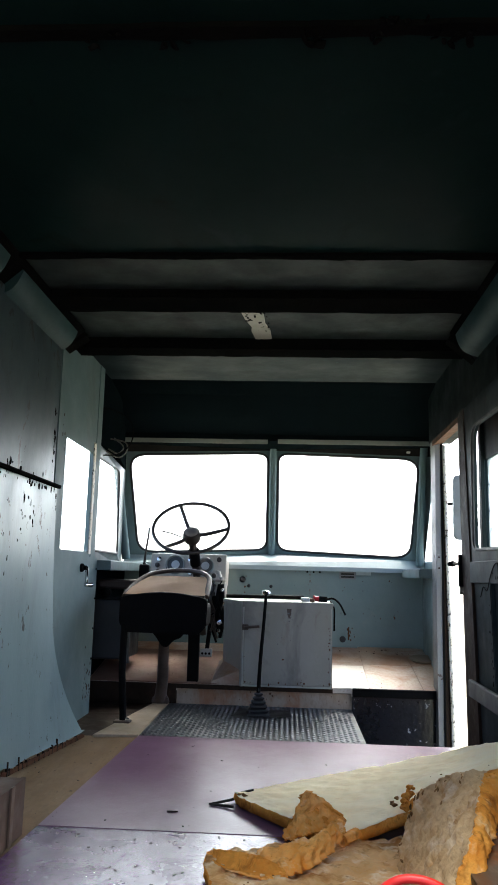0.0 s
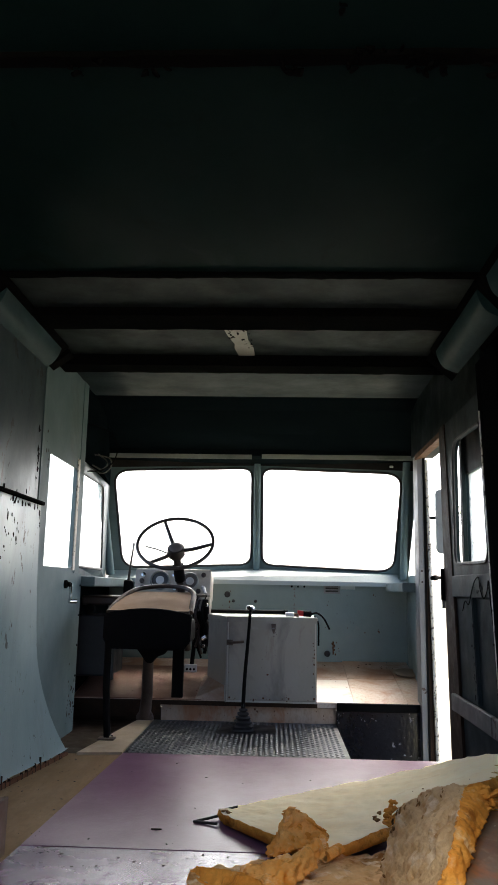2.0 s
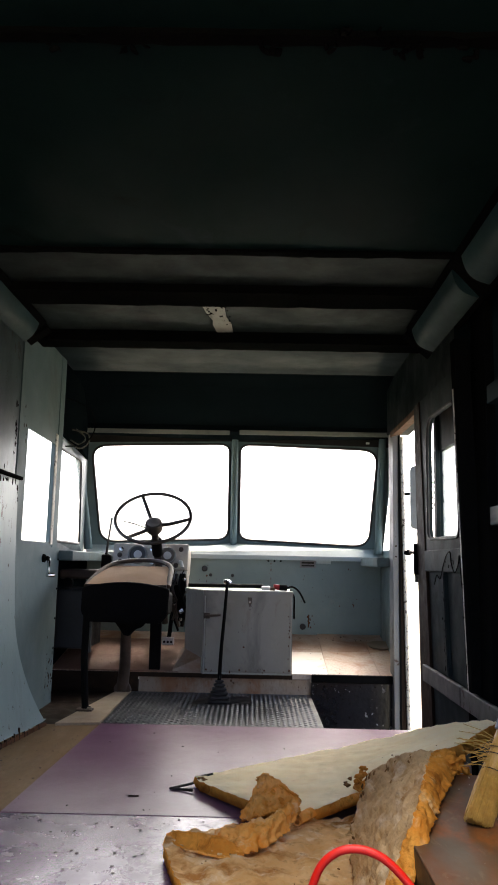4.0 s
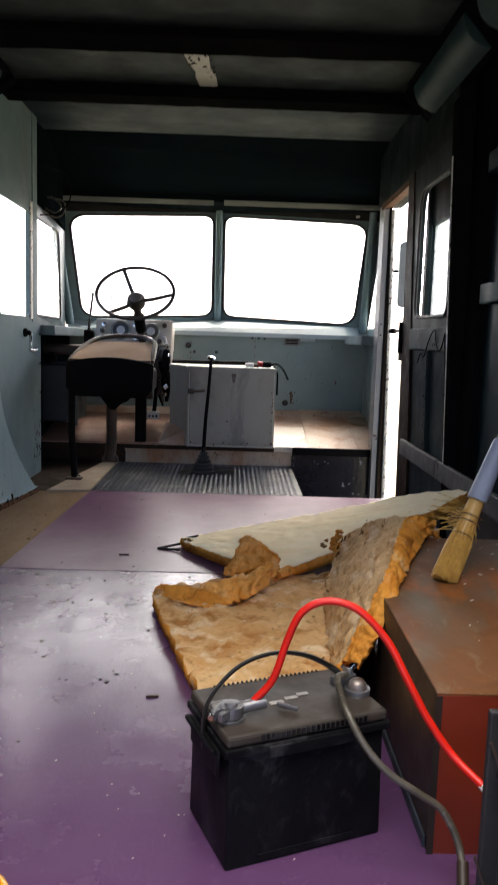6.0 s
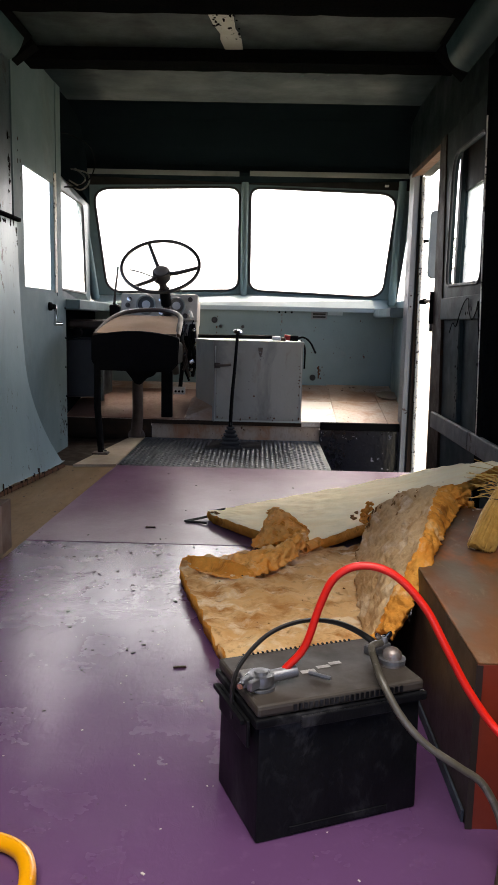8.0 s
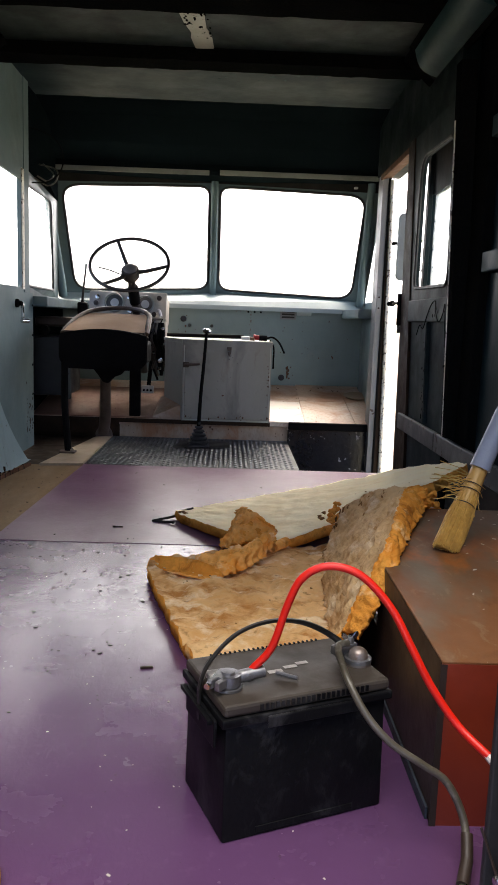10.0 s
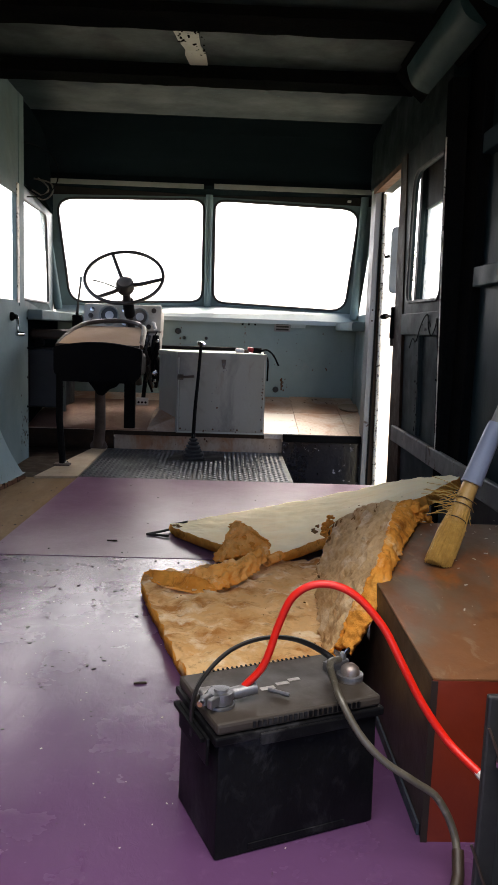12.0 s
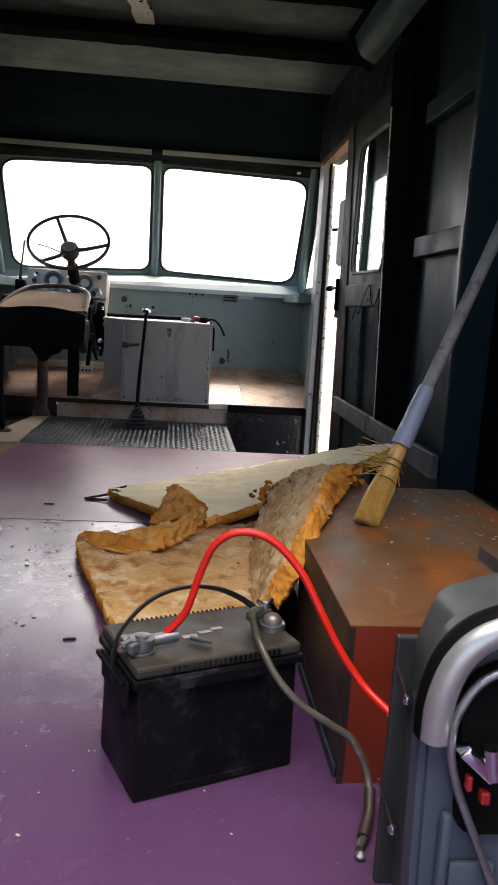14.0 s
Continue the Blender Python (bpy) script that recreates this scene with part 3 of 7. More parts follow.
def rough_sheet(rows, thick, amp=0.008, scale=14.0, seed=0.0, ragged=0.006):
    """A torn soft sheet from a grid of places: relief along its normal, a flatter underside and ragged edge faces of the second material."""
    bm = bmesh.new()
    nu, nv = len(rows), len(rows[0])
    grid = [[Vector(p) for p in row] for row in rows]
    top, low = [], []
    for i in range(nu):
        tr, lr = [], []
        for j in range(nv):
            p = grid[i][j]
            du = grid[min(nu - 1, i + 1)][j] - grid[max(0, i - 1)][j]
            dv = grid[i][min(nv - 1, j + 1)] - grid[i][max(0, j - 1)]
            nrm = du.cross(dv)
            nrm = nrm.normalized() if nrm.length > 1e-9 else Vector((0, 0, 1))
            if nrm.z < 0:
                nrm = -nrm
            q = p * scale + Vector((seed, seed * 1.7, 0))
            soft = noise.noise(q) + 0.55 * noise.noise(q * 2.1) + 0.30 * noise.noise(q * 4.3)
            pits = max(0.0, noise.noise(q * 1.6 + Vector((4, 4, 4))) - 0.25)
            h = amp * (soft - 1.6 * pits)
            edge = min(i, nu - 1 - i, j, nv - 1 - j)
            rag = Vector((noise.noise(q * 2.2 + Vector((9, 0, 0))) + 0.6 * noise.noise(q * 5.5), noise.noise(q * 2.2 + Vector((0, 9, 0))) + 0.6 * noise.noise(q * 5.5 + Vector((0, 5, 0))), 0))
            rag *= ragged * max(0.0, 1 - edge / 3)
            tr.append(bm.verts.new(p + rag + nrm * h))
            lr.append(bm.verts.new(p + rag * 0.5 + nrm * (0.3 * h - thick)))
        top.append(tr), low.append(lr)
    for i in range(nu - 1):
        for j in range(nv - 1):
            bm.faces.new((top[i][j], top[i + 1][j], top[i + 1][j + 1], top[i][j + 1])).material_index = 0
            bm.faces.new((low[i][j], low[i][j + 1], low[i + 1][j + 1], low[i + 1][j])).material_index = 1
    rim = [(i, 0) for i in range(nu)] + [(nu - 1, j) for j in range(1, nv)] + [(i, nv - 1) for i in range(nu - 2, -1, -1)] + [(0, j) for j in range(nv - 2, 0, -1)]
    mids = []
    for i, j in rim:
        c = (top[i][j].co + low[i][j].co) / 2
        q = c * scale * 3 + Vector((seed, 0, 3))
        mids.append(bm.verts.new(c + Vector((noise.noise(q), noise.noise(q + Vector((4, 0, 0))), 0)) * min(0.010, thick * 0.35)))
    for k in range(len(rim)):
        (a, b), (c, d), e = rim[k], rim[(k + 1) % len(rim)], (k + 1) % len(rim)
        bm.faces.new((top[a][b], top[c][d], mids[e], mids[k])).material_index = 1
        bm.faces.new((mids[k], mids[e], low[c][d], low[a][b])).material_index = 1
    return bm


def grid_between(curves, nu, nv):
    """A grid of places between several curves (each a list of points), nu along them, nv across."""
    def along(pts, count):
        path = smooth_path(pts, 16)
        out = []
        for i in range(count):
            f = i * (len(path) - 1) / (count - 1)
            k = min(int(f), len(path) - 2)
            out.append(path[k].lerp(path[k + 1], f - k))
        return out
    paths = [along(c, nu) for c in curves]
    return [along([p[i] for p in paths], nv) for i in range(nu)]


def flakes(name, to_world, spots, material, parent, label, seed, thick=0.0012):
    """Irregular thin chips on a surface: spots are (a, b, spread a, spread b, how many, size); to_world turns (a, b, d) into a place."""
    rng = random.Random(seed)
    bm = bmesh.new()
    for a0, b0, da, db, count, size in spots:
        for _ in range(count):
            a, b = a0 + rng.uniform(-da, da), b0 + rng.uniform(-db, db)
            r, k = size * rng.uniform(0.35, 1.3), rng.randint(5, 8)
            ea, eb, w0 = rng.uniform(0.5, 1.2), rng.uniform(0.6, 1.8), rng.random() * 6
            ring = [(a + r * ea * q * math.cos(w), b + r * eb * q * math.sin(w)) for w, q in ((w0 + 2 * math.pi * i / k, rng.uniform(0.45, 1.1)) for i in range(k))]
            top, low = [bm.verts.new(to_world(p, q, thick)) for p, q in ring], [bm.verts.new(to_world(p, q, 0.0)) for p, q in ring]
            bm.faces.new(top), bm.faces.new(low[::-1])
            for i in range(k):
                bm.faces.new((top[i], low[i], low[(i + 1) % k], top[(i + 1) % k]))
    return tagged(part(name, bm, material, parent, label), kind="stuff")


# ---- large structure ----
XL, XR, ZC = -1.10, 0.90, 1.93          # linings of the two sides, ceiling
FRONT, BACK, ROOF_GAP = 3.99, -0.9, 1.15   # front edge of the saloon floor, rear wall, front edge of an unseen roof opening added for light

bm = bmesh.new()
add_box(bm, (-120, -120, -1.0), (120, 400, -0.95))
setting("ground", bm, "ground", "pale gravel ground around the parked bus", "ground")

bm = box((-1.2, BACK, -0.05), (0.98, FRONT - 0.004, -0.008))
floor = setting("floor", bm, "ply", "dusty plywood floor partly covered by purple panels", "floor")


def purple_panel(y0, y1):
    edge = lambda y: -0.70 - 0.035 * (FRONT - y)  # noqa: E731
    return prism([(edge(y0), y0), (0.93, y0), (0.93, y1), (edge(y1), y1)], "z", -0.006, 0.0)


for y0, y1, mt, lb in ((BACK, 2.630, "purple", "glossy purple painted floor panel"), (2.641, FRONT, "mauve", "mauve floor panel with windscreen sheen in its colour")):
    part("floor_panel", purple_panel(y0, y1), mt, floor, lb)
part("seam_strip", box((-0.745, 2.6302, -0.006), (0.93, 2.6408, -0.0045)), "grime", floor)

# cab floor
setting("cab_floor", box((-1.2, FRONT, -0.06), (0.385, 4.96, -0.012)), "dark_rust", "rusty steel cab subfloor", "floor")
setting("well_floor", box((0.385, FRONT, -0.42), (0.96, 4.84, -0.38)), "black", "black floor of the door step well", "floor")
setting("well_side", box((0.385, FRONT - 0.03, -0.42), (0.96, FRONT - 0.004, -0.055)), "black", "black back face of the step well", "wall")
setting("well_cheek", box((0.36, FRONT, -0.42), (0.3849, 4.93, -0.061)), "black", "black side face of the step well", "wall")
plank = prism([(-0.915, 3.955), (-0.704, 3.992), (-0.704, 4.95), (-0.785, 4.97)], "z", -0.0115, 0.004, 0.002)
single("floor_board", plank, "board", "pale worn board under the driver's seat", "board")

tread = setting("tread_plate", box((-0.70, FRONT + 0.002, -0.0115), (0.382, 4.94, 0.0)), "tread", "worn steel tread plate floor in front of the saloon", "floor")
bm = bmesh.new()
for i in range(41):
    for j in range(36):
        x, y = -0.684 + i * 0.0265, FRONT + 0.020 + j * 0.0265
        if x > 0.368 or y > 4.925:
            continue
        w = radians(45 if (i + j) % 2 else -45)
        dx, dy = 0.0152 * math.cos(w), 0.0152 * math.sin(w)
        nx, ny = -0.0044 * math.sin(w), 0.0044 * math.cos(w)
        lowv = [bm.verts.new((x + a * dx + b * nx, y + a * dy + b * ny, 0.0)) for a, b in ((-1, 0), (0, -1), (1, 0), (0, 1))]
        tips = [bm.verts.new((x - 0.5 * dx, y - 0.5 * dy, 0.0042)), bm.verts.new((x + 0.5 * dx, y + 0.5 * dy, 0.0042))]
        for q in ((lowv[0], lowv[1], tips[0]), (lowv[1], tips[1], tips[0]), (lowv[1], lowv[2], tips[1]), (lowv[2], lowv[3], tips[1]),
                  (lowv[3], tips[0], tips[1]), (lowv[3], lowv[0], tips[0])):
            bm.faces.new(q)
tagged(part("tread_bars", bm, "tread_bar", tread, "raised worn lozenge bars"), kind="stuff")
single("tread_cover", prism([(-0.30, 4.53), (0.03, 4.57), (0.02, 4.80), (-0.27, 4.80)], "z", 0.0044, 0.0072, 0.001), "tread", "worn smooth steel cover round the gear lever", "plate")

# platform under the windscreen: a riser and a sloping floor
slope = lambda y: 0.125 + (y - 4.92) * 0.18  # noqa: E731
setting("riser", box((-0.66, 4.941, -0.012), (0.384, 4.958, 0.092)), "riser", "rusty dusty step face below the platform", "step")
# Strip added to close a light leak and draw a dark line.
lip = setting("platform_lip", box((-0.66, 4.9065, 0.0925), (0.27, 4.9145, 0.1185)), "dark_rust", "dark strip added along the platform's front edge", "trim")
part("lip_board", box((-1.2, 4.9065, 0.02), (-0.6605, 4.9145, 0.1185)), "dark_rust", lip)
setting("riser_back", box((-1.2, 4.96, -0.42), (0.925, 4.985, 0.07)), "dark_rust", "dark rusty face below the platform", "wall")
plat = setting("platform", prism([(4.915, 0.095), (4.915, 0.12), (5.83, slope(5.83) - 0.006), (5.83, slope(5.83) - 0.06), (5.0, 0.07)], "x", -1.2, 0.94),
               "rust_floor", "rusty dusty sloping cab platform", "floor")
for x0, x1, y0, y1, mt in ((0.27, 0.485, 4.918, 5.36, "alloy"), (0.49, 0.80, 4.918, 5.40, "rust_floor"), (0.49, 0.80, 5.405, 5.82, "rust_floor"), (0.805, 0.94, 4.918, 5.82, "rust_floor"), (-1.19, -0.42, 4.918, 5.6, "rust_shaded")):
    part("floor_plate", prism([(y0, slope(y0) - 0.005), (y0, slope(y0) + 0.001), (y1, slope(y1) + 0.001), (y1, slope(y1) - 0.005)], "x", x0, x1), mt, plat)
bm = bmesh.new()
low = [bm.verts.new(p) for p in ((-0.455, 4.92, 0.12), (-0.285, 4.92, 0.12), (-0.40, 5.18, 0.16), (-0.43, 5.18, 0.16))]
upw = [bm.verts.new(p) for p in ((-0.455, 4.92, 0.135), (-0.285, 4.92, 0.208), (-0.40, 5.18, 0.235), (-0.43, 5.18, 0.235))]
bm.faces.new(upw), bm.faces.new(low[::-1])
for i in range(4):
    bm.faces.new((low[i], low[(i + 1) % 4], upw[(i + 1) % 4], upw[i]))
single("toe_wedge", bm, "rust_floor", "dusty sheet-metal wedge beside the metal locker", "wedge")
well_panel = setting("well_panel", box((0.386, 4.925, -0.40), (0.885, 4.939, 0.075)), "black_gloss", "glossy black chipped step panel", "step")
part("nosing", box((0.386, 4.90, 0.078), (0.90, 4.94, 0.126), None, 0.004), "black", well_panel, "matt black step nosing bar")
for i in range(6):
    part("rivet", lathe([(0.006, 0), (0.005, 0.003), (0.001, 0.004)], (0.42 + i * 0.088, 4.925, 0.058), Matrix.Rotation(radians(90), 4, 'X'), 8), "black", well_panel)

on_riser = lambda a, b, d: Vector((a, 4.9408 - d, b))  # noqa: E731
riser_ob = bpy.data.objects["riser"]
flakes("rust_blotches", on_riser, ((0.05, 0.05, 0.28, 0.03, 8, 0.007), (-0.4, 0.05, 0.25, 0.03, 8, 0.004), (0.33, 0.04, 0.03, 0.03, 3, 0.005)), "rust", riser_ob, "rusty blotches and nail holes", 13, 0.0006)
on_plat = lambda a, b, d: Vector((a, b, slope(b) + 0.0012 + d))  # noqa: E731
flakes("dirt_spots", on_plat, ((0.60, 5.25, 0.28, 0.28, 12, 0.005), (0.60, 5.70, 0.28, 0.06, 14, 0.010), (-0.7, 5.2, 0.25, 0.2, 8, 0.005), (0.50, 4.95, 0.25, 0.015, 8, 0.005)), "rust", plat, "dark dirt spots", 14, 0.0006)

# front: lower panel, sill, two windscreen halves, header, dome
fp = setting("front_panel", box((-1.2, 5.81, 0.2), (1.06, 5.85, 0.84)), "dash_paint", "faded grey-blue panel below the windscreen", "panel")
CX = -0.135
sill_pts = [(-1.2, 5.735), (1.02, 5.735), (1.02, 5.80), (CX, 6.05), (-1.2, 5.80)]
bm = bmesh.new()
zs = [0.838, 0.838, 0.90, 0.935, 0.90]
up, dn = [bm.verts.new((x, y, z)) for (x, y), z in zip(sill_pts, zs)], [bm.verts.new((x, y, z - 0.03)) for (x, y), z in zip(sill_pts, zs)]
bm.faces.new((up[0], up[1], up[2], up[3])), bm.faces.new((up[0], up[3], up[4]))
bm.faces.new((dn[0], dn[3], dn[2], dn[1])), bm.faces.new((dn[0], dn[4], dn[3]))
for i in range(5):
    bm.faces.new((up[i], up[(i + 1) % 5], dn[(i + 1) % 5], dn[i]))
setting("windscreen_sill", bm, "sill", "pale blue-grey ledge under the windscreen", "sill")


def windscreen_half(side):
    """One flat half of the V windscreen; a runs from the outer edge (0) to the middle (1), b up."""
    if side < 0:
        ob, ot, ib, it = Vector((-1.19, 5.80, 0.84)), Vector((-1.30, 5.66, 1.76)), Vector((CX, 6.03, 0.88)), Vector((CX, 5.88, 1.80))
    else:
        ob, ot, ib, it = Vector((0.95, 5.80, 0.84)), Vector((1.03, 5.66, 1.76)), Vector((CX, 6.03, 0.88)), Vector((CX, 5.88, 1.80))
    n = (ib - ob).cross(ot - ob).normalized()
    if n.y < 0:
        n = -n

    def to_world(a, b, d):
        return (ob * (1 - a) + ib * a) * (1 - b) + (ot * (1 - a) + it * a) * b + n * d
    hole = [(0.085, 0.078), (0.962, 0.085), (0.966, 0.862), (0.085, 0.84)]
    radii = [0.11, 0.085, 0.075, 0.115]
    w = thing("window_1" if side < 0 else "window_2", tuple(ob), "windscreen half in a grey-blue frame with rounded corners", "window", "windscreen halves", "structure")
    part("window_frame", frame_ring(hole, radii, [(0, 0), (1, 0), (1, 1), (0, 1)], to_world, 0.03), "paint", w)
    # Dark strip laid over the frame top to stand for the header rail's shade.
    bm = bmesh.new()
    cs = [bm.verts.new(to_world(a, b, d)) for d in (-0.012, -0.002) for a, b in ((0.0, 0.862), (1.0, 0.884), (1.0, 1.0), (0.0, 1.0))]
    for q in ((0, 1, 2, 3), (4, 7, 6, 5), (0, 4, 5, 1), (1, 5, 6, 2), (2, 6, 7, 3), (3, 7, 4, 0)):
        bm.faces.new([cs[i] for i in q])
    part("top_shade", bm, "top_shade", w, "dark band standing in for shade along the top")
    part("window_seal", seal(hole, radii, to_world, -0.001, 0.009), "rubber", w)
    g = part("pane", pane(hole, radii, to_world, 0.014), "glass", w, "clear pane against a white sky")
    g.visible_shadow = False


windscreen_half(-1), windscreen_half(1)
mull = setting("windscreen_mullion", tube([(CX, 5.99, 0.90), (CX, 5.84, 1.72)], 0.024, 12), "paint", "grey-blue centre post of the windscreen", "post", True)
setting("header_rail", prism([(5.50, 1.70), (5.535, 1.685), (5.90, 1.70), (5.90, 1.76), (5.50, 1.745)], "x", -1.25, 1.0), "dome_shaded", "dull metal rail over the windscreen", "rail")
setting("header_flange", box((-1.22, 5.494, 1.676), (-0.165, 5.4995, 1.708), None, 0.002), "strip", "pale edge strip of the header rail", "trim")
setting("header_flange_2", box((-0.095, 5.494, 1.680), (0.96, 5.4995, 1.713), None, 0.002), "strip", "pale edge strip of the header rail", "trim")
dome = [(4.02, 1.945), (4.72, 1.935), (4.95, 1.90), (5.25, 1.81), (5.50, 1.745), (5.50, 1.79), (5.2, 1.87), (4.9, 1.96), (4.02, 1.99)]
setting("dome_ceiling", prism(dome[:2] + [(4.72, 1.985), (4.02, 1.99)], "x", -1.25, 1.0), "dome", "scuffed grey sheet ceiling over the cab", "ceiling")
setting("dome_front", prism(dome[1:5] + dome[5:8] + [(4.72, 1.99)], "x", -1.25, 1.0), "dome_shaded", "dome sloping to the windscreen, darkened to stand for shade", "ceiling")

def scraps(path, count, size, seed, stretch=1.0, hang=0.0):
    """Small irregular torn lumps strewn along a path."""
    rng = random.Random(seed)
    bm = bmesh.new()
    pts = smooth_path(path, 8)
    for _ in range(count):
        c = pts[rng.randrange(len(pts))] + Vector((rng.gauss(0, 1), rng.gauss(0, 1), rng.gauss(0, 0.5))) * size * 0.8
        r = size * rng.uniform(0.35, 1.1)
        m = Matrix.Translation(c - Vector((0, 0, hang * rng.random()))) @ Matrix.Rotation(rng.random() * 6, 4, 'Z') @ Matrix.Rotation(rng.uniform(-0.8, 0.8), 4, 'X') @ Matrix.Diagonal((r * stretch, r * rng.uniform(0.4, 0.9), r * rng.uniform(0.3, 0.7), 1))
        out = bmesh.ops.create_icosphere(bm, subdivisions=3, radius=1.0, matrix=m)["verts"]
        for v in out:
            q = v.co * 90
            v.co += Vector((noise.noise(q), noise.noise(q + Vector((7, 0, 0))), noise.noise(q + Vector((0, 7, 0))))) * r * 0.5
    return bm


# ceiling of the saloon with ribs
ceil = setting("ceiling", box((-1.2, ROOF_GAP, ZC), (1.0, 2.81, ZC + 0.03)), "ceiling", "dark sheet ceiling with seams and ribs", "ceiling")
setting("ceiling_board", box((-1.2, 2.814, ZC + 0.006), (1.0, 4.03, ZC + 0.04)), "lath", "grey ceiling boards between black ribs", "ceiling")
for y0, y1, z0, nm in ((2.80, 2.835, ZC - 0.012, "ceiling_rib"), (3.19, 3.37, ZC - 0.03, "ceiling_rib_2"), (3.86, 4.0, ZC - 0.05, "ceiling_rib_3"), (1.605, 1.64, ZC - 0.014, "ceiling_rib_4")):
    bm = bmesh.new()
    k = 60
    sec = []
    for i in range(k + 1):
        x = -1.19 + 2.16 * i / k
        j = 0.006 * noise.noise((x * 9, y0 * 7, 0)) + 0.004 * noise.noise((x * 31, y1, 3))
        sec.append([bm.verts.new(p) for p in ((x, y0 - j * 0.6, ZC + 0.012), (x, y0 - j, z0 + j * 0.4), (x, y1 + j, z0 - j * 0.4), (x, y1 + j * 0.6, ZC + 0.012))])
    for a, b in zip(sec, sec[1:]):
        for q in range(4):
            bm.faces.new((a[q], a[(q + 1) % 4], b[(q + 1) % 4], b[q]))
    bm.faces.new(sec[0]), bm.faces.new(sec[-1][::-1])
    setting(nm, bm, "rib", "black ragged ceiling rib", "rib")
tatters = [(-0.445, 1.637), (-0.385, 1.607), (-0.26, 1.638), (0.06, 1.638), (0.175, 1.644), (0.20, 1.598), (0.225, 1.602), (0.33, 1.640), (0.36, 1.638), (0.30, 1.604), (0.48, 1.638)]
for x_, y_ in tatters:
    part("tatter", scraps([(x_ - 0.02, y_, ZC - 0.010), (x_ + 0.025, y_ + 0.004, ZC - 0.016)], 5, 0.010, int(900 + x_ * 100), 1.6, 0.012), "rib", bpy.data.objects["ceiling_rib_4"], "black ragged scrap hanging from the rib", "soft")
part("tatter", tube(smooth_path([(0.022, 1.615, ZC - 0.012), (0.028, 1.645, ZC - 0.016), (0.042, 1.668, ZC - 0.012), (0.055, 1.674, ZC - 0.006)], 5), 0.0055, 8), "rib", bpy.data.objects["ceiling_rib_4"], "black ragged scrap hanging from the rib", "soft")
part("dark_spot", scraps([(0.142, 1.471, ZC - 0.002), (0.155, 1.473, ZC - 0.002)], 4, 0.009, 77, 1.3), "rib", ceil, "black lump of dirt", "soft")
bm = prism([(-0.235, 3.39), (-0.15, 3.385), (-0.13, 3.42), (-0.125, 3.62), (-0.105, 3.70), (-0.10, 3.845), (-0.18, 3.85), (-0.195, 3.72), (-0.19, 3.66), (-0.215, 3.55)], "z", ZC - 0.002, ZC + 0.0055)
cream = setting("ceiling_patch", bm, "patch", "peeling cream painted strip on the ceiling", "trim")
overhead = lambda a, b, d: Vector((a, b, ZC - 0.0021 - d))  # noqa: E731
flakes("bare_chips", overhead, ((-0.165, 3.52, 0.04, 0.08, 10, 0.010), (-0.12, 3.62, 0.02, 0.12, 8, 0.009), (-0.205, 3.60, 0.012, 0.14, 6, 0.009)), "rib", cream, "dark spots where the cream paint has peeled", 21, 0.0006)
over_cab = lambda a, b, d: Vector((a, b, 1.9448 - 0.0143 * (b - 4.02) - d))  # noqa: E731
# Pale scuffs; the row by the rib paints in a bright highlight.
flakes("pale_patches", over_cab, ((-0.62, 4.10, 0.14, 0.020, 16, 0.026), (0.15, 4.28, 0.30, 0.06, 14, 0.014), (0.45, 4.12, 0.16, 0.02, 10, 0.014)), "rail", bpy.data.objects["dome_ceiling"], "pale scuffed patches and a highlight along the rib", 22, 0.0006)

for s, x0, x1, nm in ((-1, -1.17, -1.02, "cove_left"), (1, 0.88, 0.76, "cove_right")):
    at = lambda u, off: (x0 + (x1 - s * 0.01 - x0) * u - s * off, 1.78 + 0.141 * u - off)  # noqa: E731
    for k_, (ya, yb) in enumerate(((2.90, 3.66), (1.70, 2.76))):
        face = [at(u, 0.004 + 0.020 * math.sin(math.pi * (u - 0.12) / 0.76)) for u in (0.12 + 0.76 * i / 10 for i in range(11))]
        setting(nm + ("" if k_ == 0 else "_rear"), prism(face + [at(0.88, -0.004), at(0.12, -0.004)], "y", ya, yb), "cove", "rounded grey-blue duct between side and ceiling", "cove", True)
    setting(nm + "_back", prism([(x0, 1.78), (x1 - s * 0.01, 1.921), (x1 - s * 0.012, 1.929), (x0 + s * 0.02, 1.80)], "y", ROOF_GAP, 3.72), "rib", "dark backing behind the duct", "cove")
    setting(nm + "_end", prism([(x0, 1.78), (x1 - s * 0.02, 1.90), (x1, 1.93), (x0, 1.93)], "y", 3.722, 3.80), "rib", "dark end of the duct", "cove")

# left side
to_left = lambda y, z, d: Vector((XL - d, y, z))  # noqa: E731
setting("wall_left", box((-1.2, BACK, -0.3), (XL - 0.02, 3.70, 1.97)), "dome_shaded", "dark grey upper side of the saloon", "wall")
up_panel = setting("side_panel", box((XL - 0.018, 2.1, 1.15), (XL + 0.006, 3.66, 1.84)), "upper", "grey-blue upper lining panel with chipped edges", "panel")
w = thing("window_3", (XL, 3.7, 0.0), "cab side window opening in a grey-blue panel", "window", "", "structure")
hole = [(3.845, 0.870), (4.36, 0.872), (4.36, 1.422), (3.845, 1.424)]
part("window_frame", frame_ring(hole, [0.012, 0.035, 0.02, 0.01], [(3.70, -0.1), (4.46, -0.1), (4.46, 1.97), (3.70, 1.97)], to_left, 0.014), "paint", w)
part("window_bar", box((XL - 0.013, 4.365, 0.86), (XL + 0.005, 4.41, 1.48), None, 0.003), "jamb", w, "peeling cream window channel")
part("panel_edge", box((XL - 0.03, 4.46, -0.1), (XL + 0.0, 4.587, 0.845)), "paint", w, "grey-blue riveted cab panel")
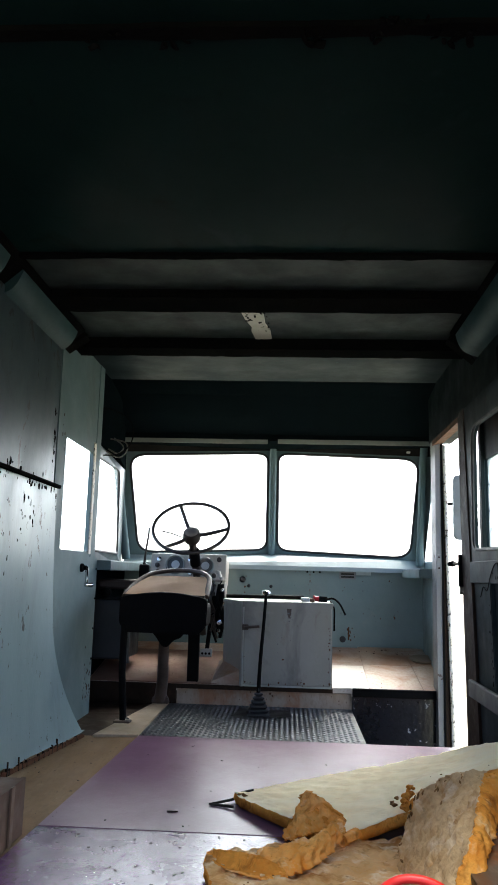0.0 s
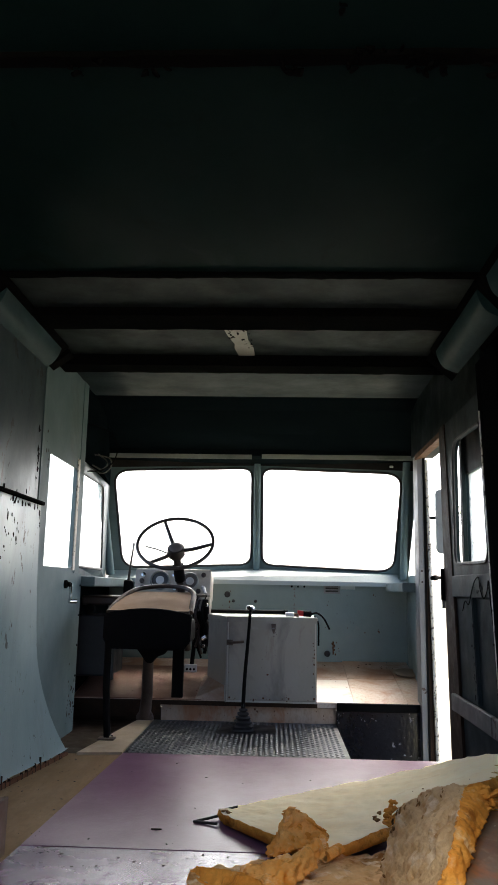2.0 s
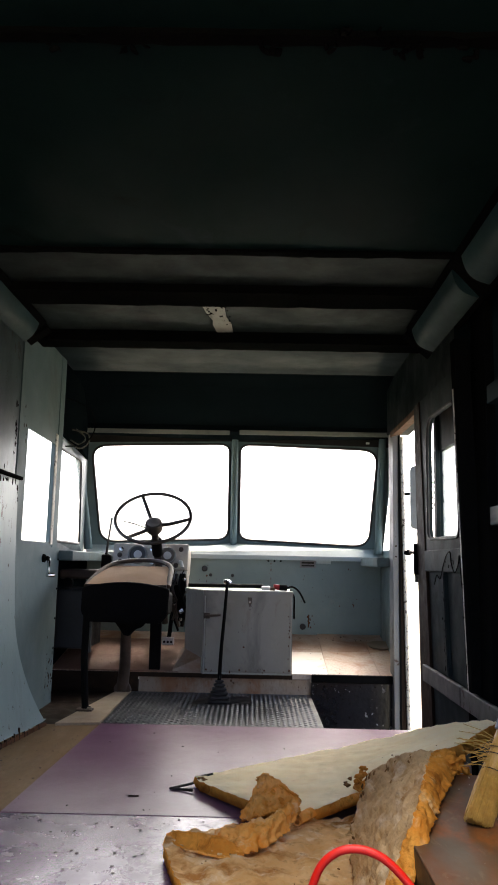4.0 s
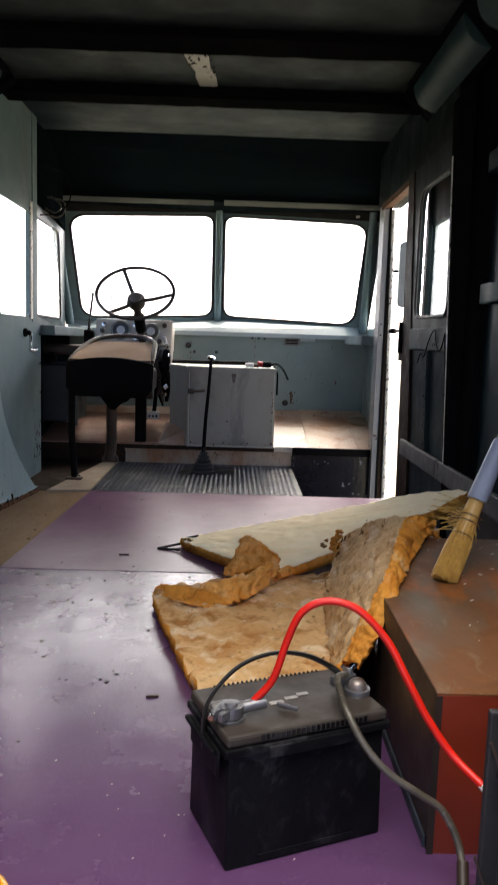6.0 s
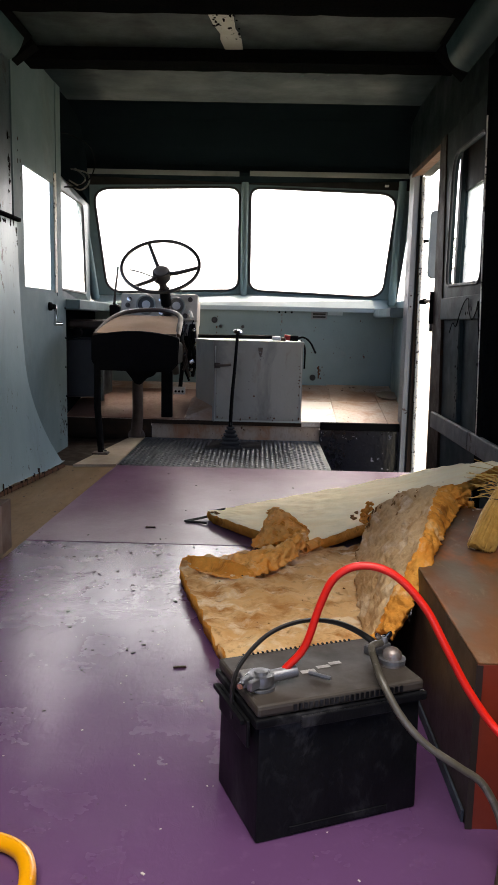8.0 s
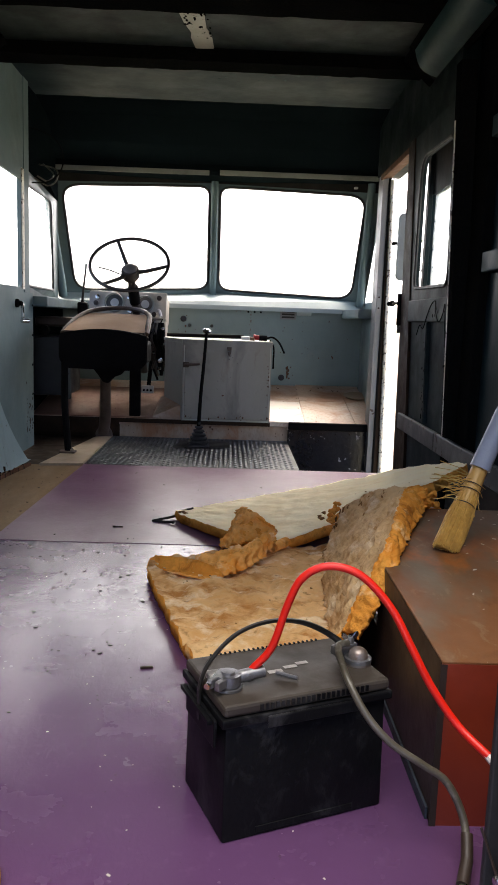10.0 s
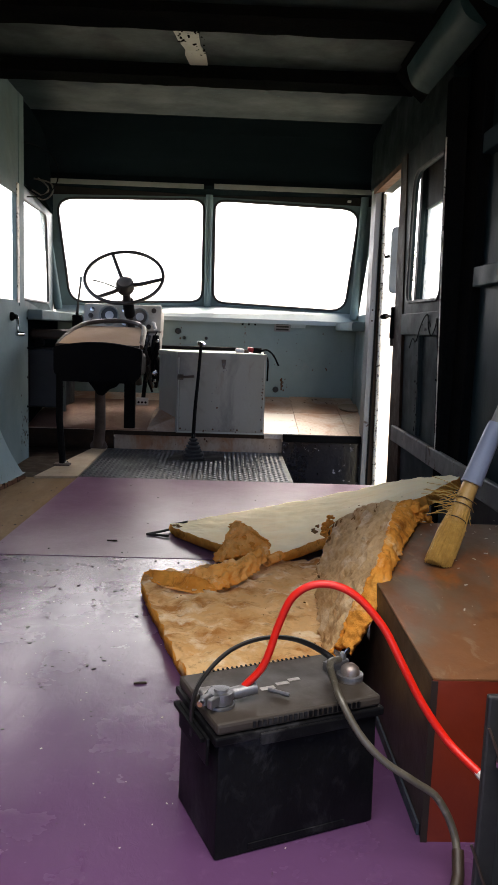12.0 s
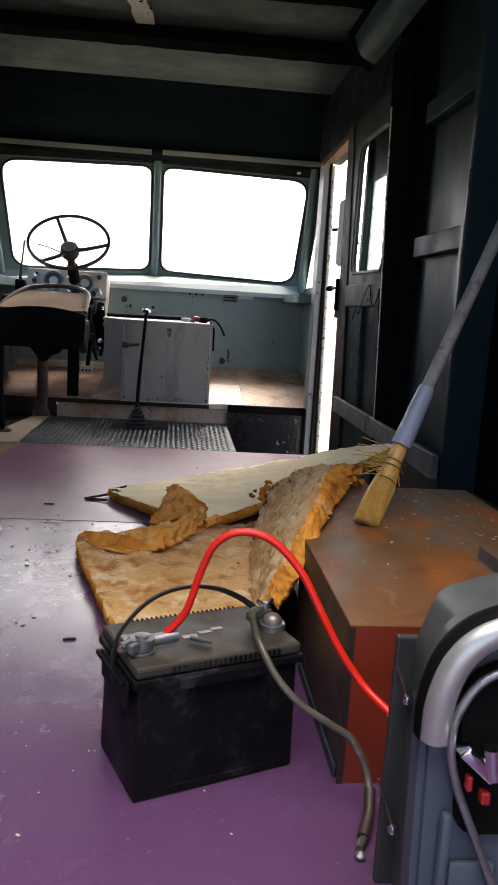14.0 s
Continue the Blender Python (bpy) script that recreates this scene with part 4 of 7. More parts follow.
part("window_post", box((XL - 0.035, 4.41, 0.845), (XL + 0.004, 4.505, 1.97)), "paint", w)
for i in range(5):
    part("rivet", lathe([(0.007, 0), (0.006, 0.003), (0.001, 0.005)], (XL, 4.565, 0.12 + i * 0.165), Matrix.Rotation(radians(90), 4, 'Y'), 8), "rib", w)
bow = lambda y: XL - 0.04 - 0.15 * max(0.0, y - 5.05)  # noqa: E731
wing_left = lambda y, z, d: Vector((bow(y) - d + 0.03, y, z))  # noqa: E731
w = thing("window_4", (XL, 4.5, 0.8), "small quarter window beside the windscreen pillar", "window", "", "structure")
hole = [(4.51, 0.885), (5.27, 0.885), (5.10, 1.415), (4.51, 1.42)]
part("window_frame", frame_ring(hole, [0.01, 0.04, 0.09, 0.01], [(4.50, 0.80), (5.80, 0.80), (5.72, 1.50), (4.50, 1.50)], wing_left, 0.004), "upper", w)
part("window_seal", seal(hole, [0.01, 0.04, 0.09, 0.01], wing_left, 0.0, 0.008), "rubber", w)
part("pane", pane(hole, [0.01, 0.04, 0.09, 0.01], wing_left, 0.0015, 0.002), "glass", w).visible_shadow = False
setting("dome_side_left", prism([(bow(4.50) + 0.03, 4.50), (bow(5.05) + 0.03, 5.05), (bow(5.72) + 0.03, 5.72), (bow(5.72), 5.72), (bow(4.50), 4.50)], "z", 1.501, 1.97), "dome_shaded", "dark side of the dome above the quarter window", "wall")
setting("corner_post_left", tube([(-1.175, 5.72, 0.86), (-1.285, 5.60, 1.74)], 0.03, 10), "paint", "grey-blue windscreen corner pillar", "pillar", True)
setting("cab_ledge_left", box((-1.24, 4.59, 0.775), (-1.02, 5.80, 0.832), None, 0.006), "paint", "grey-blue ledge under the quarter window", "ledge")
setting("wall_left_front", box((-1.26, 4.59, -0.3), (-1.2, 5.85, 0.80)), "dome_shaded", "dark outer skin behind the driver's corner", "wall")
setting("wall_left_low", box((-1.26, 3.7, -0.3), (-1.155, 4.59, 0.8)), "dome_shaded", "dark outer skin below the cab window", "wall")

# worn liner sheet that flares out at its foot
bm = bmesh.new()
nu, nv = 40, 26
rows = []
for i in range(nu + 1):
    z = 1.145 * i / nu
    fl = (1 - i / nu)
    front_y = 3.665 + 0.28 * max(0.0, (0.50 - z) / 0.50) ** 1.6
    row = []
    for j in range(nv + 1):
        y = 2.1 + (front_y - 2.1) * j / nv
        foot = max(0.0, (y - 3.0) / 0.95) * fl ** 2.2
        x = -1.075 + 0.125 * foot
        zz = z + (0.015 * noise.noise((y * 16, 0, 0)) + 0.012 * noise.noise((y * 47, 5, 0)) + 0.02 if i == 0 else 0)
        row.append((bm.verts.new((x, y, zz)), bm.verts.new((x - 0.006, y, zz))))
    rows.append(row)
for a, b in zip(rows, rows[1:]):
    for j in range(nv):
        bm.faces.new((a[j][0], a[j + 1][0], b[j + 1][0], b[j][0])), bm.faces.new((a[j][1], b[j][1], b[j + 1][1], a[j + 1][1]))
for a, b in zip(rows, rows[1:]):
    bm.faces.new((a[nv][0], a[nv][1], b[nv][1], b[nv][0])), bm.faces.new((a[0][0], b[0][0], b[0][1], a[0][1]))
for j in range(nv):
    bm.faces.new((rows[0][j][0], rows[0][j][1], rows[0][j + 1][1], rows[0][j + 1][0])), bm.faces.new((rows[-1][j][0], rows[-1][j + 1][0], rows[-1][j + 1][1], rows[-1][j][1]))
liner = setting("side_liner", bm, "liner", "pale blue chipped liner sheet flaring at its foot", "panel", True)
part("top_strip", box((-1.09, 2.1, 1.143), (-1.058, 3.67, 1.158)), "rib", liner, "black joint strip")
rng = random.Random(4)
bm = bmesh.new()
for i in range(26):
    y = 2.7 + 1.2 * (i + rng.random() * 0.7) / 26
    foot = max(0.0, (y - 3.0) / 0.95)
    x, h, wd = -1.075 + 0.125 * foot + 0.004, rng.choice((0.006, 0.01, 0.02, 0.03, 0.045)), rng.uniform(0.003, 0.010)
    vs = [bm.verts.new(p) for p in ((x, y - wd, -0.006), (x, y + wd, -0.006), (x - 0.008 * h, y + wd * 0.3, h), (x - 0.01, y - wd, -0.006), (x - 0.01, y + wd, -0.006), (x - 0.012, y + wd * 0.3, h))]
    for q in ((0, 1, 2), (3, 5, 4), (0, 2, 5, 3), (1, 4, 5, 2), (0, 3, 4, 1)):
        bm.faces.new([vs[k] for k in q])
fringe = bmesh.new()
edge_rows = []
for i in range(121):
    y = 2.7 + 1.235 * i / 120
    foot = max(0.0, (y - 3.0) / 0.95)
    x = -1.075 + 0.125 * foot + 0.003
    h = 0.013 + 0.011 * noise.noise((y * 22, 1, 0)) + 0.012 * noise.noise((y * 60, 2, 0))
    edge_rows.append([fringe.verts.new(p) for p in ((x, y, -0.005), (x - 0.1 * h * foot, y, h), (x - 0.004 - 0.1 * h * foot, y, h), (x - 0.004, y, -0.005))])
for a, b in zip(edge_rows, edge_rows[1:]):
    for q in range(4):
        fringe.faces.new((a[q], a[(q + 1) % 4], b[(q + 1) % 4], b[q]))
part("rust_fringe", fringe, "rust", liner, "brown rusted fringe along the foot")
tagged(part("rust_teeth", bm, "dark_rust", liner, "rusted ragged foot of the sheet"), kind="stuff")

on_liner = lambda a, b, d: Vector((-1.0748 + d, a, b))  # noqa: E731
flakes("bare_chips", on_liner, ((3.15, 1.128, 0.52, 0.012, 40, 0.011), (3.652, 1.02, 0.008, 0.10, 14, 0.010), (3.28, 0.98, 0.10, 0.10, 26, 0.012), (3.33, 0.86, 0.07, 0.06, 10, 0.008), (2.95, 0.9, 0.25, 0.18, 12, 0.008), (3.5, 0.75, 0.1, 0.1, 6, 0.007)), "rib", liner, "black spots where the paint has chipped", 8, 0.0008)
on_upper = lambda a, b, d: Vector((-1.0938 + d, a, b))  # noqa: E731
flakes("bare_chips", on_upper, ((3.63, 1.35, 0.012, 0.16, 18, 0.012), (3.2, 1.18, 0.4, 0.012, 10, 0.010)), "rib", up_panel, "black spots where the paint has chipped", 9, 0.0008)
on_cab = lambda a, b, d: Vector((-1.0998 + d, a, b))  # noqa: E731
flakes("rust_spots", on_cab, ((4.50, 0.16, 0.06, 0.10, 22, 0.010), (4.44, 0.30, 0.01, 0.25, 8, 0.006), (3.80, 1.42, 0.03, 0.10, 6, 0.008)), "dark_rust", liner, "rusty spots on the cab panel", 10, 0.0008)

# right side
lean = lambda z: 0.905 - 0.03 * z  # noqa: E731
to_right = lambda y, z, d: Vector((lean(z) + d, y, z))  # noqa: E731
right_front = lambda y, z, d: Vector((0.93 + 0.03 * max(0.0, y - 5.05) + 0.12 * max(0.0, z - 0.84) * max(0.0, y - 5.0) + d, y, z))  # noqa: E731
w = thing("window_5", (XR, 5.0, 0.8), "small quarter window between door post and pillar", "window", "", "structure")
hole = [(5.03, 0.885), (5.78, 0.885), (5.42, 1.56), (5.03, 1.56)]
part("window_frame", frame_ring(hole, [0.02, 0.05, 0.08, 0.02], [(4.98, 0.80), (5.86, 0.80), (5.74, 1.85), (4.98, 1.85)], right_front, 0.004), "paint", w)
part("pane", pane(hole, [0.02, 0.05, 0.08, 0.02], right_front, 0.0015, 0.002), "glass", w).visible_shadow = False
setting("corner_post_right", tube([(0.922, 5.755, 0.86), (0.945, 5.64, 1.74)], 0.027, 10), "paint", "grey-blue windscreen corner pillar", "pillar", True)
setting("cab_ledge_right", prism([(0.80, 5.02), (0.94, 5.02), (0.965, 5.80), (0.80, 5.80)], "z", 0.775, 0.832, 0.006), "paint", "grey-blue ledge under the quarter window", "ledge")
setting("wall_right_front", prism([(0.925, 5.0), (0.95, 5.0), (0.98, 5.85), (0.955, 5.85)], "z", -0.4, 0.80), "dash_paint", "grey-blue side below the quarter window", "wall")
setting("door_post", prism([(0.874, 4.845), (0.874, 4.99), (0.906, 4.99), (0.906, 4.845)], "z", -0.40, 1.62), "post", "pale chipped front post of the doorway", "post")
hinge = part("hinge_plate", box((0.876, 4.8395, 0.82), (0.902, 4.8445, 0.92), None, 0.002), "post", bpy.data.objects["door_post"], "small plate screwed to the post")
for z in (0.838, 0.902):
    part("screw", lathe([(0.0055, 0.0), (0.0055, 0.0015), (0.003, 0.003), (0.0005, 0.003)], (0, 0, 0), Matrix.Translation((0.889, 4.839, z)) @ Matrix.Rotation(radians(90), 4, 'X'), 10), "dark_rust", hinge)
bm = bmesh.new()
a = [bm.verts.new(p) for p in ((0.918, 4.86, -0.40), (0.960, 4.86, -0.40), (0.925, 4.86, 1.60), (0.918, 4.86, 1.60), (0.918, 4.99, -0.40), (0.960, 4.99, -0.40), (0.925, 4.99, 1.60), (0.918, 4.99, 1.60))]
for q in ((0, 1, 2, 3), (4, 7, 6, 5), (0, 4, 5, 1), (1, 5, 6, 2), (2, 6, 7, 3), (3, 7, 4, 0)):
    bm.faces.new([a[k] for k in q])
setting("door_jamb", bm, "dark_rust", "dark grooved jamb of the doorway", "jamb")
setting("jamb_strip", tube([(0.962, 4.85, -0.40), (0.929, 4.85, 1.58)], 0.0115, 8), "jamb", "peeling white strip along the jamb", "trim")
setting("post_channel", box((0.9065, 4.838, -0.40), (0.9165, 4.87, 1.58)), "rib", "dark groove down the door post", "trim")
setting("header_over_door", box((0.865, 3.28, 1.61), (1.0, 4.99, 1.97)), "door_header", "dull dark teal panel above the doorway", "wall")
setting("door_lip", prism([(0.862, 1.575), (0.93, 1.595), (0.93, 1.612), (0.862, 1.606)], "y", 4.06, 4.86), "rust", "rusty lip along the top of the doorway", "trim")
setting("roof_cap", box((-1.3, ROOF_GAP, 1.995), (1.1, 6.1, 2.03)), "outer", "dull grey-blue outer roof skin", "roof")
setting("wall_front_top", box((-1.32, 5.92, 1.72), (1.06, 5.96, 2.0)), "dome_shaded", "outer skin above the windscreen", "wall")

leaf = thing("door_1", (XR, 3.3, 0.0), "grimy grey door slid back with a rounded window", "door", "", "structure")
hole = [(3.29, 0.905), (3.885, 0.915), (3.80, 1.49), (3.28, 1.48)]
rad = [0.075, 0.06, 0.10, 0.05]
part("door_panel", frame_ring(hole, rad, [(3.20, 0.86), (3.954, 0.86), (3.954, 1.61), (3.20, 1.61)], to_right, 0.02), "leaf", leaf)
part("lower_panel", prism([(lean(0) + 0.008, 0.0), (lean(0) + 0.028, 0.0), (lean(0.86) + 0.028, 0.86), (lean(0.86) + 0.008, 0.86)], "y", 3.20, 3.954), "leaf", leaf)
part("window_seal", seal(hole, rad, to_right, -0.002, 0.008), "rubber", leaf)
part("mid_rail", box((lean(0.8) - 0.012, 3.21, 0.76), (lean(0.8) + 0.018, 3.95, 0.86), None, 0.004), "leaf", leaf)
for y in (3.24, 3.58):
    part("rib", prism([(lean(0.3) - 0.012, 0.31), (lean(0.3) + 0.02, 0.31), (lean(0.76) + 0.02, 0.76), (lean(0.76) - 0.012, 0.76)], "y", y, y + 0.05, 0.004), "leaf", leaf)
bm = bmesh.new()
ends = [[bm.verts.new((lean(z) + d, y, z)) for d, y in ((-0.006, 3.955), (0.016, 3.955), (0.016, yf), (-0.006, yf))] for z, yf in ((-0.35, 4.235), (1.61, 4.075))]
bm.faces.new(ends[0]), bm.faces.new(ends[1][::-1])
for i in range(4):
    bm.faces.new((ends[0][i], ends[1][i], ends[1][(i + 1) % 4], ends[0][(i + 1) % 4]))
part("edge_bar", bm, "dark_rust", leaf, "dark rusty leading edge")
part("rear_stile", prism([(lean(0) - 0.03, 0.0), (lean(0) + 0.03, 0.0), (lean(1.7) + 0.03, 1.7), (lean(1.7) - 0.03, 1.7)], "y", 3.13, 3.198), "rib", leaf, "black rear stile")
part("stile_edge", prism([(lean(0.2) - 0.034, 0.3), (lean(0.2) - 0.0305, 0.3), (lean(1.5) - 0.0305, 1.5), (lean(1.5) - 0.034, 1.5)], "y", 3.176, 3.186), "jamb", leaf, "chipped pale line on the stile")
part("latch_plate", box((0.855, 4.136, 0.74), (0.90, 4.146, 0.90), None, 0.003), "rib", leaf)
lt = part("bolt", tube([(0.885, 4.14, 0.855), (0.885, 4.40, 0.857)], 0.008, 10), "dark_rust", leaf, "dark sliding bolt")
part("bolt_knob", lathe([(0.004, 0), (0.014, 0.004), (0.016, 0.05), (0.012, 0.12), (0.002, 0.125)], (0.885, 4.39, 0.857), Matrix.Rotation(radians(-90), 4, 'X'), 14), "rib", lt)
part("keeper", box((0.862, 4.1465, 0.70), (0.878, 4.158, 0.76), None, 0.003), "chrome", leaf)

on_leaf = lambda a, b, d: Vector((lean(b) - 0.0125 - d, a, b))  # noqa: E731
flakes("bare_chips", on_leaf, ((3.24, 0.72, 0.03, 0.14, 14, 0.010), (3.60, 0.50, 0.02, 0.18, 12, 0.008), (3.4, 0.80, 0.18, 0.02, 10, 0.009)), "rib", leaf, "black spots where the paint has chipped", 15, 0.0008)

w = thing("window_6", (1.0, 3.2, 0.8), "dusty sliding side window behind the open door", "window", "", "structure")
to_out = lambda y, z, d: Vector((0.965 + d, y, z))  # noqa: E731
part("window_frame", frame_ring([(3.24, 0.89), (4.0, 0.89), (4.0, 1.365), (3.24, 1.365)], 0.01, [(3.10, -0.4), (4.01, -0.4), (4.01, 1.97), (3.10, 1.97)], to_out, 0.03), "side", w)
part("lower_skin", box((0.965, 4.0102, -0.4), (0.995, 4.055, 0.89)), "side", w)
part("upper_skin", box((0.965, 4.0102, 1.55), (0.995, 4.055, 1.97)), "side", w)
part("sash_bar", box((0.945, 4.0, 0.88), (0.9645, 4.05, 1.56), None, 0.003), "leaf", w)
part("pane", box((0.978, 3.235, 0.885), (0.982, 3.999, 1.364)), "dirty_glass", w, "dusty grey pane").visible_shadow = False

setting("wall_right", box((1.0, BACK, -0.4), (1.05, 3.099, 1.97)), "side_shaded", "side of the saloon, darkened to near black for shade", "wall")
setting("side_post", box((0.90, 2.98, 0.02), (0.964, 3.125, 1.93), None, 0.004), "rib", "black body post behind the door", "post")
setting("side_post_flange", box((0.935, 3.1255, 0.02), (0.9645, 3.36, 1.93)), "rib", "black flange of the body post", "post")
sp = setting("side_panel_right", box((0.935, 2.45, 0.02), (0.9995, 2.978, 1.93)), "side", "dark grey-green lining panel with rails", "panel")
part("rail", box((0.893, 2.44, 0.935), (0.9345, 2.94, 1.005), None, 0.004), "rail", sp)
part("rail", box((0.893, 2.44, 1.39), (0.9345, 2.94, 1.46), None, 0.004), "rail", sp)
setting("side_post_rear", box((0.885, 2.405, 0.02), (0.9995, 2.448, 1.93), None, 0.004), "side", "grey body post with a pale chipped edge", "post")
setting("side_post_edge", box((0.8805, 2.405, 0.5), (0.8845, 2.415, 1.3)), "kick", "pale chipped edge of the body post", "trim")
for y0, y1, nm in ((3.285, 3.985, "kick_strip"), (2.41, 3.275, "kick_strip_2")):
    setting(nm, box((0.858, y0, 0.235), (0.8795, y1, 0.312), None, 0.005), "kick", "scuffed grey kick strip along the side", "trim")
setting("skirt", box((0.882, 2.41, 0.0), (0.899, 3.128, 0.234)), "leaf", "grimy grey skirting below the kick strip", "panel")
setting("skirt_ledge", box((0.88, 1.0, 0.0), (0.9995, 2.40, 0.20)), "leaf", "grimy ledge along the side", "panel")

# open rear end behind the viewer
bm = bmesh.new()
add_box(bm, (-1.2, BACK - 0.04, -0.3), (-1.0, BACK, 1.99)), add_box(bm, (0.85, BACK - 0.04, -0.3), (1.05, BACK, 1.99)), add_box(bm, (-1.0, BACK - 0.04, 1.75), (0.85, BACK, 1.99))
setting("wall_rear", bm, "side", "dark frame round the open rear doorway", "wall")
# The roof ahead of this strip is left open, unseen, to light the floor.
setting("roof_rear", box((-1.3, BACK - 0.05, 1.995), (1.1, BACK + 0.25, 2.03)), "dome_shaded", "rear strip of the roof behind the opening added for light", "roof")


# ---- cab things ----
def steering_wheel():
    c = Vector((-0.632, 5.10, 1.06))
    tilt = radians(44)
    m = Matrix.Translation(c) @ Matrix.Rotation(tilt, 4, 'X')
    w = thing("steering_wheel", tuple(c), "large thin black three-spoke steering wheel on a column", "steering wheel")
    R = 0.243
    part("rim", tube([m @ Vector((R * math.cos(a), R * math.sin(a), 0)) for a in (2 * math.pi * i / 56 for i in range(56))], 0.0115, 10, closed=True), "wheel", w, "", True)
    for deg in (114, -2, 234):
        a = radians(deg)
        pts = [m @ Vector((r * math.cos(a), r * math.sin(a), z)) for r, z in ((0.03, -0.062), (0.09, -0.054), (0.16, -0.030), (0.24, 0.0))]
        part("spoke", tube(smooth_path(pts, 4), 0.0145, 8, 1.0, r_end=0.0115), "wheel", w, "", True)
    hub = part("hub", lathe([(0.03, -0.12), (0.046, -0.115), (0.058, -0.095), (0.058, -0.058), (0.052, -0.041), (0.032, -0.035)], (0, 0, 0), m, 24), "wheel", w, "", True)
    part("horn_cap", lathe([(0.046, -0.0385), (0.040, -0.030), (0.022, -0.024), (0.004, -0.023)], (0, 0, 0), m, 20), "grimy", hub, "worn brown-grey horn cap", True)
    low = m @ Vector((0, 0, -0.115))
    part("column", tube([low, (-0.615, 5.40, 0.72), (-0.59, 5.62, 0.36)], 0.026, 12), "wheel", w, "", True)
    part("column_collar", tube([(-0.624, 5.22, 0.92), (-0.619, 5.30, 0.83)], 0.036, 12), "black", w, "", True)
    part("stalk", tube([(-0.66, 5.15, 0.985), (-0.76, 5.13, 1.02), (-0.83, 5.12, 1.035)], 0.0045, 8), "wheel", w, "thin dark indicator stalk", True)


steering_wheel()


def driver_seat():
    s = thing("driver_seat", (-0.66, 4.6, 0.0), "low driver's seat with tan cushion and black back on thin legs", "seat")
    # black apron towards the saloon, its upper edge bowed
    def apron(y, z_low, bow_amt):
        top = [(x, 0.635 + bow_amt * (1 - ((x + 0.66) / 0.235) ** 2)) for x in [-0.895 + 0.47 * i / 14 for i in range(15)]]
        return [(-0.895, z_low + 0.05), (-0.86, z_low), (-0.47, z_low - 0.005), (-0.43, z_low + 0.04)] + top[::-1]
    bm = prism(apron(0, 0.455, 0.032), "y", 4.30, 4.345, 0.006)
    part("seat_back", bm, "black", s, "black padded lower back", True)
    rows = []
    for i in range(15):
        v = i / 14
        row = []
        for j in range(13):
            u = j / 12
            x = -0.875 + 0.43 * u + (0.035 * (0.5 - u) * 2) * v ** 2
            y = 4.335 + 0.50 * v - 0.05 * v * (2 * u - 1) ** 2
            z = 0.655 + 0.095 * v + 0.018 * math.sin(math.pi * u) * math.sin(math.pi * v)
            row.append((x, y, z))
        rows.append(row)
    part("cushion", rough_sheet(rows, 0.07, 0.003, 7, 3, 0.0), "cushion", s, "worn tan cloth cushion", True, "dark_rim")
    edge = [(-0.885, 4.365, 0.640), (-0.880, 4.50, 0.680), (-0.855, 4.70, 0.735), (-0.80, 4.83, 0.768), (-0.66, 4.87, 0.785), (-0.53, 4.84, 0.775), (-0.465, 4.72, 0.745), (-0.445, 4.5, 0.69), (-0.440, 4.365, 0.645)]
    path = smooth_path(edge, 6)
    k = len(path)
    part("rim", tube(path[k // 3 - 1:2 * k // 3 + 2], 0.016, 10, 0.8), "dark_rim", s, "dark bound front rim", True)
    part("arm_rim", tube(path[:k // 3], 0.0155, 10, 0.8), "worn_rim", s, "scuffed pale side rim", True)
    part("arm_rim", tube(path[2 * k // 3 + 1:], 0.0155, 10, 0.8), "worn_rim", s, "scuffed pale side rim", True)
    part("seat_pan", box((-0.87, 4.35, 0.47), (-0.46, 4.84, 0.60), None, 0.02), "black", s)
    part("hanging_cloth", prism([(-0.78, 0.46), (-0.56, 0.46), (-0.60, 0.41), (-0.64, 0.40), (-0.67, 0.36), (-0.70, 0.365), (-0.735, 0.42)], "y", 4.55, 4.60, 0.004), "black", s)
    leg = part("leg", tube([(-0.865, 4.315, 0.50), (-0.862, 4.30, 0.25), (-0.842, 4.29, 0.012)], 0.0185, 10), "black", s)
    part("foot", box((-0.885, 4.25, 0.0035), (-0.80, 4.31, 0.014), None, 0.003), "pedestal", leg, "pale bolted foot plate")
    part("foot_bolt", lathe([(0.012, 0), (0.012, 0.01), (0.006, 0.014)], (-0.82, 4.275, 0.014), None, 6), "steel", leg)
    part("leg", box((-0.603, 4.935, 0.128), (-0.535, 4.975, 0.56), None, 0.004), "black", s)
    ped = part("pedestal", tube([(-0.715, 4.72, 0.42), (-0.735, 4.86, 0.16), (-0.752, 4.90, 0.02)], 0.030, 12, r_end=0.036), "pedestal", s, "rusty grey pedestal tube", True)
    part("pedestal_bracket", prism([(-0.80, 0.0045), (-0.70, 0.0045), (-0.70, 0.03), (-0.73, 0.075), (-0.77, 0.075), (-0.80, 0.03)], "y", 4.88, 4.935, 0.004), "pedestal", ped)
    part("cross_bar", box((-0.74, 4.60, 0.445), (-0.54, 4.64, 0.465), None, 0.003), "steel", s, "thin bright bar")


driver_seat()


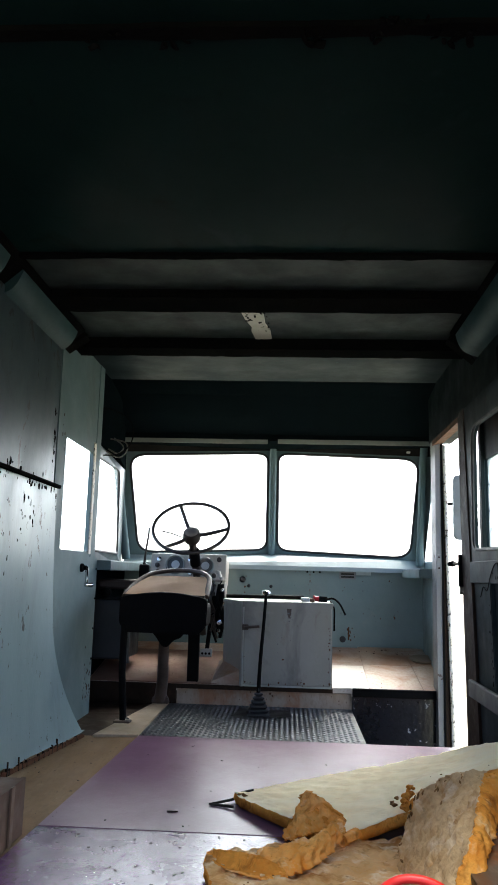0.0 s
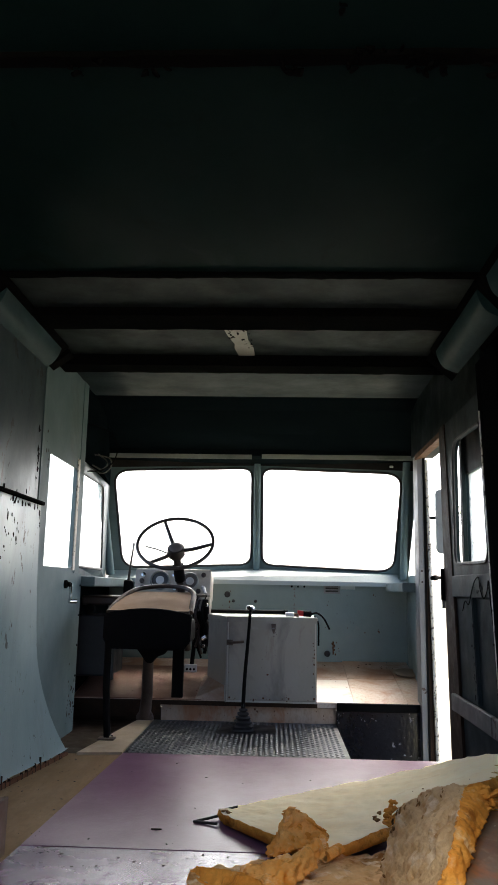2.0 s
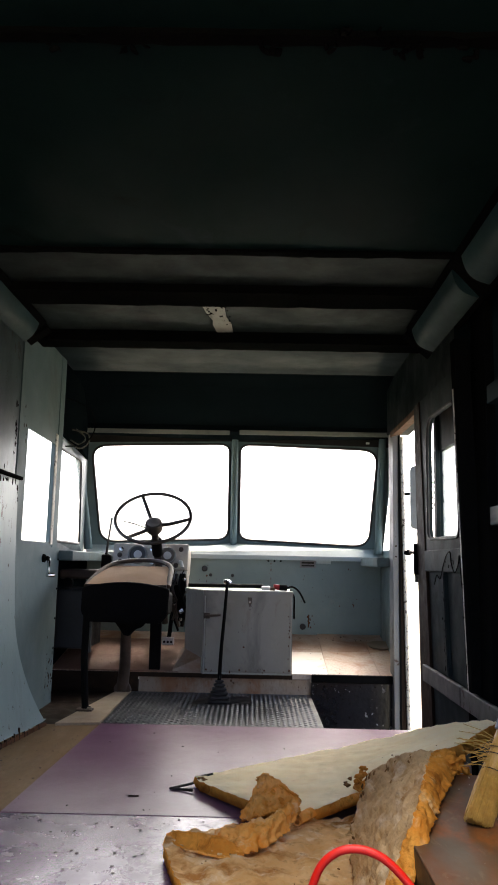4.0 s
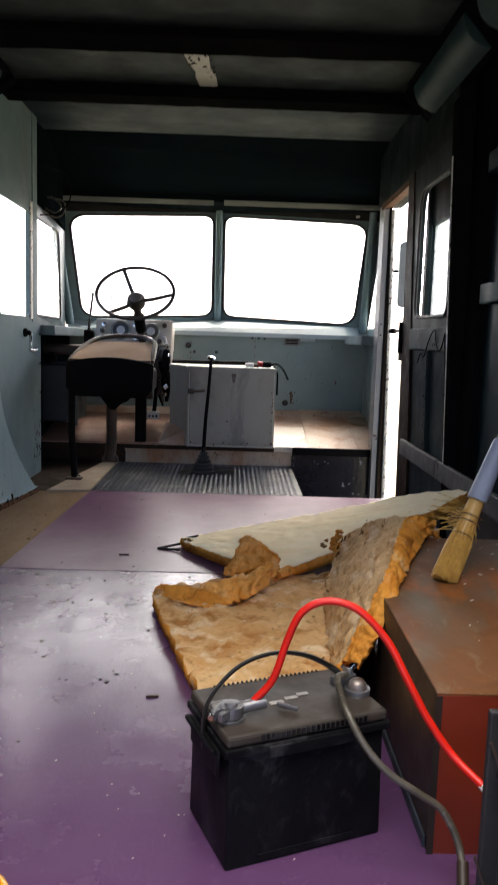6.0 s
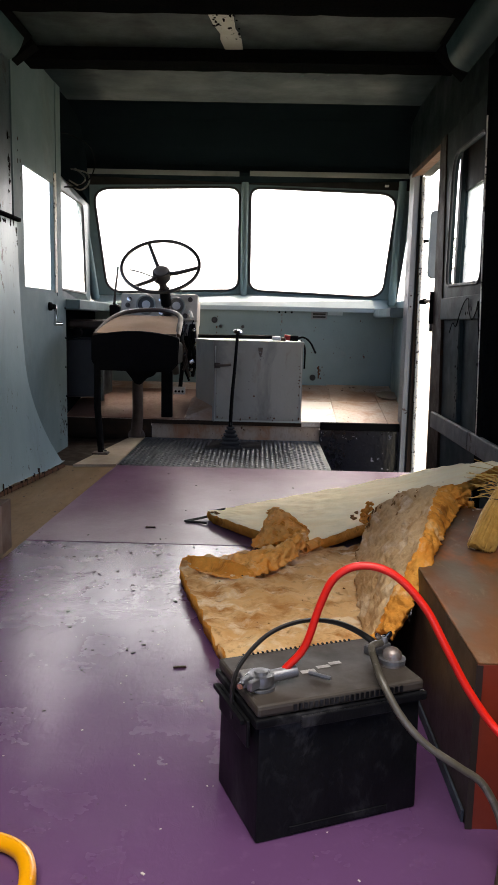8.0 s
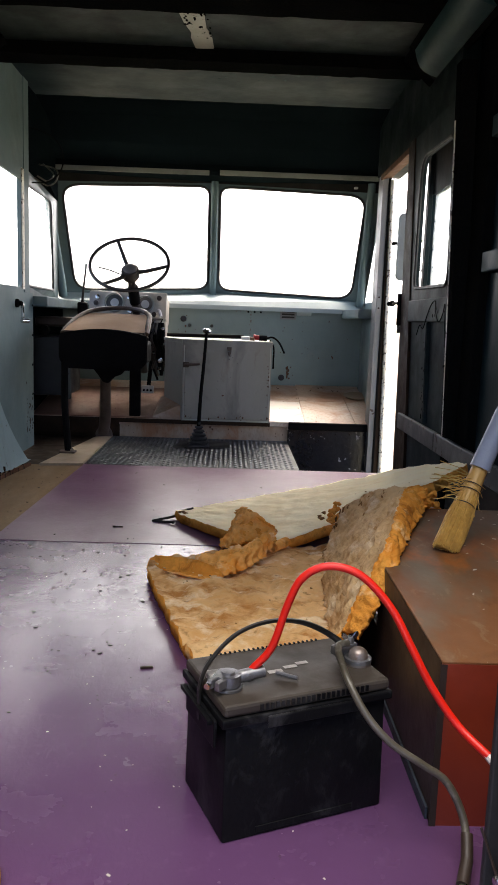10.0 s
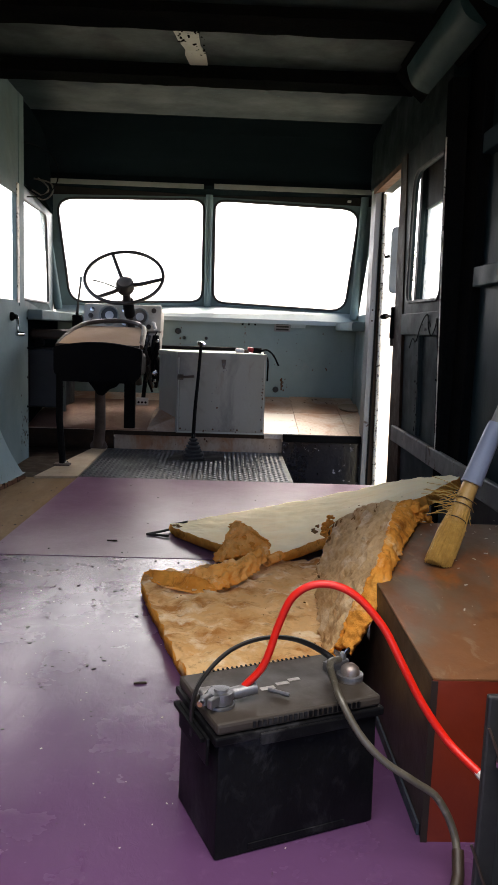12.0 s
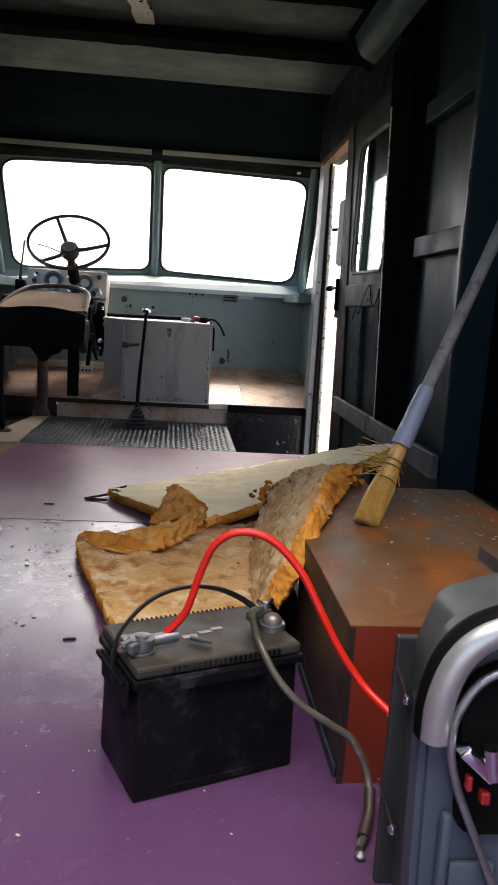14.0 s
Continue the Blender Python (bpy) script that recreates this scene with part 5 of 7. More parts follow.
def dashboard():
    d = thing("dashboard", (-0.68, 5.5, 0.7), "dirty cream instrument panel with two round gauges", "dashboard")
    m = Matrix.Translation((0, 5.38, 0.80)) @ Matrix.Rotation(radians(-14), 4, 'X')
    part("panel", box((-0.935, 0, -0.075), (-0.42, 0.20, 0.105), m, 0.012), "dash", d, "", True)
    part("under_tray", box((-0.56, 5.40, 0.60), (-0.425, 5.55, 0.735), None, 0.01), "dash", d, "", True)
    for x, z, r, face, mid in ((-0.765, 0.024, 0.067, "dial", 0.42), (-0.563, 0.020, 0.060, "grimy", 0.46)):
        g = part("gauge", lathe([(r, -0.002), (r, 0.014), (r * 0.9, 0.02), (r * 0.82, 0.014), (r * 0.82, 0.004), (0.001, 0.004)], (0, 0, 0), m @ Matrix.Translation((x, 0, z)) @ Matrix.Rotation(radians(90), 4, 'X'), 28), "strip", d, "dull pale gauge bezel", True)
        part("dial", lathe([(r * 0.81, 0.0045), (r * 0.81, 0.006), (0.001, 0.006)], (0, 0, 0), m @ Matrix.Translation((x, 0, z)) @ Matrix.Rotation(radians(90), 4, 'X'), 24), face, g)
        part("dial_centre", lathe([(r * mid, 0.0062), (r * (mid - 0.02), 0.009), (0.001, 0.009)], (0, 0, 0), m @ Matrix.Translation((x, 0, z)) @ Matrix.Rotation(radians(90), 4, 'X'), 20), "dial_face", g)
    for x, z, mt in ((-0.875, 0.055, "steel"), (-0.885, 0.015, "dark_rim"), (-0.878, -0.03, "dark_rim"), (-0.665, 0.055, "steel"), (-0.66, -0.035, "steel"), (-0.47, 0.06, "dark_rim"), (-0.50, -0.05, "dark_rim")):
        part("knob", lathe([(0.012, 0), (0.012, 0.012), (0.017, 0.016), (0.015, 0.028), (0.003, 0.031)], (0, 0, 0), m @ Matrix.Translation((x, 0, z)) @ Matrix.Rotation(radians(90), 4, 'X'), 14), mt, d)
    part("switch_lever", tube([m @ Vector((-0.475, -0.004, -0.02)), m @ Vector((-0.462, -0.05, -0.035)), m @ Vector((-0.45, -0.06, -0.075))], 0.012, 8), "white_plastic", d, "pale switch lever", True)
    rng = random.Random(9)
    for i in range(9):
        x, y = rng.uniform(-0.56, -0.43), rng.uniform(5.36, 5.44)
        pts = [(x, y, 0.74), (x + rng.uniform(-0.04, 0.04), y - 0.03, 0.66), (x + rng.uniform(-0.05, 0.05), y + rng.uniform(-0.02, 0.04), 0.56), (x + rng.uniform(-0.06, 0.06), y + 0.05, rng.uniform(0.42, 0.5))]
        part("wire", tube(smooth_path(pts, 5), rng.choice((0.003, 0.004, 0.006)), 6), rng.choice(("black", "white_plastic", "black", "lead")), d)
    for i in range(7):
        x, y = rng.uniform(-0.53, -0.44), rng.uniform(5.34, 5.40)
        pts = [(x, y, 0.70), (x + rng.uniform(-0.03, 0.03), y - 0.02, 0.60), (x + rng.uniform(-0.03, 0.03), y, 0.50), (x + rng.uniform(-0.03, 0.04), y + 0.03, rng.uniform(0.30, 0.42))]
        part("hose", tube(smooth_path(pts, 5), rng.choice((0.008, 0.011, 0.014)), 8), rng.choice(("black", "dark_rim", "black")), d, "", True)
    part("lower_bracket", prism([(-0.545, 0.54), (-0.43, 0.56), (-0.425, 0.47), (-0.46, 0.41), (-0.53, 0.42)], "y", 5.40, 5.425, 0.004), "dark_rim", d)
    for x, z in ((-0.44, 0.66), (-0.50, 0.50), (-0.455, 0.40)):
        part("fitting", lathe([(0.005, 0), (0.012, 0.004), (0.012, 0.016), (0.006, 0.022)], (x, 5.335, z), Matrix.Rotation(radians(70), 4, 'X'), 10), "steel", d, "", True)
    part("switch_box", box((-0.53, 5.37, 0.545), (-0.45, 5.44, 0.625), None, 0.008), "black", d)
    part("chrome_plug", lathe([(0.012, 0), (0.018, 0.01), (0.018, 0.05), (0.01, 0.055)], (-0.452, 5.37, 0.565), Matrix.Rotation(radians(25), 4, 'Y'), 12), "chrome", d, "", True)
    part("chrome_plug", lathe([(0.012, 0), (0.02, 0.008), (0.02, 0.035), (0.01, 0.04)], (-0.47, 5.36, 0.445), Matrix.Rotation(radians(60), 4, 'Y'), 12), "chrome", d, "", True)


dashboard()

ped = thing("pedal", (-0.53, 5.42, 0.3), "black hanging pedal with a pale worn pad", "pedal")
part("pedal_arm", tube([(-0.52, 5.46, 0.56), (-0.525, 5.42, 0.40), (-0.53, 5.36, 0.285)], 0.014, 8), "black", ped)
part("pad", box((-0.575, 5.335, 0.235), (-0.495, 5.36, 0.285), None, 0.005), "white_plastic", ped, "pale studded pad")
for i in range(3):
    part("stud", lathe([(0.008, 0), (0.008, 0.004), (0.002, 0.005)], (-0.558 + i * 0.023, 5.335, 0.255), Matrix.Rotation(radians(90), 4, 'X'), 8), "black", ped)

bm = tube([(-0.985, 5.41, 0.80), (-0.975, 5.40, 0.90), (-0.955, 5.385, 1.04)], 0.009, 8, r_end=0.006)
lv = single("hand_lever", bm, "wheel", "thin dark hand lever beside the instrument panel", "lever", smooth=True)
part("lever_grip", tube([(-0.957, 5.386, 1.03), (-0.951, 5.381, 1.07)], 0.0085, 10), "strip", lv, "worn pale tip", True)
part("lever_bracket", box((-1.01, 5.37, 0.70), (-0.95, 5.44, 0.82), None, 0.01), "black", lv)
part("lever_link", tube(smooth_path([(-0.985, 5.40, 0.83), (-0.95, 5.38, 0.79), (-0.955, 5.37, 0.72)], 5), 0.009, 8), "black", lv, "", True)

hb = thing("heater_box", (-1.07, 5.0, 0.25), "dark metal box below the cab ledge", "box")
part("body", box((-1.195, 4.95, 0.24), (-0.985, 5.35, 0.60), None, 0.012), "heater", hb)
part("lid_edge", box((-0.984, 4.945, 0.22), (-0.965, 4.975, 0.615), None, 0.004), "kick", hb, "pale front edge")
part("box_top", box((-1.195, 5.0, 0.66), (-0.93, 5.4, 0.72), None, 0.015), "dark_rim", hb)
part("pipe_end", lathe([(0.03, 0), (0.03, 0.05), (0.02, 0.055)], (-1.12, 4.96, 0.64), Matrix.Rotation(radians(90), 4, 'X'), 14), "black", hb, "", True)


def metal_locker():
    k = thing("metal_locker", (0.0, 5.1, 0.125), "pale grey stained metal locker with hasp latches", "locker")
    z0, z1 = 0.118, 0.592
    foot = [(-0.272, 4.893), (0.262, 4.893), (0.262, 5.34), (-0.41, 5.34), (-0.41, 5.19)]
    part("body", prism(foot, "z", z0, z1), "box_pale", k)
    part("door", box((-0.262, 4.884, z0 + 0.012), (0.256, 4.8925, z1 - 0.006), None, 0.003), "box_grey", k, "grey stained front panel")
    lid = [(-0.28, 4.882), (0.27, 4.882), (0.27, 5.345), (-0.418, 5.345), (-0.418, 5.185)]
    part("lid", prism(lid, "z", z1 + 0.001, z1 + 0.022, 0.003), "box_pale", k, "thin pale overhanging lid")
    part("lid_flange", box((-0.275, 4.8785, z1 - 0.012), (0.268, 4.8835, z1 + 0.018)), "box_grey", k)
    h = part("latch", box((-0.272, 4.868, 0.445), (-0.235, 4.884, 0.478), None, 0.003), "pedestal", k, "rusty latch")
    part("latch_arm", tube([(-0.262, 4.864, 0.46), (-0.215, 4.862, 0.464), (-0.17, 4.866, 0.468)], 0.008, 8), "pedestal", h, "", True)
    h = part("hasp", prism([(-0.008, 0.575), (0.02, 0.575), (0.018, 0.54), (0.006, 0.515), (-0.004, 0.54)], "y", 4.872, 4.8775), "pedestal", k, "worn hasp")
    part("staple", tube(smooth_path([(-0.002, 4.872, 0.55), (0.005, 4.858, 0.548), (0.013, 4.872, 0.55)], 4), 0.003, 6), "steel", h)
    for x in (-0.25, -0.05, 0.1, 0.25):
        part("rivet", lathe([(0.006, 0), (0.005, 0.003), (0.001, 0.004)], (x, 4.884, 0.145), Matrix.Rotation(radians(90), 4, 'X'), 8), "rust", k)
    for pts in ([(-0.272, 0.118), (-0.272, 0.592)], [(0.2615, 0.118), (0.2615, 0.592)]):
        (x, za), (_, zb) = pts
        part("edge_fold", box((x - 0.003, 4.880, za), (x + 0.003, 4.8838, zb)), "box_grey", k)
    return k


locker_front = metal_locker()
on_front = lambda a, b, d: Vector((a, 4.8838 - d, b))  # noqa: E731
flakes("rust_chips", on_front, ((0.247, 0.30, 0.006, 0.17, 12, 0.005), (0.0, 0.136, 0.24, 0.008, 14, 0.005), (-0.257, 0.3, 0.003, 0.16, 6, 0.004), (-0.03, 0.27, 0.002, 0.03, 2, 0.007), (0.09, 0.155, 0.04, 0.015, 4, 0.005)), "rust", locker_front, "rusty chips along the edges", 5)
flakes("grime_marks", on_front, ((0.0, 0.51, 0.03, 0.02, 5, 0.007), (-0.06, 0.33, 0.003, 0.05, 2, 0.005), (0.06, 0.45, 0.10, 0.06, 5, 0.004)), "grimy", locker_front, "dark grime below the hasp", 6, 0.0006)

cl = thing("cable_clamp", (0.16, 5.0, 0.615), "red and white cable clamp lying on the grey locker", "clamp")
part("jaw", box((0.075, 4.94, 0.617), (0.13, 4.99, 0.642), Matrix.Rotation(radians(0), 4, 'Z'), 0.006), "white_plastic", cl, "pale jaw", True)
part("jaw", tube([(0.12, 4.96, 0.628), (0.16, 4.95, 0.626)], 0.011, 8), "card_tape", cl, "tan grip", True)
part("handle", tube([(0.15, 4.96, 0.64), (0.185, 4.965, 0.635)], 0.017, 10), "red_plastic", cl, "red grip", True)
part("handle", tube([(0.185, 4.965, 0.635), (0.235, 4.97, 0.633)], 0.018, 10), "black", cl, "black grip", True)
part("cable", tube(smooth_path([(0.232, 4.97, 0.633), (0.27, 4.96, 0.64), (0.31, 4.95, 0.61), (0.345, 4.94, 0.545)], 6), 0.006, 8), "black", cl, "", True)
part("cable", tube(smooth_path([(0.255, 4.97, 0.62), (0.276, 4.93, 0.58), (0.277, 4.92, 0.50), (0.277, 4.92, 0.45)], 6), 0.006, 8), "black", cl, "", True)
single("locker_strip", tube([(-0.42, 5.45, 0.625), (0.1, 5.45, 0.628)], 0.012, 8), "black", "black hose lying behind the locker lid", "hose")


def gear_lever():
    g = thing("gear_lever", (-0.155, 4.60, 0.006), "tall thin gear lever with a rubber bellows boot", "gear lever")
    prof = []
    for i in range(6):
        r = 0.082 - i * 0.0115
        z = i * 0.021
        prof += [(r - 0.002, z), (r + 0.010, z + 0.007), (r + 0.008, z + 0.011), (r - 0.014, z + 0.017)]
    prof += [(0.018, 0.132), (0.014, 0.145)]
    bm = lathe(prof, (-0.155, 4.60, 0.0065), None, 4)
    bmesh.ops.rotate(bm, verts=bm.verts, cent=(-0.155, 4.60, 0), matrix=Matrix.Rotation(radians(45 + 6), 3, 'Z'))
    bmesh.ops.bevel(bm, geom=[e for e in bm.edges if abs((e.verts[0].co - e.verts[1].co).normalized().z) > 0.4], offset=0.008, segments=2, affect='EDGES')
    part("boot", bm, "rubber", g, "black ribbed rubber boot")
    part("lever", tube(smooth_path([(-0.157, 4.60, 0.12), (-0.150, 4.62, 0.30), (-0.138, 4.66, 0.48), (-0.128, 4.69, 0.655)], 5), 0.0115, 10, r_end=0.009), "black", g, "", True)
    part("knob", lathe([(0.008, -0.012), (0.022, -0.004), (0.028, 0.006), (0.024, 0.016), (0.008, 0.021)], (-0.127, 4.695, 0.663), Matrix.Rotation(radians(14), 4, 'Y'), 16), "chrome", g, "worn chrome knob", True)
    part("boot_flange", box((-0.235, 4.545, 0.0066), (-0.075, 4.665, 0.010), None, 0.002), "tread", g)


gear_lever()

vent = thing("vent_plate", (0.42, 5.81, 0.76), "small slotted vent plate on the front panel", "vent")
part("frame", box((0.36, 5.803, 0.755), (0.475, 5.8095, 0.828), None, 0.002), "post", vent)
for i in range(3):
    part("slot", box((0.372, 5.800, 0.765 + i * 0.02), (0.463, 5.8028, 0.777 + i * 0.02)), "grime", vent)
single("label_plate", box((0.48, 5.804, 0.785), (0.585, 5.8095, 0.818), None, 0.002), "sill", "pale blank plate beside the vent", "plate")
for x, z, r, nm, lb in ((-0.335, 0.735, 0.022, "rubber_plug", "black round grommet in the front panel"), (0.385, 0.335, 0.022, "rubber_plug", "black round grommet in the front panel"), (-0.29, 0.69, 0.012, "rubber_plug", "small dark grommet in the front panel"), (-0.13, 0.69, 0.012, "rubber_plug", "small dark grommet in the front panel")):
    single(nm, lathe([(r, 0), (r, 0.006), (r * 0.6, 0.012), (0.002, 0.012)], (x, 5.8095, z), Matrix.Rotation(radians(90), 4, 'X'), 16), "rubber", lb, "grommet", "grommets in the front panel")
for x in (0.13, 0.175, 0.22):
    single("screw", lathe([(0.008, 0), (0.007, 0.004), (0.002, 0.005)], (x, 5.8095, 0.80), Matrix.Rotation(radians(90), 4, 'X'), 8), "rib", "small dark screw in the front panel", "screw", "screws in the front panel")
single("rust_streak", box((0.422, 5.806, 0.33), (0.432, 5.8095, 0.42)), "rust", "thin rusty bracket stub on the front panel", "bracket")
on_panel = lambda a, b, d: Vector((a, 5.8098 - d, b))  # noqa: E731
flakes("paint_marks", on_panel, ((0.15, 0.72, 0.012, 0.10, 14, 0.007), (0.10, 0.80, 0.06, 0.008, 6, 0.006)), "grimy", fp, "column of dull scuff marks", 11, 0.0006)
flakes("rust_marks", on_panel, ((0.44, 0.37, 0.03, 0.06, 9, 0.009), (0.62, 0.62, 0.25, 0.14, 14, 0.005), (0.75, 0.50, 0.004, 0.05, 3, 0.006), (-0.28, 0.70, 0.10, 0.06, 6, 0.005), (0.5, 0.27, 0.35, 0.01, 14, 0.007)), "rust", fp, "scattered rust marks", 12, 0.0006)
single("floor_tin", lathe([(0.001, 0.0), (0.08, 0.0), (0.095, 0.012), (0.085, 0.016), (0.001, 0.012)], (0.90, 5.52, slope(5.52) + 0.003), Matrix.Rotation(radians(10), 4, 'X'), 24), "board", "pale flattened disc lying on the platform", "disc")
single("marker_lamp", box((0.825, 5.655, 1.655), (0.85, 5.68, 1.668), None, 0.003), "white_plastic", "small white fitting above the windscreen corner", "fitting")

cr = thing("window_crank", (XL, 4.25, 0.78), "chrome window winder on the grey-blue cab panel", "crank")
part("boss", lathe([(0.022, 0), (0.022, 0.012), (0.012, 0.02), (0.012, 0.03)], (XL, 4.245, 0.785), Matrix.Rotation(radians(90), 4, 'Y'), 16), "rib", cr, "", True)
part("arm", tube(smooth_path([(XL + 0.028, 4.262, 0.787), (XL + 0.032, 4.25, 0.775), (XL + 0.036, 4.238, 0.735), (XL + 0.036, 4.235, 0.698)], 5), 0.008, 8), "chrome", cr, "", True)
part("grip", tube([(XL + 0.034, 4.225, 0.697), (XL + 0.060, 4.262, 0.697)], 0.011, 10), "chrome", cr, "", True)

for k_, pts in enumerate(([(-1.10, 4.58, 1.44), (-1.02, 4.60, 1.45), (-0.96, 4.62, 1.50), (-0.935, 4.62, 1.58), (-0.96, 4.6, 1.66), (-1.03, 4.55, 1.70), (-1.09, 4.50, 1.71)],
                        [(-1.09, 4.6, 1.47), (-1.03, 4.66, 1.44), (-0.99, 4.7, 1.48), (-1.0, 4.72, 1.54), (-1.09, 4.7, 1.56)],
                        [(-1.09, 4.66, 1.49), (-1.04, 4.7, 1.47), (-1.02, 4.75, 1.52), (-1.09, 4.8, 1.58)])):
    single("loose_wire", tube(smooth_path(pts, 6), 0.0042, 6), "grey_cable" if k_ else "rib", "loose looped wire hanging by the cab window", "wire", "wires by the cab window", smooth=True)

zig = [(3.74, 0.70), (3.68, 0.745), (3.62, 0.73), (3.55, 0.79), (3.48, 0.835), (3.42, 0.845), (3.41, 0.80), (3.36, 0.76), (3.30, 0.79), (3.27, 0.83), (3.26, 0.74), (3.24, 0.66)]
single("door_wire", tube(smooth_path([(lean(z) - 0.016, y, z) for y, z in zig], 5), 0.0022, 6), "rib", "thin black wire tangled over the grimy door", "wire", smooth=True)


def bare_tree(at, height):
    """Trunk, forking limbs and a sparse crown of small leaves."""
    rng = random.Random(31)
    t = thing("tree", at, "sparse grey-green tree standing outside beyond the door", "tree")
    wood, leaves = bmesh.new(), bmesh.new()

    def limb(p, d, length, r, depth):
        q = p + d * length
        mid = (p + q) / 2 + Vector((rng.uniform(-1, 1), rng.uniform(-1, 1), 0)) * length * 0.08
        add_tube(wood, [p, mid, q], r, 6 if depth < 3 else 4, r_end=r * 0.6)
        if depth >= 4:
            for _ in range(7):
                c = q + Vector((rng.gauss(0, 1), rng.gauss(0, 1), rng.gauss(0, 1))) * 0.35
                u, w_ = Vector((rng.uniform(-1, 1), rng.uniform(-1, 1), rng.uniform(-1, 1))).normalized() * 0.09, Vector((rng.uniform(-1, 1), rng.uniform(-1, 1), rng.uniform(-1, 1))).normalized() * 0.05
                leaves.faces.new([leaves.verts.new(x) for x in (c - u, c + w_, c + u, c - w_)])
            return
        for _ in range(3 if depth else 5):
            nd = (d + Vector((rng.uniform(-1, 1), rng.uniform(-1, 1), rng.uniform(-0.1, 0.8))) * 0.55).normalized()
            limb(p.lerp(q, rng.uniform(0.6, 1.0)), nd, length * rng.uniform(0.6, 0.8), r * 0.55, depth + 1)
    limb(Vector(at), Vector((0.03, 0, 1)), height * 0.32, height * 0.022, 0)
    part("trunk", wood, "twig", t)
    part("crown", leaves, "leafage", t)


bare_tree((9.4, 34.5, -0.95), 7.5)

# mirror outside the doorway
mr = thing("wing_mirror", (1.09, 5.1, 1.2), "grey rounded wing mirror on an arm outside the doorway", "mirror")
part("head", prism([(p.x, p.y) for p, _ in rounded([(1.035, 1.02), (1.16, 1.02), (1.16, 1.43), (1.035, 1.43)], 0.03, 5)], "y", 5.10, 5.135, 0.006), "mirror", mr, "", True)
part("arm", tube(smooth_path([(1.09, 5.13, 1.25), (1.08, 5.22, 1.26), (1.03, 5.28, 1.26)], 5), 0.01, 8), "rib", mr, "", True)


# ---- saloon things ----
def battery():
    ang = math.atan2(0.10, 0.245)
    m = Matrix.Translation((0.034, 1.166, 0.0)) @ Matrix.Rotation(ang, 4, 'Z')
    b = thing("battery", (0.1, 1.3, 0.0), "black dusty vehicle battery standing on the purple floor", "battery")
    L, W, H = 0.262, 0.160, 0.178

    def taper(bm, z0, z1, inset):
        c = Vector((L / 2, W / 2, 0))
        for v in bm.verts:
            if v.co.z < (z0 + z1) / 2:
                v.co.x = c.x + (v.co.x - c.x) * (1 - inset / L)
                v.co.y = c.y + (v.co.y - c.y) * (1 - inset / W)
    bm = box((0, 0, 0.0), (L, W, H), None, 0.004)
    taper(bm, 0, H, -0.004)
    bmesh.ops.transform(bm, matrix=m, verts=bm.verts)
    body = part("body", bm, "case_plastic", b, "", True)
    part("foot_ledge", box((0.05, -0.003, 0.006), (L - 0.05, 0.002, 0.016), m, 0.001), "case_plastic", body)
    part("lid", box((-0.008, -0.008, H + 0.0005), (L + 0.008, W + 0.008, H + 0.014), m, 0.003), "case_plastic", b)
    part("lid_top", box((-0.004, -0.004, H + 0.0145), (L + 0.004, W + 0.004, H + 0.032), m, 0.005), "case_lid", b, "dusty grey-brown lid top")
    part("lid_front_lip", box((0.06, -0.013, H - 0.006), (L - 0.055, -0.0085, H + 0.012), m, 0.002), "case_plastic", b)
    for i in range(22):
        part("lid_tooth", box((0.05 + i * 0.0082, -0.0068, H + 0.02), (0.0545 + i * 0.0082, -0.0042, H + 0.029), m), "case_plastic", b)
    for i in range(24):
        part("lid_tooth", box((0.035 + i * 0.0082, W - 0.004, H + 0.0325), (0.0375 + i * 0.0082, W + 0.0005, H + 0.0348), m), "case_plastic", b)
    top = H + 0.0325
    for x0, x1, y, hh in ((0.098, 0.122, 0.070, 0.010), (0.128, 0.150, 0.078, 0.009), (0.152, 0.172, 0.084, 0.009)):
        part("print_bar", box((x0, y, top), (x1, y + hh, top + 0.0004), m), "white_print", b)
    part("end_bracket", box((-0.014, 0.01, H - 0.035), (-0.0085, 0.13, H + 0.006), m, 0.002), "case_plastic", b)
    part("end_bracket", box((-0.020, 0.02, H - 0.004), (-0.0085, 0.14, H + 0.003), m, 0.001), "case_plastic", b)
    # carrying strap
    pts = [m @ Vector(p) for p in ((-0.012, 0.075, H - 0.02), (-0.012, 0.075, H + 0.03), (0.005, 0.078, H + 0.065), (0.05, 0.085, H + 0.098), (0.11, 0.09, H + 0.108), (0.17, 0.092, H + 0.095), (0.225, 0.09, H + 0.062), (0.248, 0.088, H + 0.03))]
    part("strap", tube(smooth_path(pts, 6), 0.0085, 8, 0.4), "strap", b, "black plastic carrying strap", True)
    # near terminal with clamp
    c = m @ Vector((0.022, 0.05, top))
    t = part("terminal", lathe([(0.021, 0), (0.021, 0.004), (0.011, 0.005), (0.010, 0.026), (0.003, 0.027)], tuple(c), None, 18), "lead", b, "", True)
    part("clamp_ring", lathe([(0.0112, 0.006), (0.0185, 0.006), (0.0195, 0.012), (0.0185, 0.022), (0.0112, 0.022)], tuple(c), None, 18), "lead", t, "grey lead clamp", True)
    part("clamp_ear", box((-0.034, -0.011, 0.008), (-0.012, -0.002, 0.022), Matrix.Translation(c) @ Matrix.Rotation(ang + 0.5, 4, 'Z'), 0.002), "lead", t)
    part("clamp_ear", box((-0.034, 0.003, 0.008), (-0.012, 0.012, 0.022), Matrix.Translation(c) @ Matrix.Rotation(ang + 0.5, 4, 'Z'), 0.002), "lead", t)
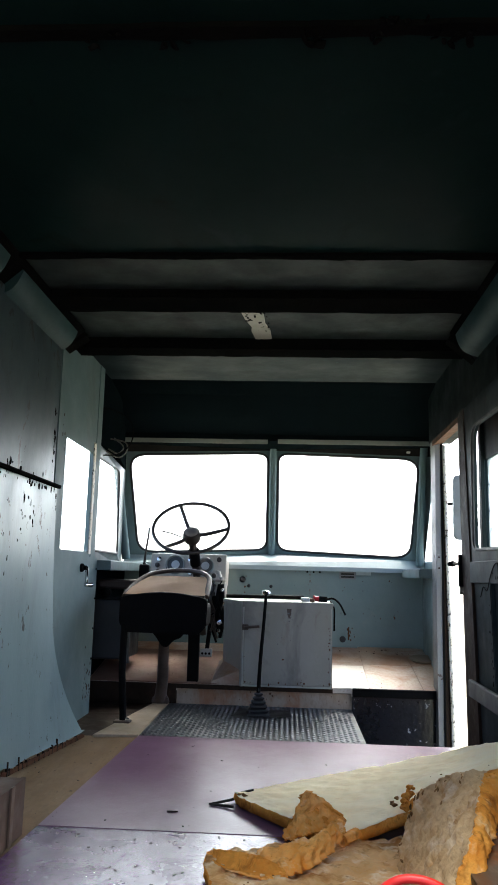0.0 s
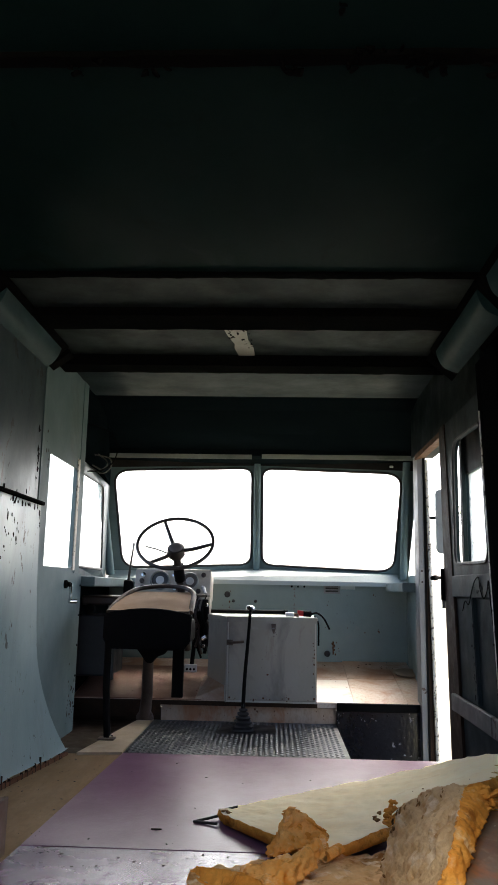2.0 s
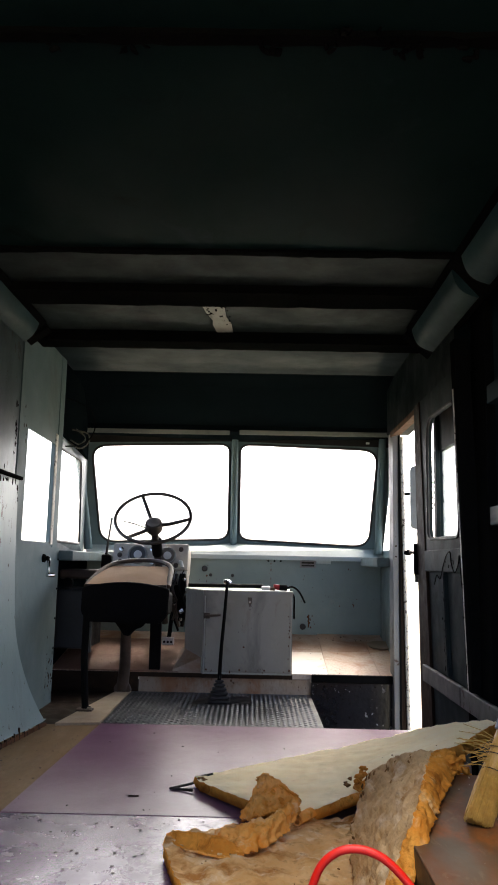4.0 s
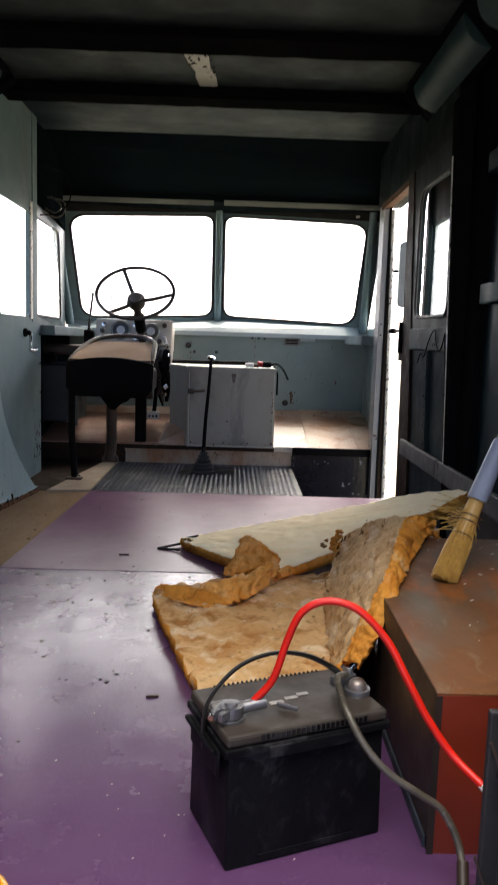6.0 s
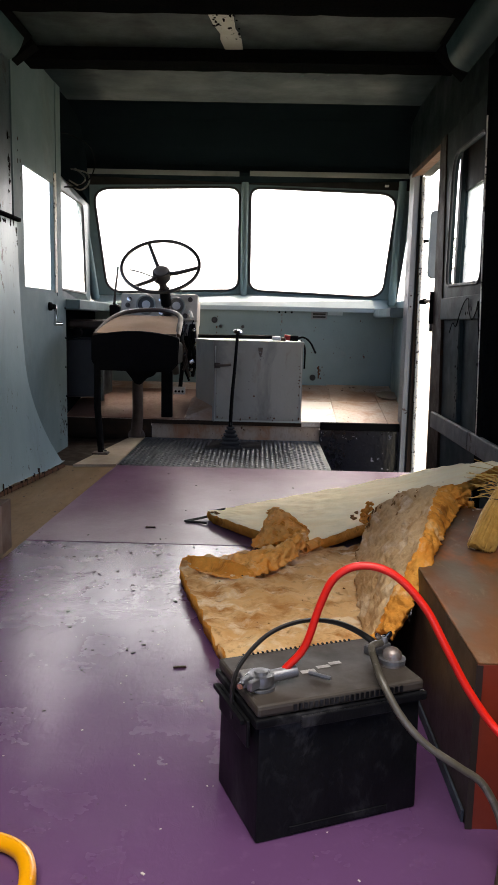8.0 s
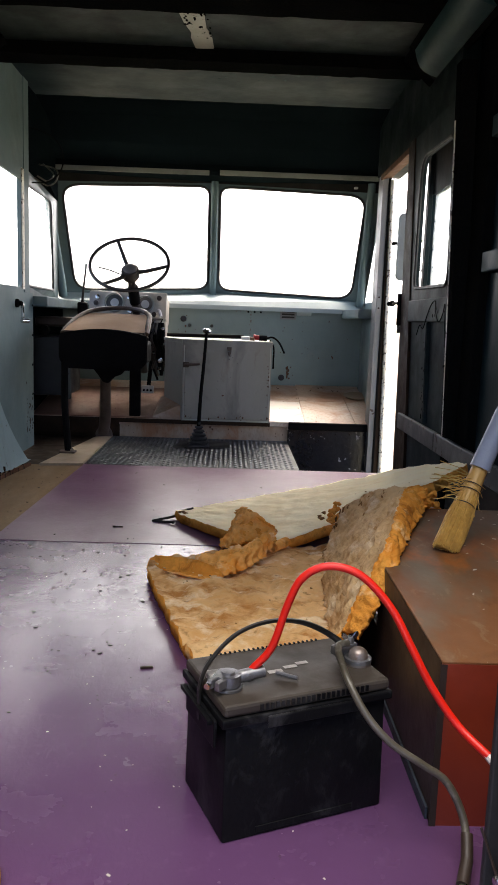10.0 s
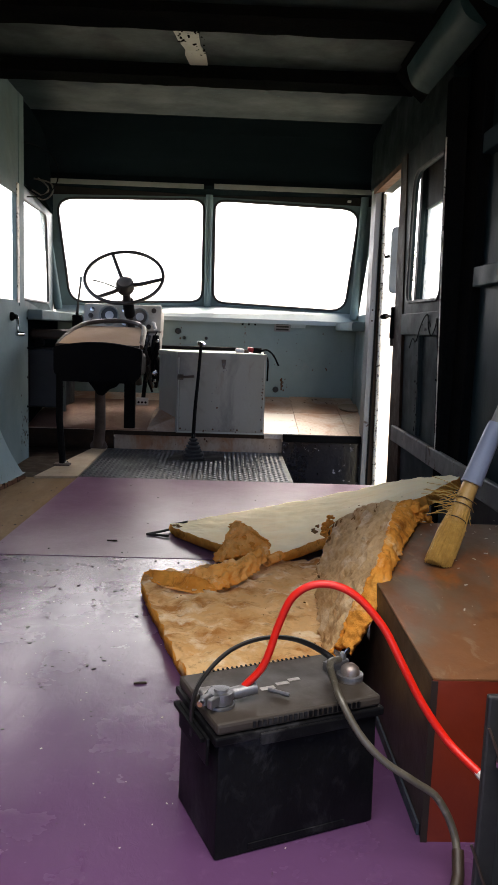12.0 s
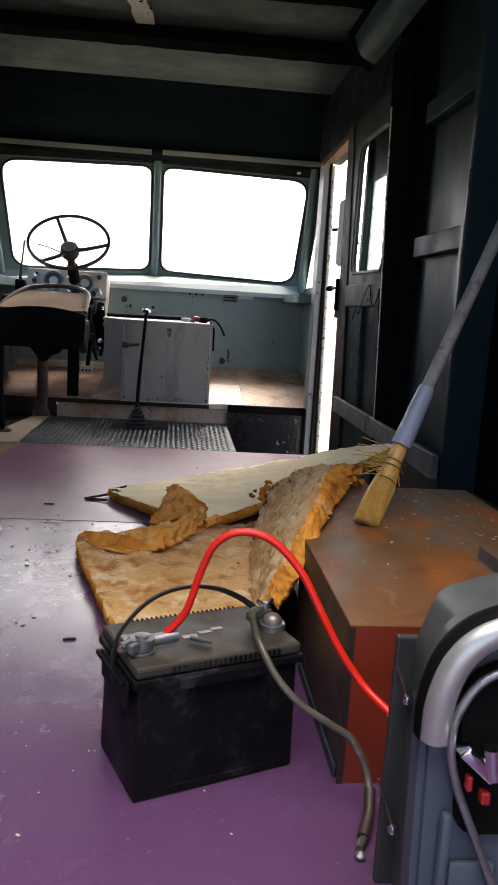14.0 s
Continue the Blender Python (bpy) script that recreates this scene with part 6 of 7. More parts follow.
    part("clamp_bolt", tube([c + Vector((-0.03, -0.03, 0.015)), c + Vector((-0.012, 0.02, 0.015))], 0.0045, 8), "steel", t)
    part("clamp_tail", tube([c + Vector((0.012, 0.005, 0.014)), c + Vector((0.052, 0.02, 0.018))], 0.0095, 10), "lead", t, "", True)
    part("post_cap", box((-0.02, 0.018, 0), (0.012, 0.045, 0.01), Matrix.Translation(c) @ Matrix.Rotation(ang, 4, 'Z'), 0.003), "white_print", b)
    # far terminal with wing nut
    c = m @ Vector((0.247, 0.060, top))
    t = part("terminal", lathe([(0.021, 0), (0.021, 0.004), (0.0145, 0.005), (0.0160, 0.011), (0.0145, 0.019), (0.009, 0.024), (0.002, 0.026)], tuple(c), None, 18), "copper", b, "brown lead clamp", True)
    part("clamp_ring", lathe([(0.019, 0.004), (0.0215, 0.004), (0.0215, 0.010), (0.019, 0.010)], tuple(c), None, 18), "lead", t, "", True)
    c2 = c + Vector((-0.010, 0.026, 0.0))
    part("stud", tube([c2, c2 + Vector((0, 0, 0.034))], 0.0032, 8), "steel", t)
    part("nut_body", lathe([(0.007, 0.022), (0.0075, 0.024), (0.005, 0.032), (0.003, 0.033)], tuple(c2), None, 12), "lead", t, "", True)
    part("clamp_arm", box((-0.034, -0.009, 0.008), (0.010, 0.010, 0.023), Matrix.Translation(c2) @ Matrix.Rotation(ang + 0.25, 4, 'Z'), 0.003), "lead", t, "grey clamp arm", True)
    for sgn in (0, 1):
        bm = prism([(0.003, 0.024), (0.008, 0.025), (0.0155, 0.034), (0.014, 0.040), (0.009, 0.039), (0.003, 0.032)], "y", -0.002, 0.002, 0.0008)
        bmesh.ops.transform(bm, matrix=Matrix.Translation(c2) @ Matrix.Rotation(0.35 + math.pi * sgn, 4, 'Z'), verts=bm.verts)
        part("wing", bm, "steel", t)
    return m, top


bat_m, bat_top = battery()
single("loose_bolt", tube([bat_m @ Vector((0.105, 0.062, bat_top + 0.005)), bat_m @ Vector((0.128, 0.036, bat_top + 0.004))], 0.003, 8), "lead", "bright loose bolt lying on the battery lid", "bolt")

pts = [(0.070, 1.236, 0.232), (0.098, 1.235, 0.268), (0.118, 1.23, 0.335), (0.137, 1.225, 0.378), (0.172, 1.22, 0.398), (0.218, 1.215, 0.388), (0.262, 1.205, 0.345), (0.292, 1.19, 0.292), (0.322, 1.18, 0.238), (0.358, 1.165, 0.19), (0.392, 1.13, 0.165)]
rc = single("red_cable", tube(smooth_path(pts, 6), 0.0058, 10), "red_cable", "bright red cable arching from the battery to the starter pack", "cable", smooth=True)
part("cable_end", tube([(0.390, 1.132, 0.166), (0.402, 1.115, 0.155)], 0.0055, 8), "white_plastic", rc, "bare bright cable end")
pts = [(0.222, 1.315, 0.243), (0.205, 1.295, 0.246), (0.205, 1.265, 0.238), (0.212, 1.225, 0.222), (0.236, 1.195, 0.185), (0.270, 1.18, 0.152), (0.315, 1.172, 0.125), (0.350, 1.165, 0.102), (0.372, 1.145, 0.055), (0.362, 1.095, 0.016), (0.342, 1.055, 0.010)]
gc = single("grey_cable", tube(smooth_path(pts, 6), 0.0057, 10), "grey_cable", "dirty grey cable running from the battery to the floor", "cable", smooth=True)
part("cable_sleeve", tube([(0.3735, 1.135, 0.045), (0.368, 1.11, 0.024), (0.352, 1.075, 0.0125)], 0.0085, 10), "dark_rim", gc, "dark rubber sleeve", True)
part("cable_lug", lathe([(0.0075, 0), (0.008, 0.004), (0.004, 0.008), (0.001, 0.009)], (0.3425, 1.048, 0.003), None, 14), "lead", gc, "bright bolt head", True)


def wheel_box():
    b = thing("wheel_box", (0.6, 1.7, 0.0), "low rusty brown box with a red oxide end face", "box")
    part("lid", prism([(0.3455, 1.2162), (0.878, 1.2162), (0.878, 2.166), (0.515, 2.166), (0.3455, 1.695)], "z", 0.257, 0.260, 0.0008), "case_top", b, "rusty brown scratched lid")
    part("side", box((0.345, 1.222, 0.0), (0.357, 1.69, 0.2568)), "case_side", b, "rust-stained dark side with shade in its colour")
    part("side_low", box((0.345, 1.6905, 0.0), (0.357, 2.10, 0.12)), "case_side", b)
    part("end", box((0.346, 1.2155, 0.0), (0.878, 1.2215, 0.2568)), "red_oxide", b, "red oxide painted end")
    part("end_edge", box((0.3425, 1.2135, 0.0), (0.3525, 1.2152, 0.2568)), "case_side", b)
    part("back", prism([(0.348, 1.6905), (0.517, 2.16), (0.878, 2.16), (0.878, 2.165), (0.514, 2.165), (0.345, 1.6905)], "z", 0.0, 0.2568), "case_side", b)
    part("foot_trim", box((0.340, 1.23, 0.0), (0.3445, 1.60, 0.020), None, 0.001), "foot_strip", b, "bluish foot strip")


wheel_box()


def torn_foam():
    low = thing("foam_sheet", (0.2, 2.0, 0.0), "torn yellow-brown foam sheet draped over the floor and box", "foam")
    left = [(0.03, 1.52, 0.036), (-0.06, 1.78, 0.036), (-0.145, 2.08, 0.038), (-0.195, 2.28, 0.045), (-0.165, 2.34, 0.045)]
    mid = [(0.14, 1.53, 0.04), (0.10, 1.80, 0.045), (0.07, 2.08, 0.042), (0.06, 2.30, 0.043), (0.10, 2.52, 0.034)]
    fold = [(0.245, 1.56, 0.055), (0.28, 1.78, 0.050), (0.295, 2.03, 0.046), (0.315, 2.28, 0.040), (0.37, 2.58, 0.034)]
    part("sheet", rough_sheet(grid_between([left, mid, fold], 150, 110), 0.034, 0.0125, 17, 2), "foam", low, "", "soft", "foam_edge")
    # stiff torn flap that leans from the fold on to the box
    foot = [(0.245, 1.64, 0.070), (0.262, 1.80, 0.052), (0.278, 2.02, 0.050), (0.300, 2.27, 0.052), (0.330, 2.42, 0.085), (0.368, 2.42, 0.195)]
    head = [(0.265, 1.635, 0.130), (0.318, 1.668, 0.235), (0.362, 1.71, 0.300), (0.430, 1.94, 0.318), (0.475, 2.09, 0.316), (0.505, 2.19, 0.312)]
    half = [tuple(0.5 * (a + b) + (0.018 if k_ == 2 else 0.0) for k_, (a, b) in enumerate(zip(p, q))) for p, q in zip(foot, head)]
    part("flap", rough_sheet(grid_between([foot, half, head], 130, 80), 0.022, 0.0090, 26, 4), "foam_flap", low, "grey-tan torn flap leaning on the box", "soft", "foam_edge")
    outer = [(0.288, 1.606, 0.125), (0.334, 1.622, 0.200), (0.385, 1.69, 0.268), (0.455, 1.89, 0.275), (0.515, 2.04, 0.275), (0.60, 2.27, 0.272)]
    ridge = [tuple(0.45 * a + 0.55 * b + (0.012 if k_ == 2 else 0.0) for k_, (a, b) in enumerate(zip(p, q))) for p, q in zip(head, outer)]
    part("torn_edge", rough_sheet(grid_between([head, ridge, outer], 150, 26), 0.016, 0.006, 34, 7), "foam_edge", low, "thick orange crumbling edge", "soft", "foam_edge")
    rng = random.Random(17)
    cloth = grid_between([foot, half, head], 60, 40)
    bm = bmesh.new()
    for i in range(24):
        u, v = (rng.randrange(44, 59), rng.randrange(2, 34)) if i < 8 else (rng.randrange(52, 60), rng.randrange(0, 40)) if i < 16 else (rng.randrange(34, 60), rng.randrange(0, 3))
        c, e = cloth[u][v], cloth[min(59, u + 1)][v]
        along = (e - c).normalized() if (e - c).length > 1e-6 else Vector((0, 1, 0))
        r = rng.uniform(0.002, 0.005)
        turn = along.to_track_quat('X', 'Z').to_matrix().to_4x4()
        verts = bmesh.ops.create_icosphere(bm, subdivisions=2, radius=1.0, matrix=Matrix.Translation(c + Vector((-0.001, 0.0, 0.003))) @ turn @ Matrix.Rotation(rng.uniform(-0.6, 0.6), 4, 'Z') @ Matrix.Diagonal((r * rng.uniform(1.2, 3.0), r * 0.6, r * 0.6, 1)))["verts"]
        for w in verts:
            q = w.co * 140
            w.co += Vector((noise.noise(q), noise.noise(q + Vector((7, 0, 0))), noise.noise(q + Vector((0, 7, 0))))) * r * 0.5
    tagged(part("torn_fringe", bm, "foam_scrap", low, "dark torn shreds along the top", "soft"), kind="stuff")
    tagged(part("hanging_clump", scraps([(0.515, 2.12, 0.300), (0.545, 2.17, 0.298), (0.565, 2.20, 0.280), (0.575, 2.20, 0.255)], 34, 0.020, 43, 1.0, 0.02), "foam_edge", low, "orange torn clump hanging from the edge", "soft"), kind="stuff")
    # curled torn skin: a hollow lip, a rolled band and a standing tongue
    lip_low = [(-0.192, 2.300, 0.048), (-0.130, 2.225, 0.049), (-0.060, 2.178, 0.050), (-0.015, 2.170, 0.051), (0.020, 2.178, 0.052)]
    lip_in = [(-0.190, 2.312, 0.049), (-0.142, 2.262, 0.046), (-0.078, 2.222, 0.047), (-0.025, 2.205, 0.050), (0.018, 2.188, 0.054)]
    lip_up = [(-0.188, 2.322, 0.058), (-0.155, 2.298, 0.068), (-0.094, 2.268, 0.074), (-0.040, 2.240, 0.072), (0.012, 2.198, 0.064)]
    part("torn_lip", rough_sheet(grid_between([lip_low, lip_in, lip_up], 80, 26), 0.005, 0.0050, 40, 5, 0.008), "foam_edge", low, "curled orange lip of torn skin", "soft", "foam_skin")
    band_low = [(-0.062, 2.300, 0.050), (-0.020, 2.235, 0.052), (0.018, 2.190, 0.052), (0.083, 2.245, 0.053), (0.135, 2.325, 0.066), (0.170, 2.415, 0.086)]
    band_out = [(-0.063, 2.312, 0.062), (-0.016, 2.262, 0.076), (0.026, 2.232, 0.084), (0.084, 2.272, 0.092), (0.135, 2.345, 0.104), (0.172, 2.422, 0.108)]
    band_up = [(-0.064, 2.335, 0.060), (-0.014, 2.325, 0.074), (0.030, 2.322, 0.086), (0.083, 2.342, 0.098), (0.130, 2.392, 0.114), (0.162, 2.436, 0.112)]
    part("torn_band", rough_sheet(grid_between([band_low, band_out, band_up], 110, 40), 0.005, 0.0105, 38, 6, 0.012), "foam_skin", low, "pale orange rolled band of torn skin", "soft", "foam_edge")
    base = [(0.005, 2.465, 0.044), (0.050, 2.425, 0.066), (0.105, 2.432, 0.080), (0.165, 2.450, 0.090)]
    belly = [(0.018, 2.482, 0.070), (0.046, 2.468, 0.112), (0.104, 2.500, 0.114), (0.176, 2.484, 0.102)]
    crest = [(0.032, 2.490, 0.084), (0.060, 2.500, 0.164), (0.112, 2.510, 0.150), (0.168, 2.486, 0.110)]
    part("torn_tongue", rough_sheet(grid_between([base, belly, crest], 80, 44), 0.004, 0.0115, 34, 8, 0.014), "foam_skin", low, "standing orange tongue of torn skin", "soft", "foam_edge")

    up = thing("foam_sheet", (0.3, 2.8, 0.0), "pale foam sheet with a pointed end leaning on the side", "foam")
    far = [(-0.165, 2.955, 0.036), (0.08, 3.09, 0.056), (0.31, 3.20, 0.078), (0.54, 3.24, 0.12), (0.72, 3.12, 0.195), (0.872, 2.90, 0.262)]
    midc = [(-0.158, 2.93, 0.037), (0.05, 2.87, 0.058), (0.27, 2.88, 0.080), (0.50, 2.86, 0.14), (0.68, 2.80, 0.215), (0.872, 2.83, 0.272)]
    near = [(-0.152, 2.905, 0.036), (0.02, 2.66, 0.046), (0.16, 2.51, 0.058), (0.36, 2.60, 0.092), (0.52, 2.60, 0.185), (0.655, 2.50, 0.262)]
    part("sheet", rough_sheet(grid_between([far, midc, near], 110, 60), 0.034, 0.0045, 14, 9), "foam_pale", up, "", "soft", "foam_edge")
    bm = bmesh.new()
    for turn in range(22):
        w0, w1 = 0.42 * turn, 0.42 * (turn + 1)
        r0, r1 = 0.018 - 0.00065 * turn, 0.018 - 0.00065 * (turn + 1)
        ax = Vector((0.62, 0.78, 0.06)).normalized()
        si = ax.cross(Vector((0, 0, 1))).normalized()
        upv = si.cross(ax)
        c0 = Vector((0.168, 2.435, 0.056))
        q = [bm.verts.new(c0 + ax * l_ + (si * math.cos(w) + upv * math.sin(w)) * r) for l_ in (0.0, 0.07) for w, r in ((w0, r0), (w1, r1))]
        bm.faces.new((q[0], q[1], q[3], q[2]))
    bmesh.ops.remove_doubles(bm, verts=bm.verts, dist=0.0002)
    bmesh.ops.solidify(bm, geom=list(bm.faces), thickness=0.003)
    part("small_roll", bm, "foam_skin", up, "small rolled scrap of skin", True)
    part("lump", scraps([(0.355, 2.60, 0.105), (0.385, 2.64, 0.125), (0.40, 2.66, 0.15)], 16, 0.016, 45), "foam_edge", up, "torn lump", "soft")
    part("lump", scraps([(0.335, 2.60, 0.115), (0.35, 2.62, 0.125)], 4, 0.010, 46), "foam_scrap", up, "dark torn lump", "soft")
    part("tip_scrap", scraps([(-0.16, 2.92, 0.036), (-0.12, 2.90, 0.040)], 6, 0.009, 47, 1.4), "foam_scrap", up, "dark torn tip", "soft")
    bm = bmesh.new()
    rng = random.Random(3)
    for i in range(18):
        u = rng.random()
        x, y = 0.40 + 0.17 * u + rng.uniform(-.03, .03), 2.52 - 0.26 * u + rng.uniform(-.03, .03)
        if i > 2:
            x, y = rng.uniform(-0.1, 0.3), rng.uniform(1.6, 2.3)
        r = rng.uniform(0.001, 0.0032)
        z = (0.21 + 0.10 * u if i <= 2 else 0.050) + rng.uniform(0, 0.008)
        add_box(bm, (-r, -r * 0.6, -r * 0.4), (r, r * 0.6, r * 0.4), Matrix.Translation((x, y, z)) @ Matrix.Rotation(rng.random() * 3, 4, 'Z'))
    tagged(part("crumb_litter", bm, "foam_scrap", low, "dark crumbs"), kind="stuff")


torn_foam()

bm = tube([(-0.155, 2.975, 0.012), (-0.20, 2.945, 0.008), (-0.245, 2.915, 0.005), (-0.20, 2.905, 0.005), (-0.165, 2.885, 0.008)], 0.0045, 6)
add_tube(bm, [(-0.16, 2.96, 0.03), (-0.10, 2.94, 0.05)], 0.004, 6)
single("bent_wire", bm, "grime", "dark bent wire lying at the foam tip", "wire")


def broom():
    b = thing("broom", (0.50, 1.78, 0.26), "straw broom with grey handle leaning on the side", "broom")
    tip, neck, fer, end = Vector((0.500, 1.772, 0.262)), Vector((0.590, 1.867, 0.422)), Vector((0.647, 1.897, 0.552)), Vector((0.988, 2.03, 1.36))
    part("pole", tube([fer - (end - fer).normalized() * 0.02, (fer + end) / 2, end], 0.0155, 12), "pole", b, "weathered grey pole", True)
    f = part("ferrule", tube([neck + (fer - neck) * 0.04, neck + (fer - neck) * 0.45, fer, fer + (end - fer).normalized() * 0.012], 0.024, 14, r_end=0.018), "ferrule", b, "grey-blue plastic sleeve", True)
    d = (neck - tip).normalized()
    part("neck", tube([tip + d * 0.10, tip + d * 0.15, neck + d * 0.01], 0.0225, 12, r_end=0.018), "wood_neck", b, "bound straw neck", True)
    side = d.cross(Vector((0, 1, 0))).normalized()
    back = d.cross(side).normalized()
    rng = random.Random(12)
    bm = bmesh.new()
    for i in range(950):
        a, r = rng.random() * 2 * math.pi, math.sqrt(rng.random())
        root = tip + d * rng.uniform(0.11, 0.17) + (side * math.cos(a) + back * math.sin(a)) * r * 0.0195
        foot = tip + (side * math.cos(a) * 0.031 + back * math.sin(a) * 0.024) * r + d * (rng.uniform(-0.004, 0.012) + 0.035 * rng.random() ** 4)
        if foot.z < 0.2625:
            foot.z = 0.2625
        mid = (root + foot) / 2 + (side * math.cos(a) * 0.004 + back * math.sin(a) * 0.003) * r
        add_tube(bm, [root, mid, foot], 0.0011, 3)
    for i in range(40):
        root = neck - d * rng.uniform(0.02, 0.08)
        out = root + side * rng.uniform(0.02, 0.10) * (1 if i % 4 else -0.4) + back * rng.uniform(-0.03, 0.03) - d * rng.uniform(-0.01, 0.05)
        add_tube(bm, [root, (root + out) / 2 + d * 0.006, out], 0.0009, 3)
    tagged(part("bristles", bm, "straw", b, "splayed yellow straw bristles"), kind="stuff")
    for k_ in (0.115, 0.15, 0.165):
        c = tip + d * k_
        part("binding", tube([c + (side * math.cos(w) + back * math.sin(w)) * 0.0232 for w in (2 * math.pi * i / 16 for i in range(16))], 0.0012, 5, closed=True), "dark_rim", b)


broom()


def starter_pack():
    s = thing("starter_pack", (0.5, 0.95, 0.0), "grey and blue portable starter pack with silver arched handle", "starter pack")
    pl = part("back_plate", box((0.350, 1.0025, 0.0), (0.60, 1.014, 0.338), None, 0.003), "rubber", s, "dull black rear plate")
    for a, b in (((0.352, 1.0, 0.30), (0.366, 0.992, 0.262)), ((0.342, 1.0, 0.15), (0.362, 0.985, 0.092))):
        st = part("stay", tube([a, b], 0.0018, 8), "dark_rim", pl)
        part("stay_nut", lathe([(0.002, -0.0065), (0.006, -0.005), (0.0075, 0.0), (0.006, 0.005), (0.002, 0.0065)], b, None, 12), "steel", st, "", True)
    arch = [(0.372, 0.0), (0.70, 0.0), (0.70, 0.34), (0.655, 0.405), (0.58, 0.425), (0.47, 0.425), (0.395, 0.402), (0.372, 0.335)]
    pts = [(p.x, p.y) for p, _ in rounded(arch, [0.008, 0.008, 0.02, 0.02, 0.02, 0.02, 0.02, 0.02], 6)]
    part("housing", prism(pts, "y", 0.915, 1.002), "grey_shell", s, "dark grey scuffed housing", True)
    arch = [(0.352, 0.27), (0.70, 0.27), (0.70, 0.34), (0.66, 0.40), (0.58, 0.425), (0.44, 0.425), (0.375, 0.40), (0.352, 0.34)]
    pts = [(p.x, p.y) for p, _ in rounded(arch, [0.008, 0.008, 0.02, 0.02, 0.02, 0.02, 0.02, 0.02], 6)]
    part("housing_front", prism(pts, "y", 0.875, 0.9145), "grey_shell", s, "", True)
    part("front_shell", prism([(p.x, p.y) for p, _ in rounded([(0.352, 0.0), (0.70, 0.0), (0.70, 0.268), (0.345, 0.285)], 0.012, 3)], "y", 0.872, 0.9145, 0.008), "blue_shell", s, "blue-grey front shell", True)
    part("front_rib", box((0.372, 0.858, 0.01), (0.384, 0.8715, 0.20), None, 0.005), "blue_shell", s, "", True)
    part("foot_block", box((0.386, 0.862, 0.0), (0.44, 0.8715, 0.14), None, 0.006), "blue_shell", s, "", True)
    arc = [(0.358, 0.872, 0.285), (0.358, 0.868, 0.33), (0.370, 0.866, 0.372), (0.395, 0.865, 0.400), (0.435, 0.864, 0.414), (0.50, 0.864, 0.418), (0.57, 0.866, 0.41), (0.63, 0.868, 0.37), (0.645, 0.872, 0.29)]
    part("handle_seat", tube(smooth_path([(x, y + 0.006, z) for x, y, z in arc], 6), 0.0215, 12), "black", s, "dark groove behind the handle", True)
    part("handle", tube(smooth_path([(x - 0.0015 + 0.003 * (x > 0.5), y - 0.004, z) for x, y, z in arc], 6), 0.0165, 14), "silver", s, "silver arched handle", True)
    rim = [(0.446, 0.855, 0.09), (0.415, 0.855, 0.16), (0.382, 0.855, 0.235), (0.370, 0.855, 0.285), (0.376, 0.855, 0.325), (0.40, 0.855, 0.358), (0.44, 0.855, 0.37), (0.50, 0.858, 0.36)]
    part("cable_loop", tube(smooth_path(rim, 6), 0.0048, 10), "lead", s, "pale cable looped round the front", True)
    hole = [(0.386, 0.175), (0.62, 0.175), (0.62, 0.375), (0.380, 0.372)]
    part("recess", prism([(p.x, p.y) for p, _ in rounded(hole, [0.03, 0.03, 0.05, 0.05], 5)], "y", 0.8625, 0.8695), "black", s, "dark recess")
    c = part("clamp", box((-0.024, -0.010, -0.008), (0.024, 0.010, 0.008), Matrix.Translation((0.396, 0.845, 0.272)) @ Matrix.Rotation(radians(42), 4, 'Y'), 0.003), "chrome", s, "bright clamp jaw", True)
    part("clamp_spring", tube([(0.406, 0.838, 0.292), (0.412, 0.838, 0.258)], 0.009, 10), "chrome", c, "", True)
    part("clamp_grip", box((0.386, 0.84, 0.240), (0.392, 0.850, 0.257), None, 0.002), "red_plastic", s, "red grip")
    part("clamp_grip", box((0.402, 0.838, 0.226), (0.412, 0.850, 0.240), None, 0.002), "red_plastic", s, "red grip")


starter_pack()
br = thing("metal_bracket", (0.73, 1.50, 0.26), "small grey angle bracket lying on the rusty lid", "bracket")
part("plate", box((0.672, 1.45, 0.2604), (0.80, 1.55, 0.264)), "strip", br)
part("flange", box((0.672, 1.45, 0.2645), (0.676, 1.55, 0.290)), "kick", br)

pts = [(-0.475, 1.02, 0.0115), (-0.415, 1.10, 0.0115), (-0.355, 1.14, 0.0115), (-0.29, 1.12, 0.0115), (-0.26, 1.055, 0.0115), (-0.26, 0.95, 0.0115), (-0.275, 0.8, 0.0115)]
single("yellow_hose", tube(smooth_path(pts, 8), 0.0118, 12), "yellow", "bright yellow hose looping over the purple floor", "hose", smooth=True)

cb = thing("wooden_crate", (-0.95, 2.2, -0.006), "low brown board crate standing on the plywood", "crate")
part("side", box((-0.785, 1.75, -0.006), (-0.772, 2.57, 0.155)), "card", cb)
part("end", box((-1.03, 2.555, -0.006), (-0.7855, 2.568, 0.153)), "card", cb)
part("batten", box((-0.7715, 2.44, -0.004), (-0.766, 2.465, 0.157)), "card_tape", cb, "pale batten")
part("top", box((-1.03, 1.75, 0.145), (-0.786, 2.554, 0.154)), "card", cb)

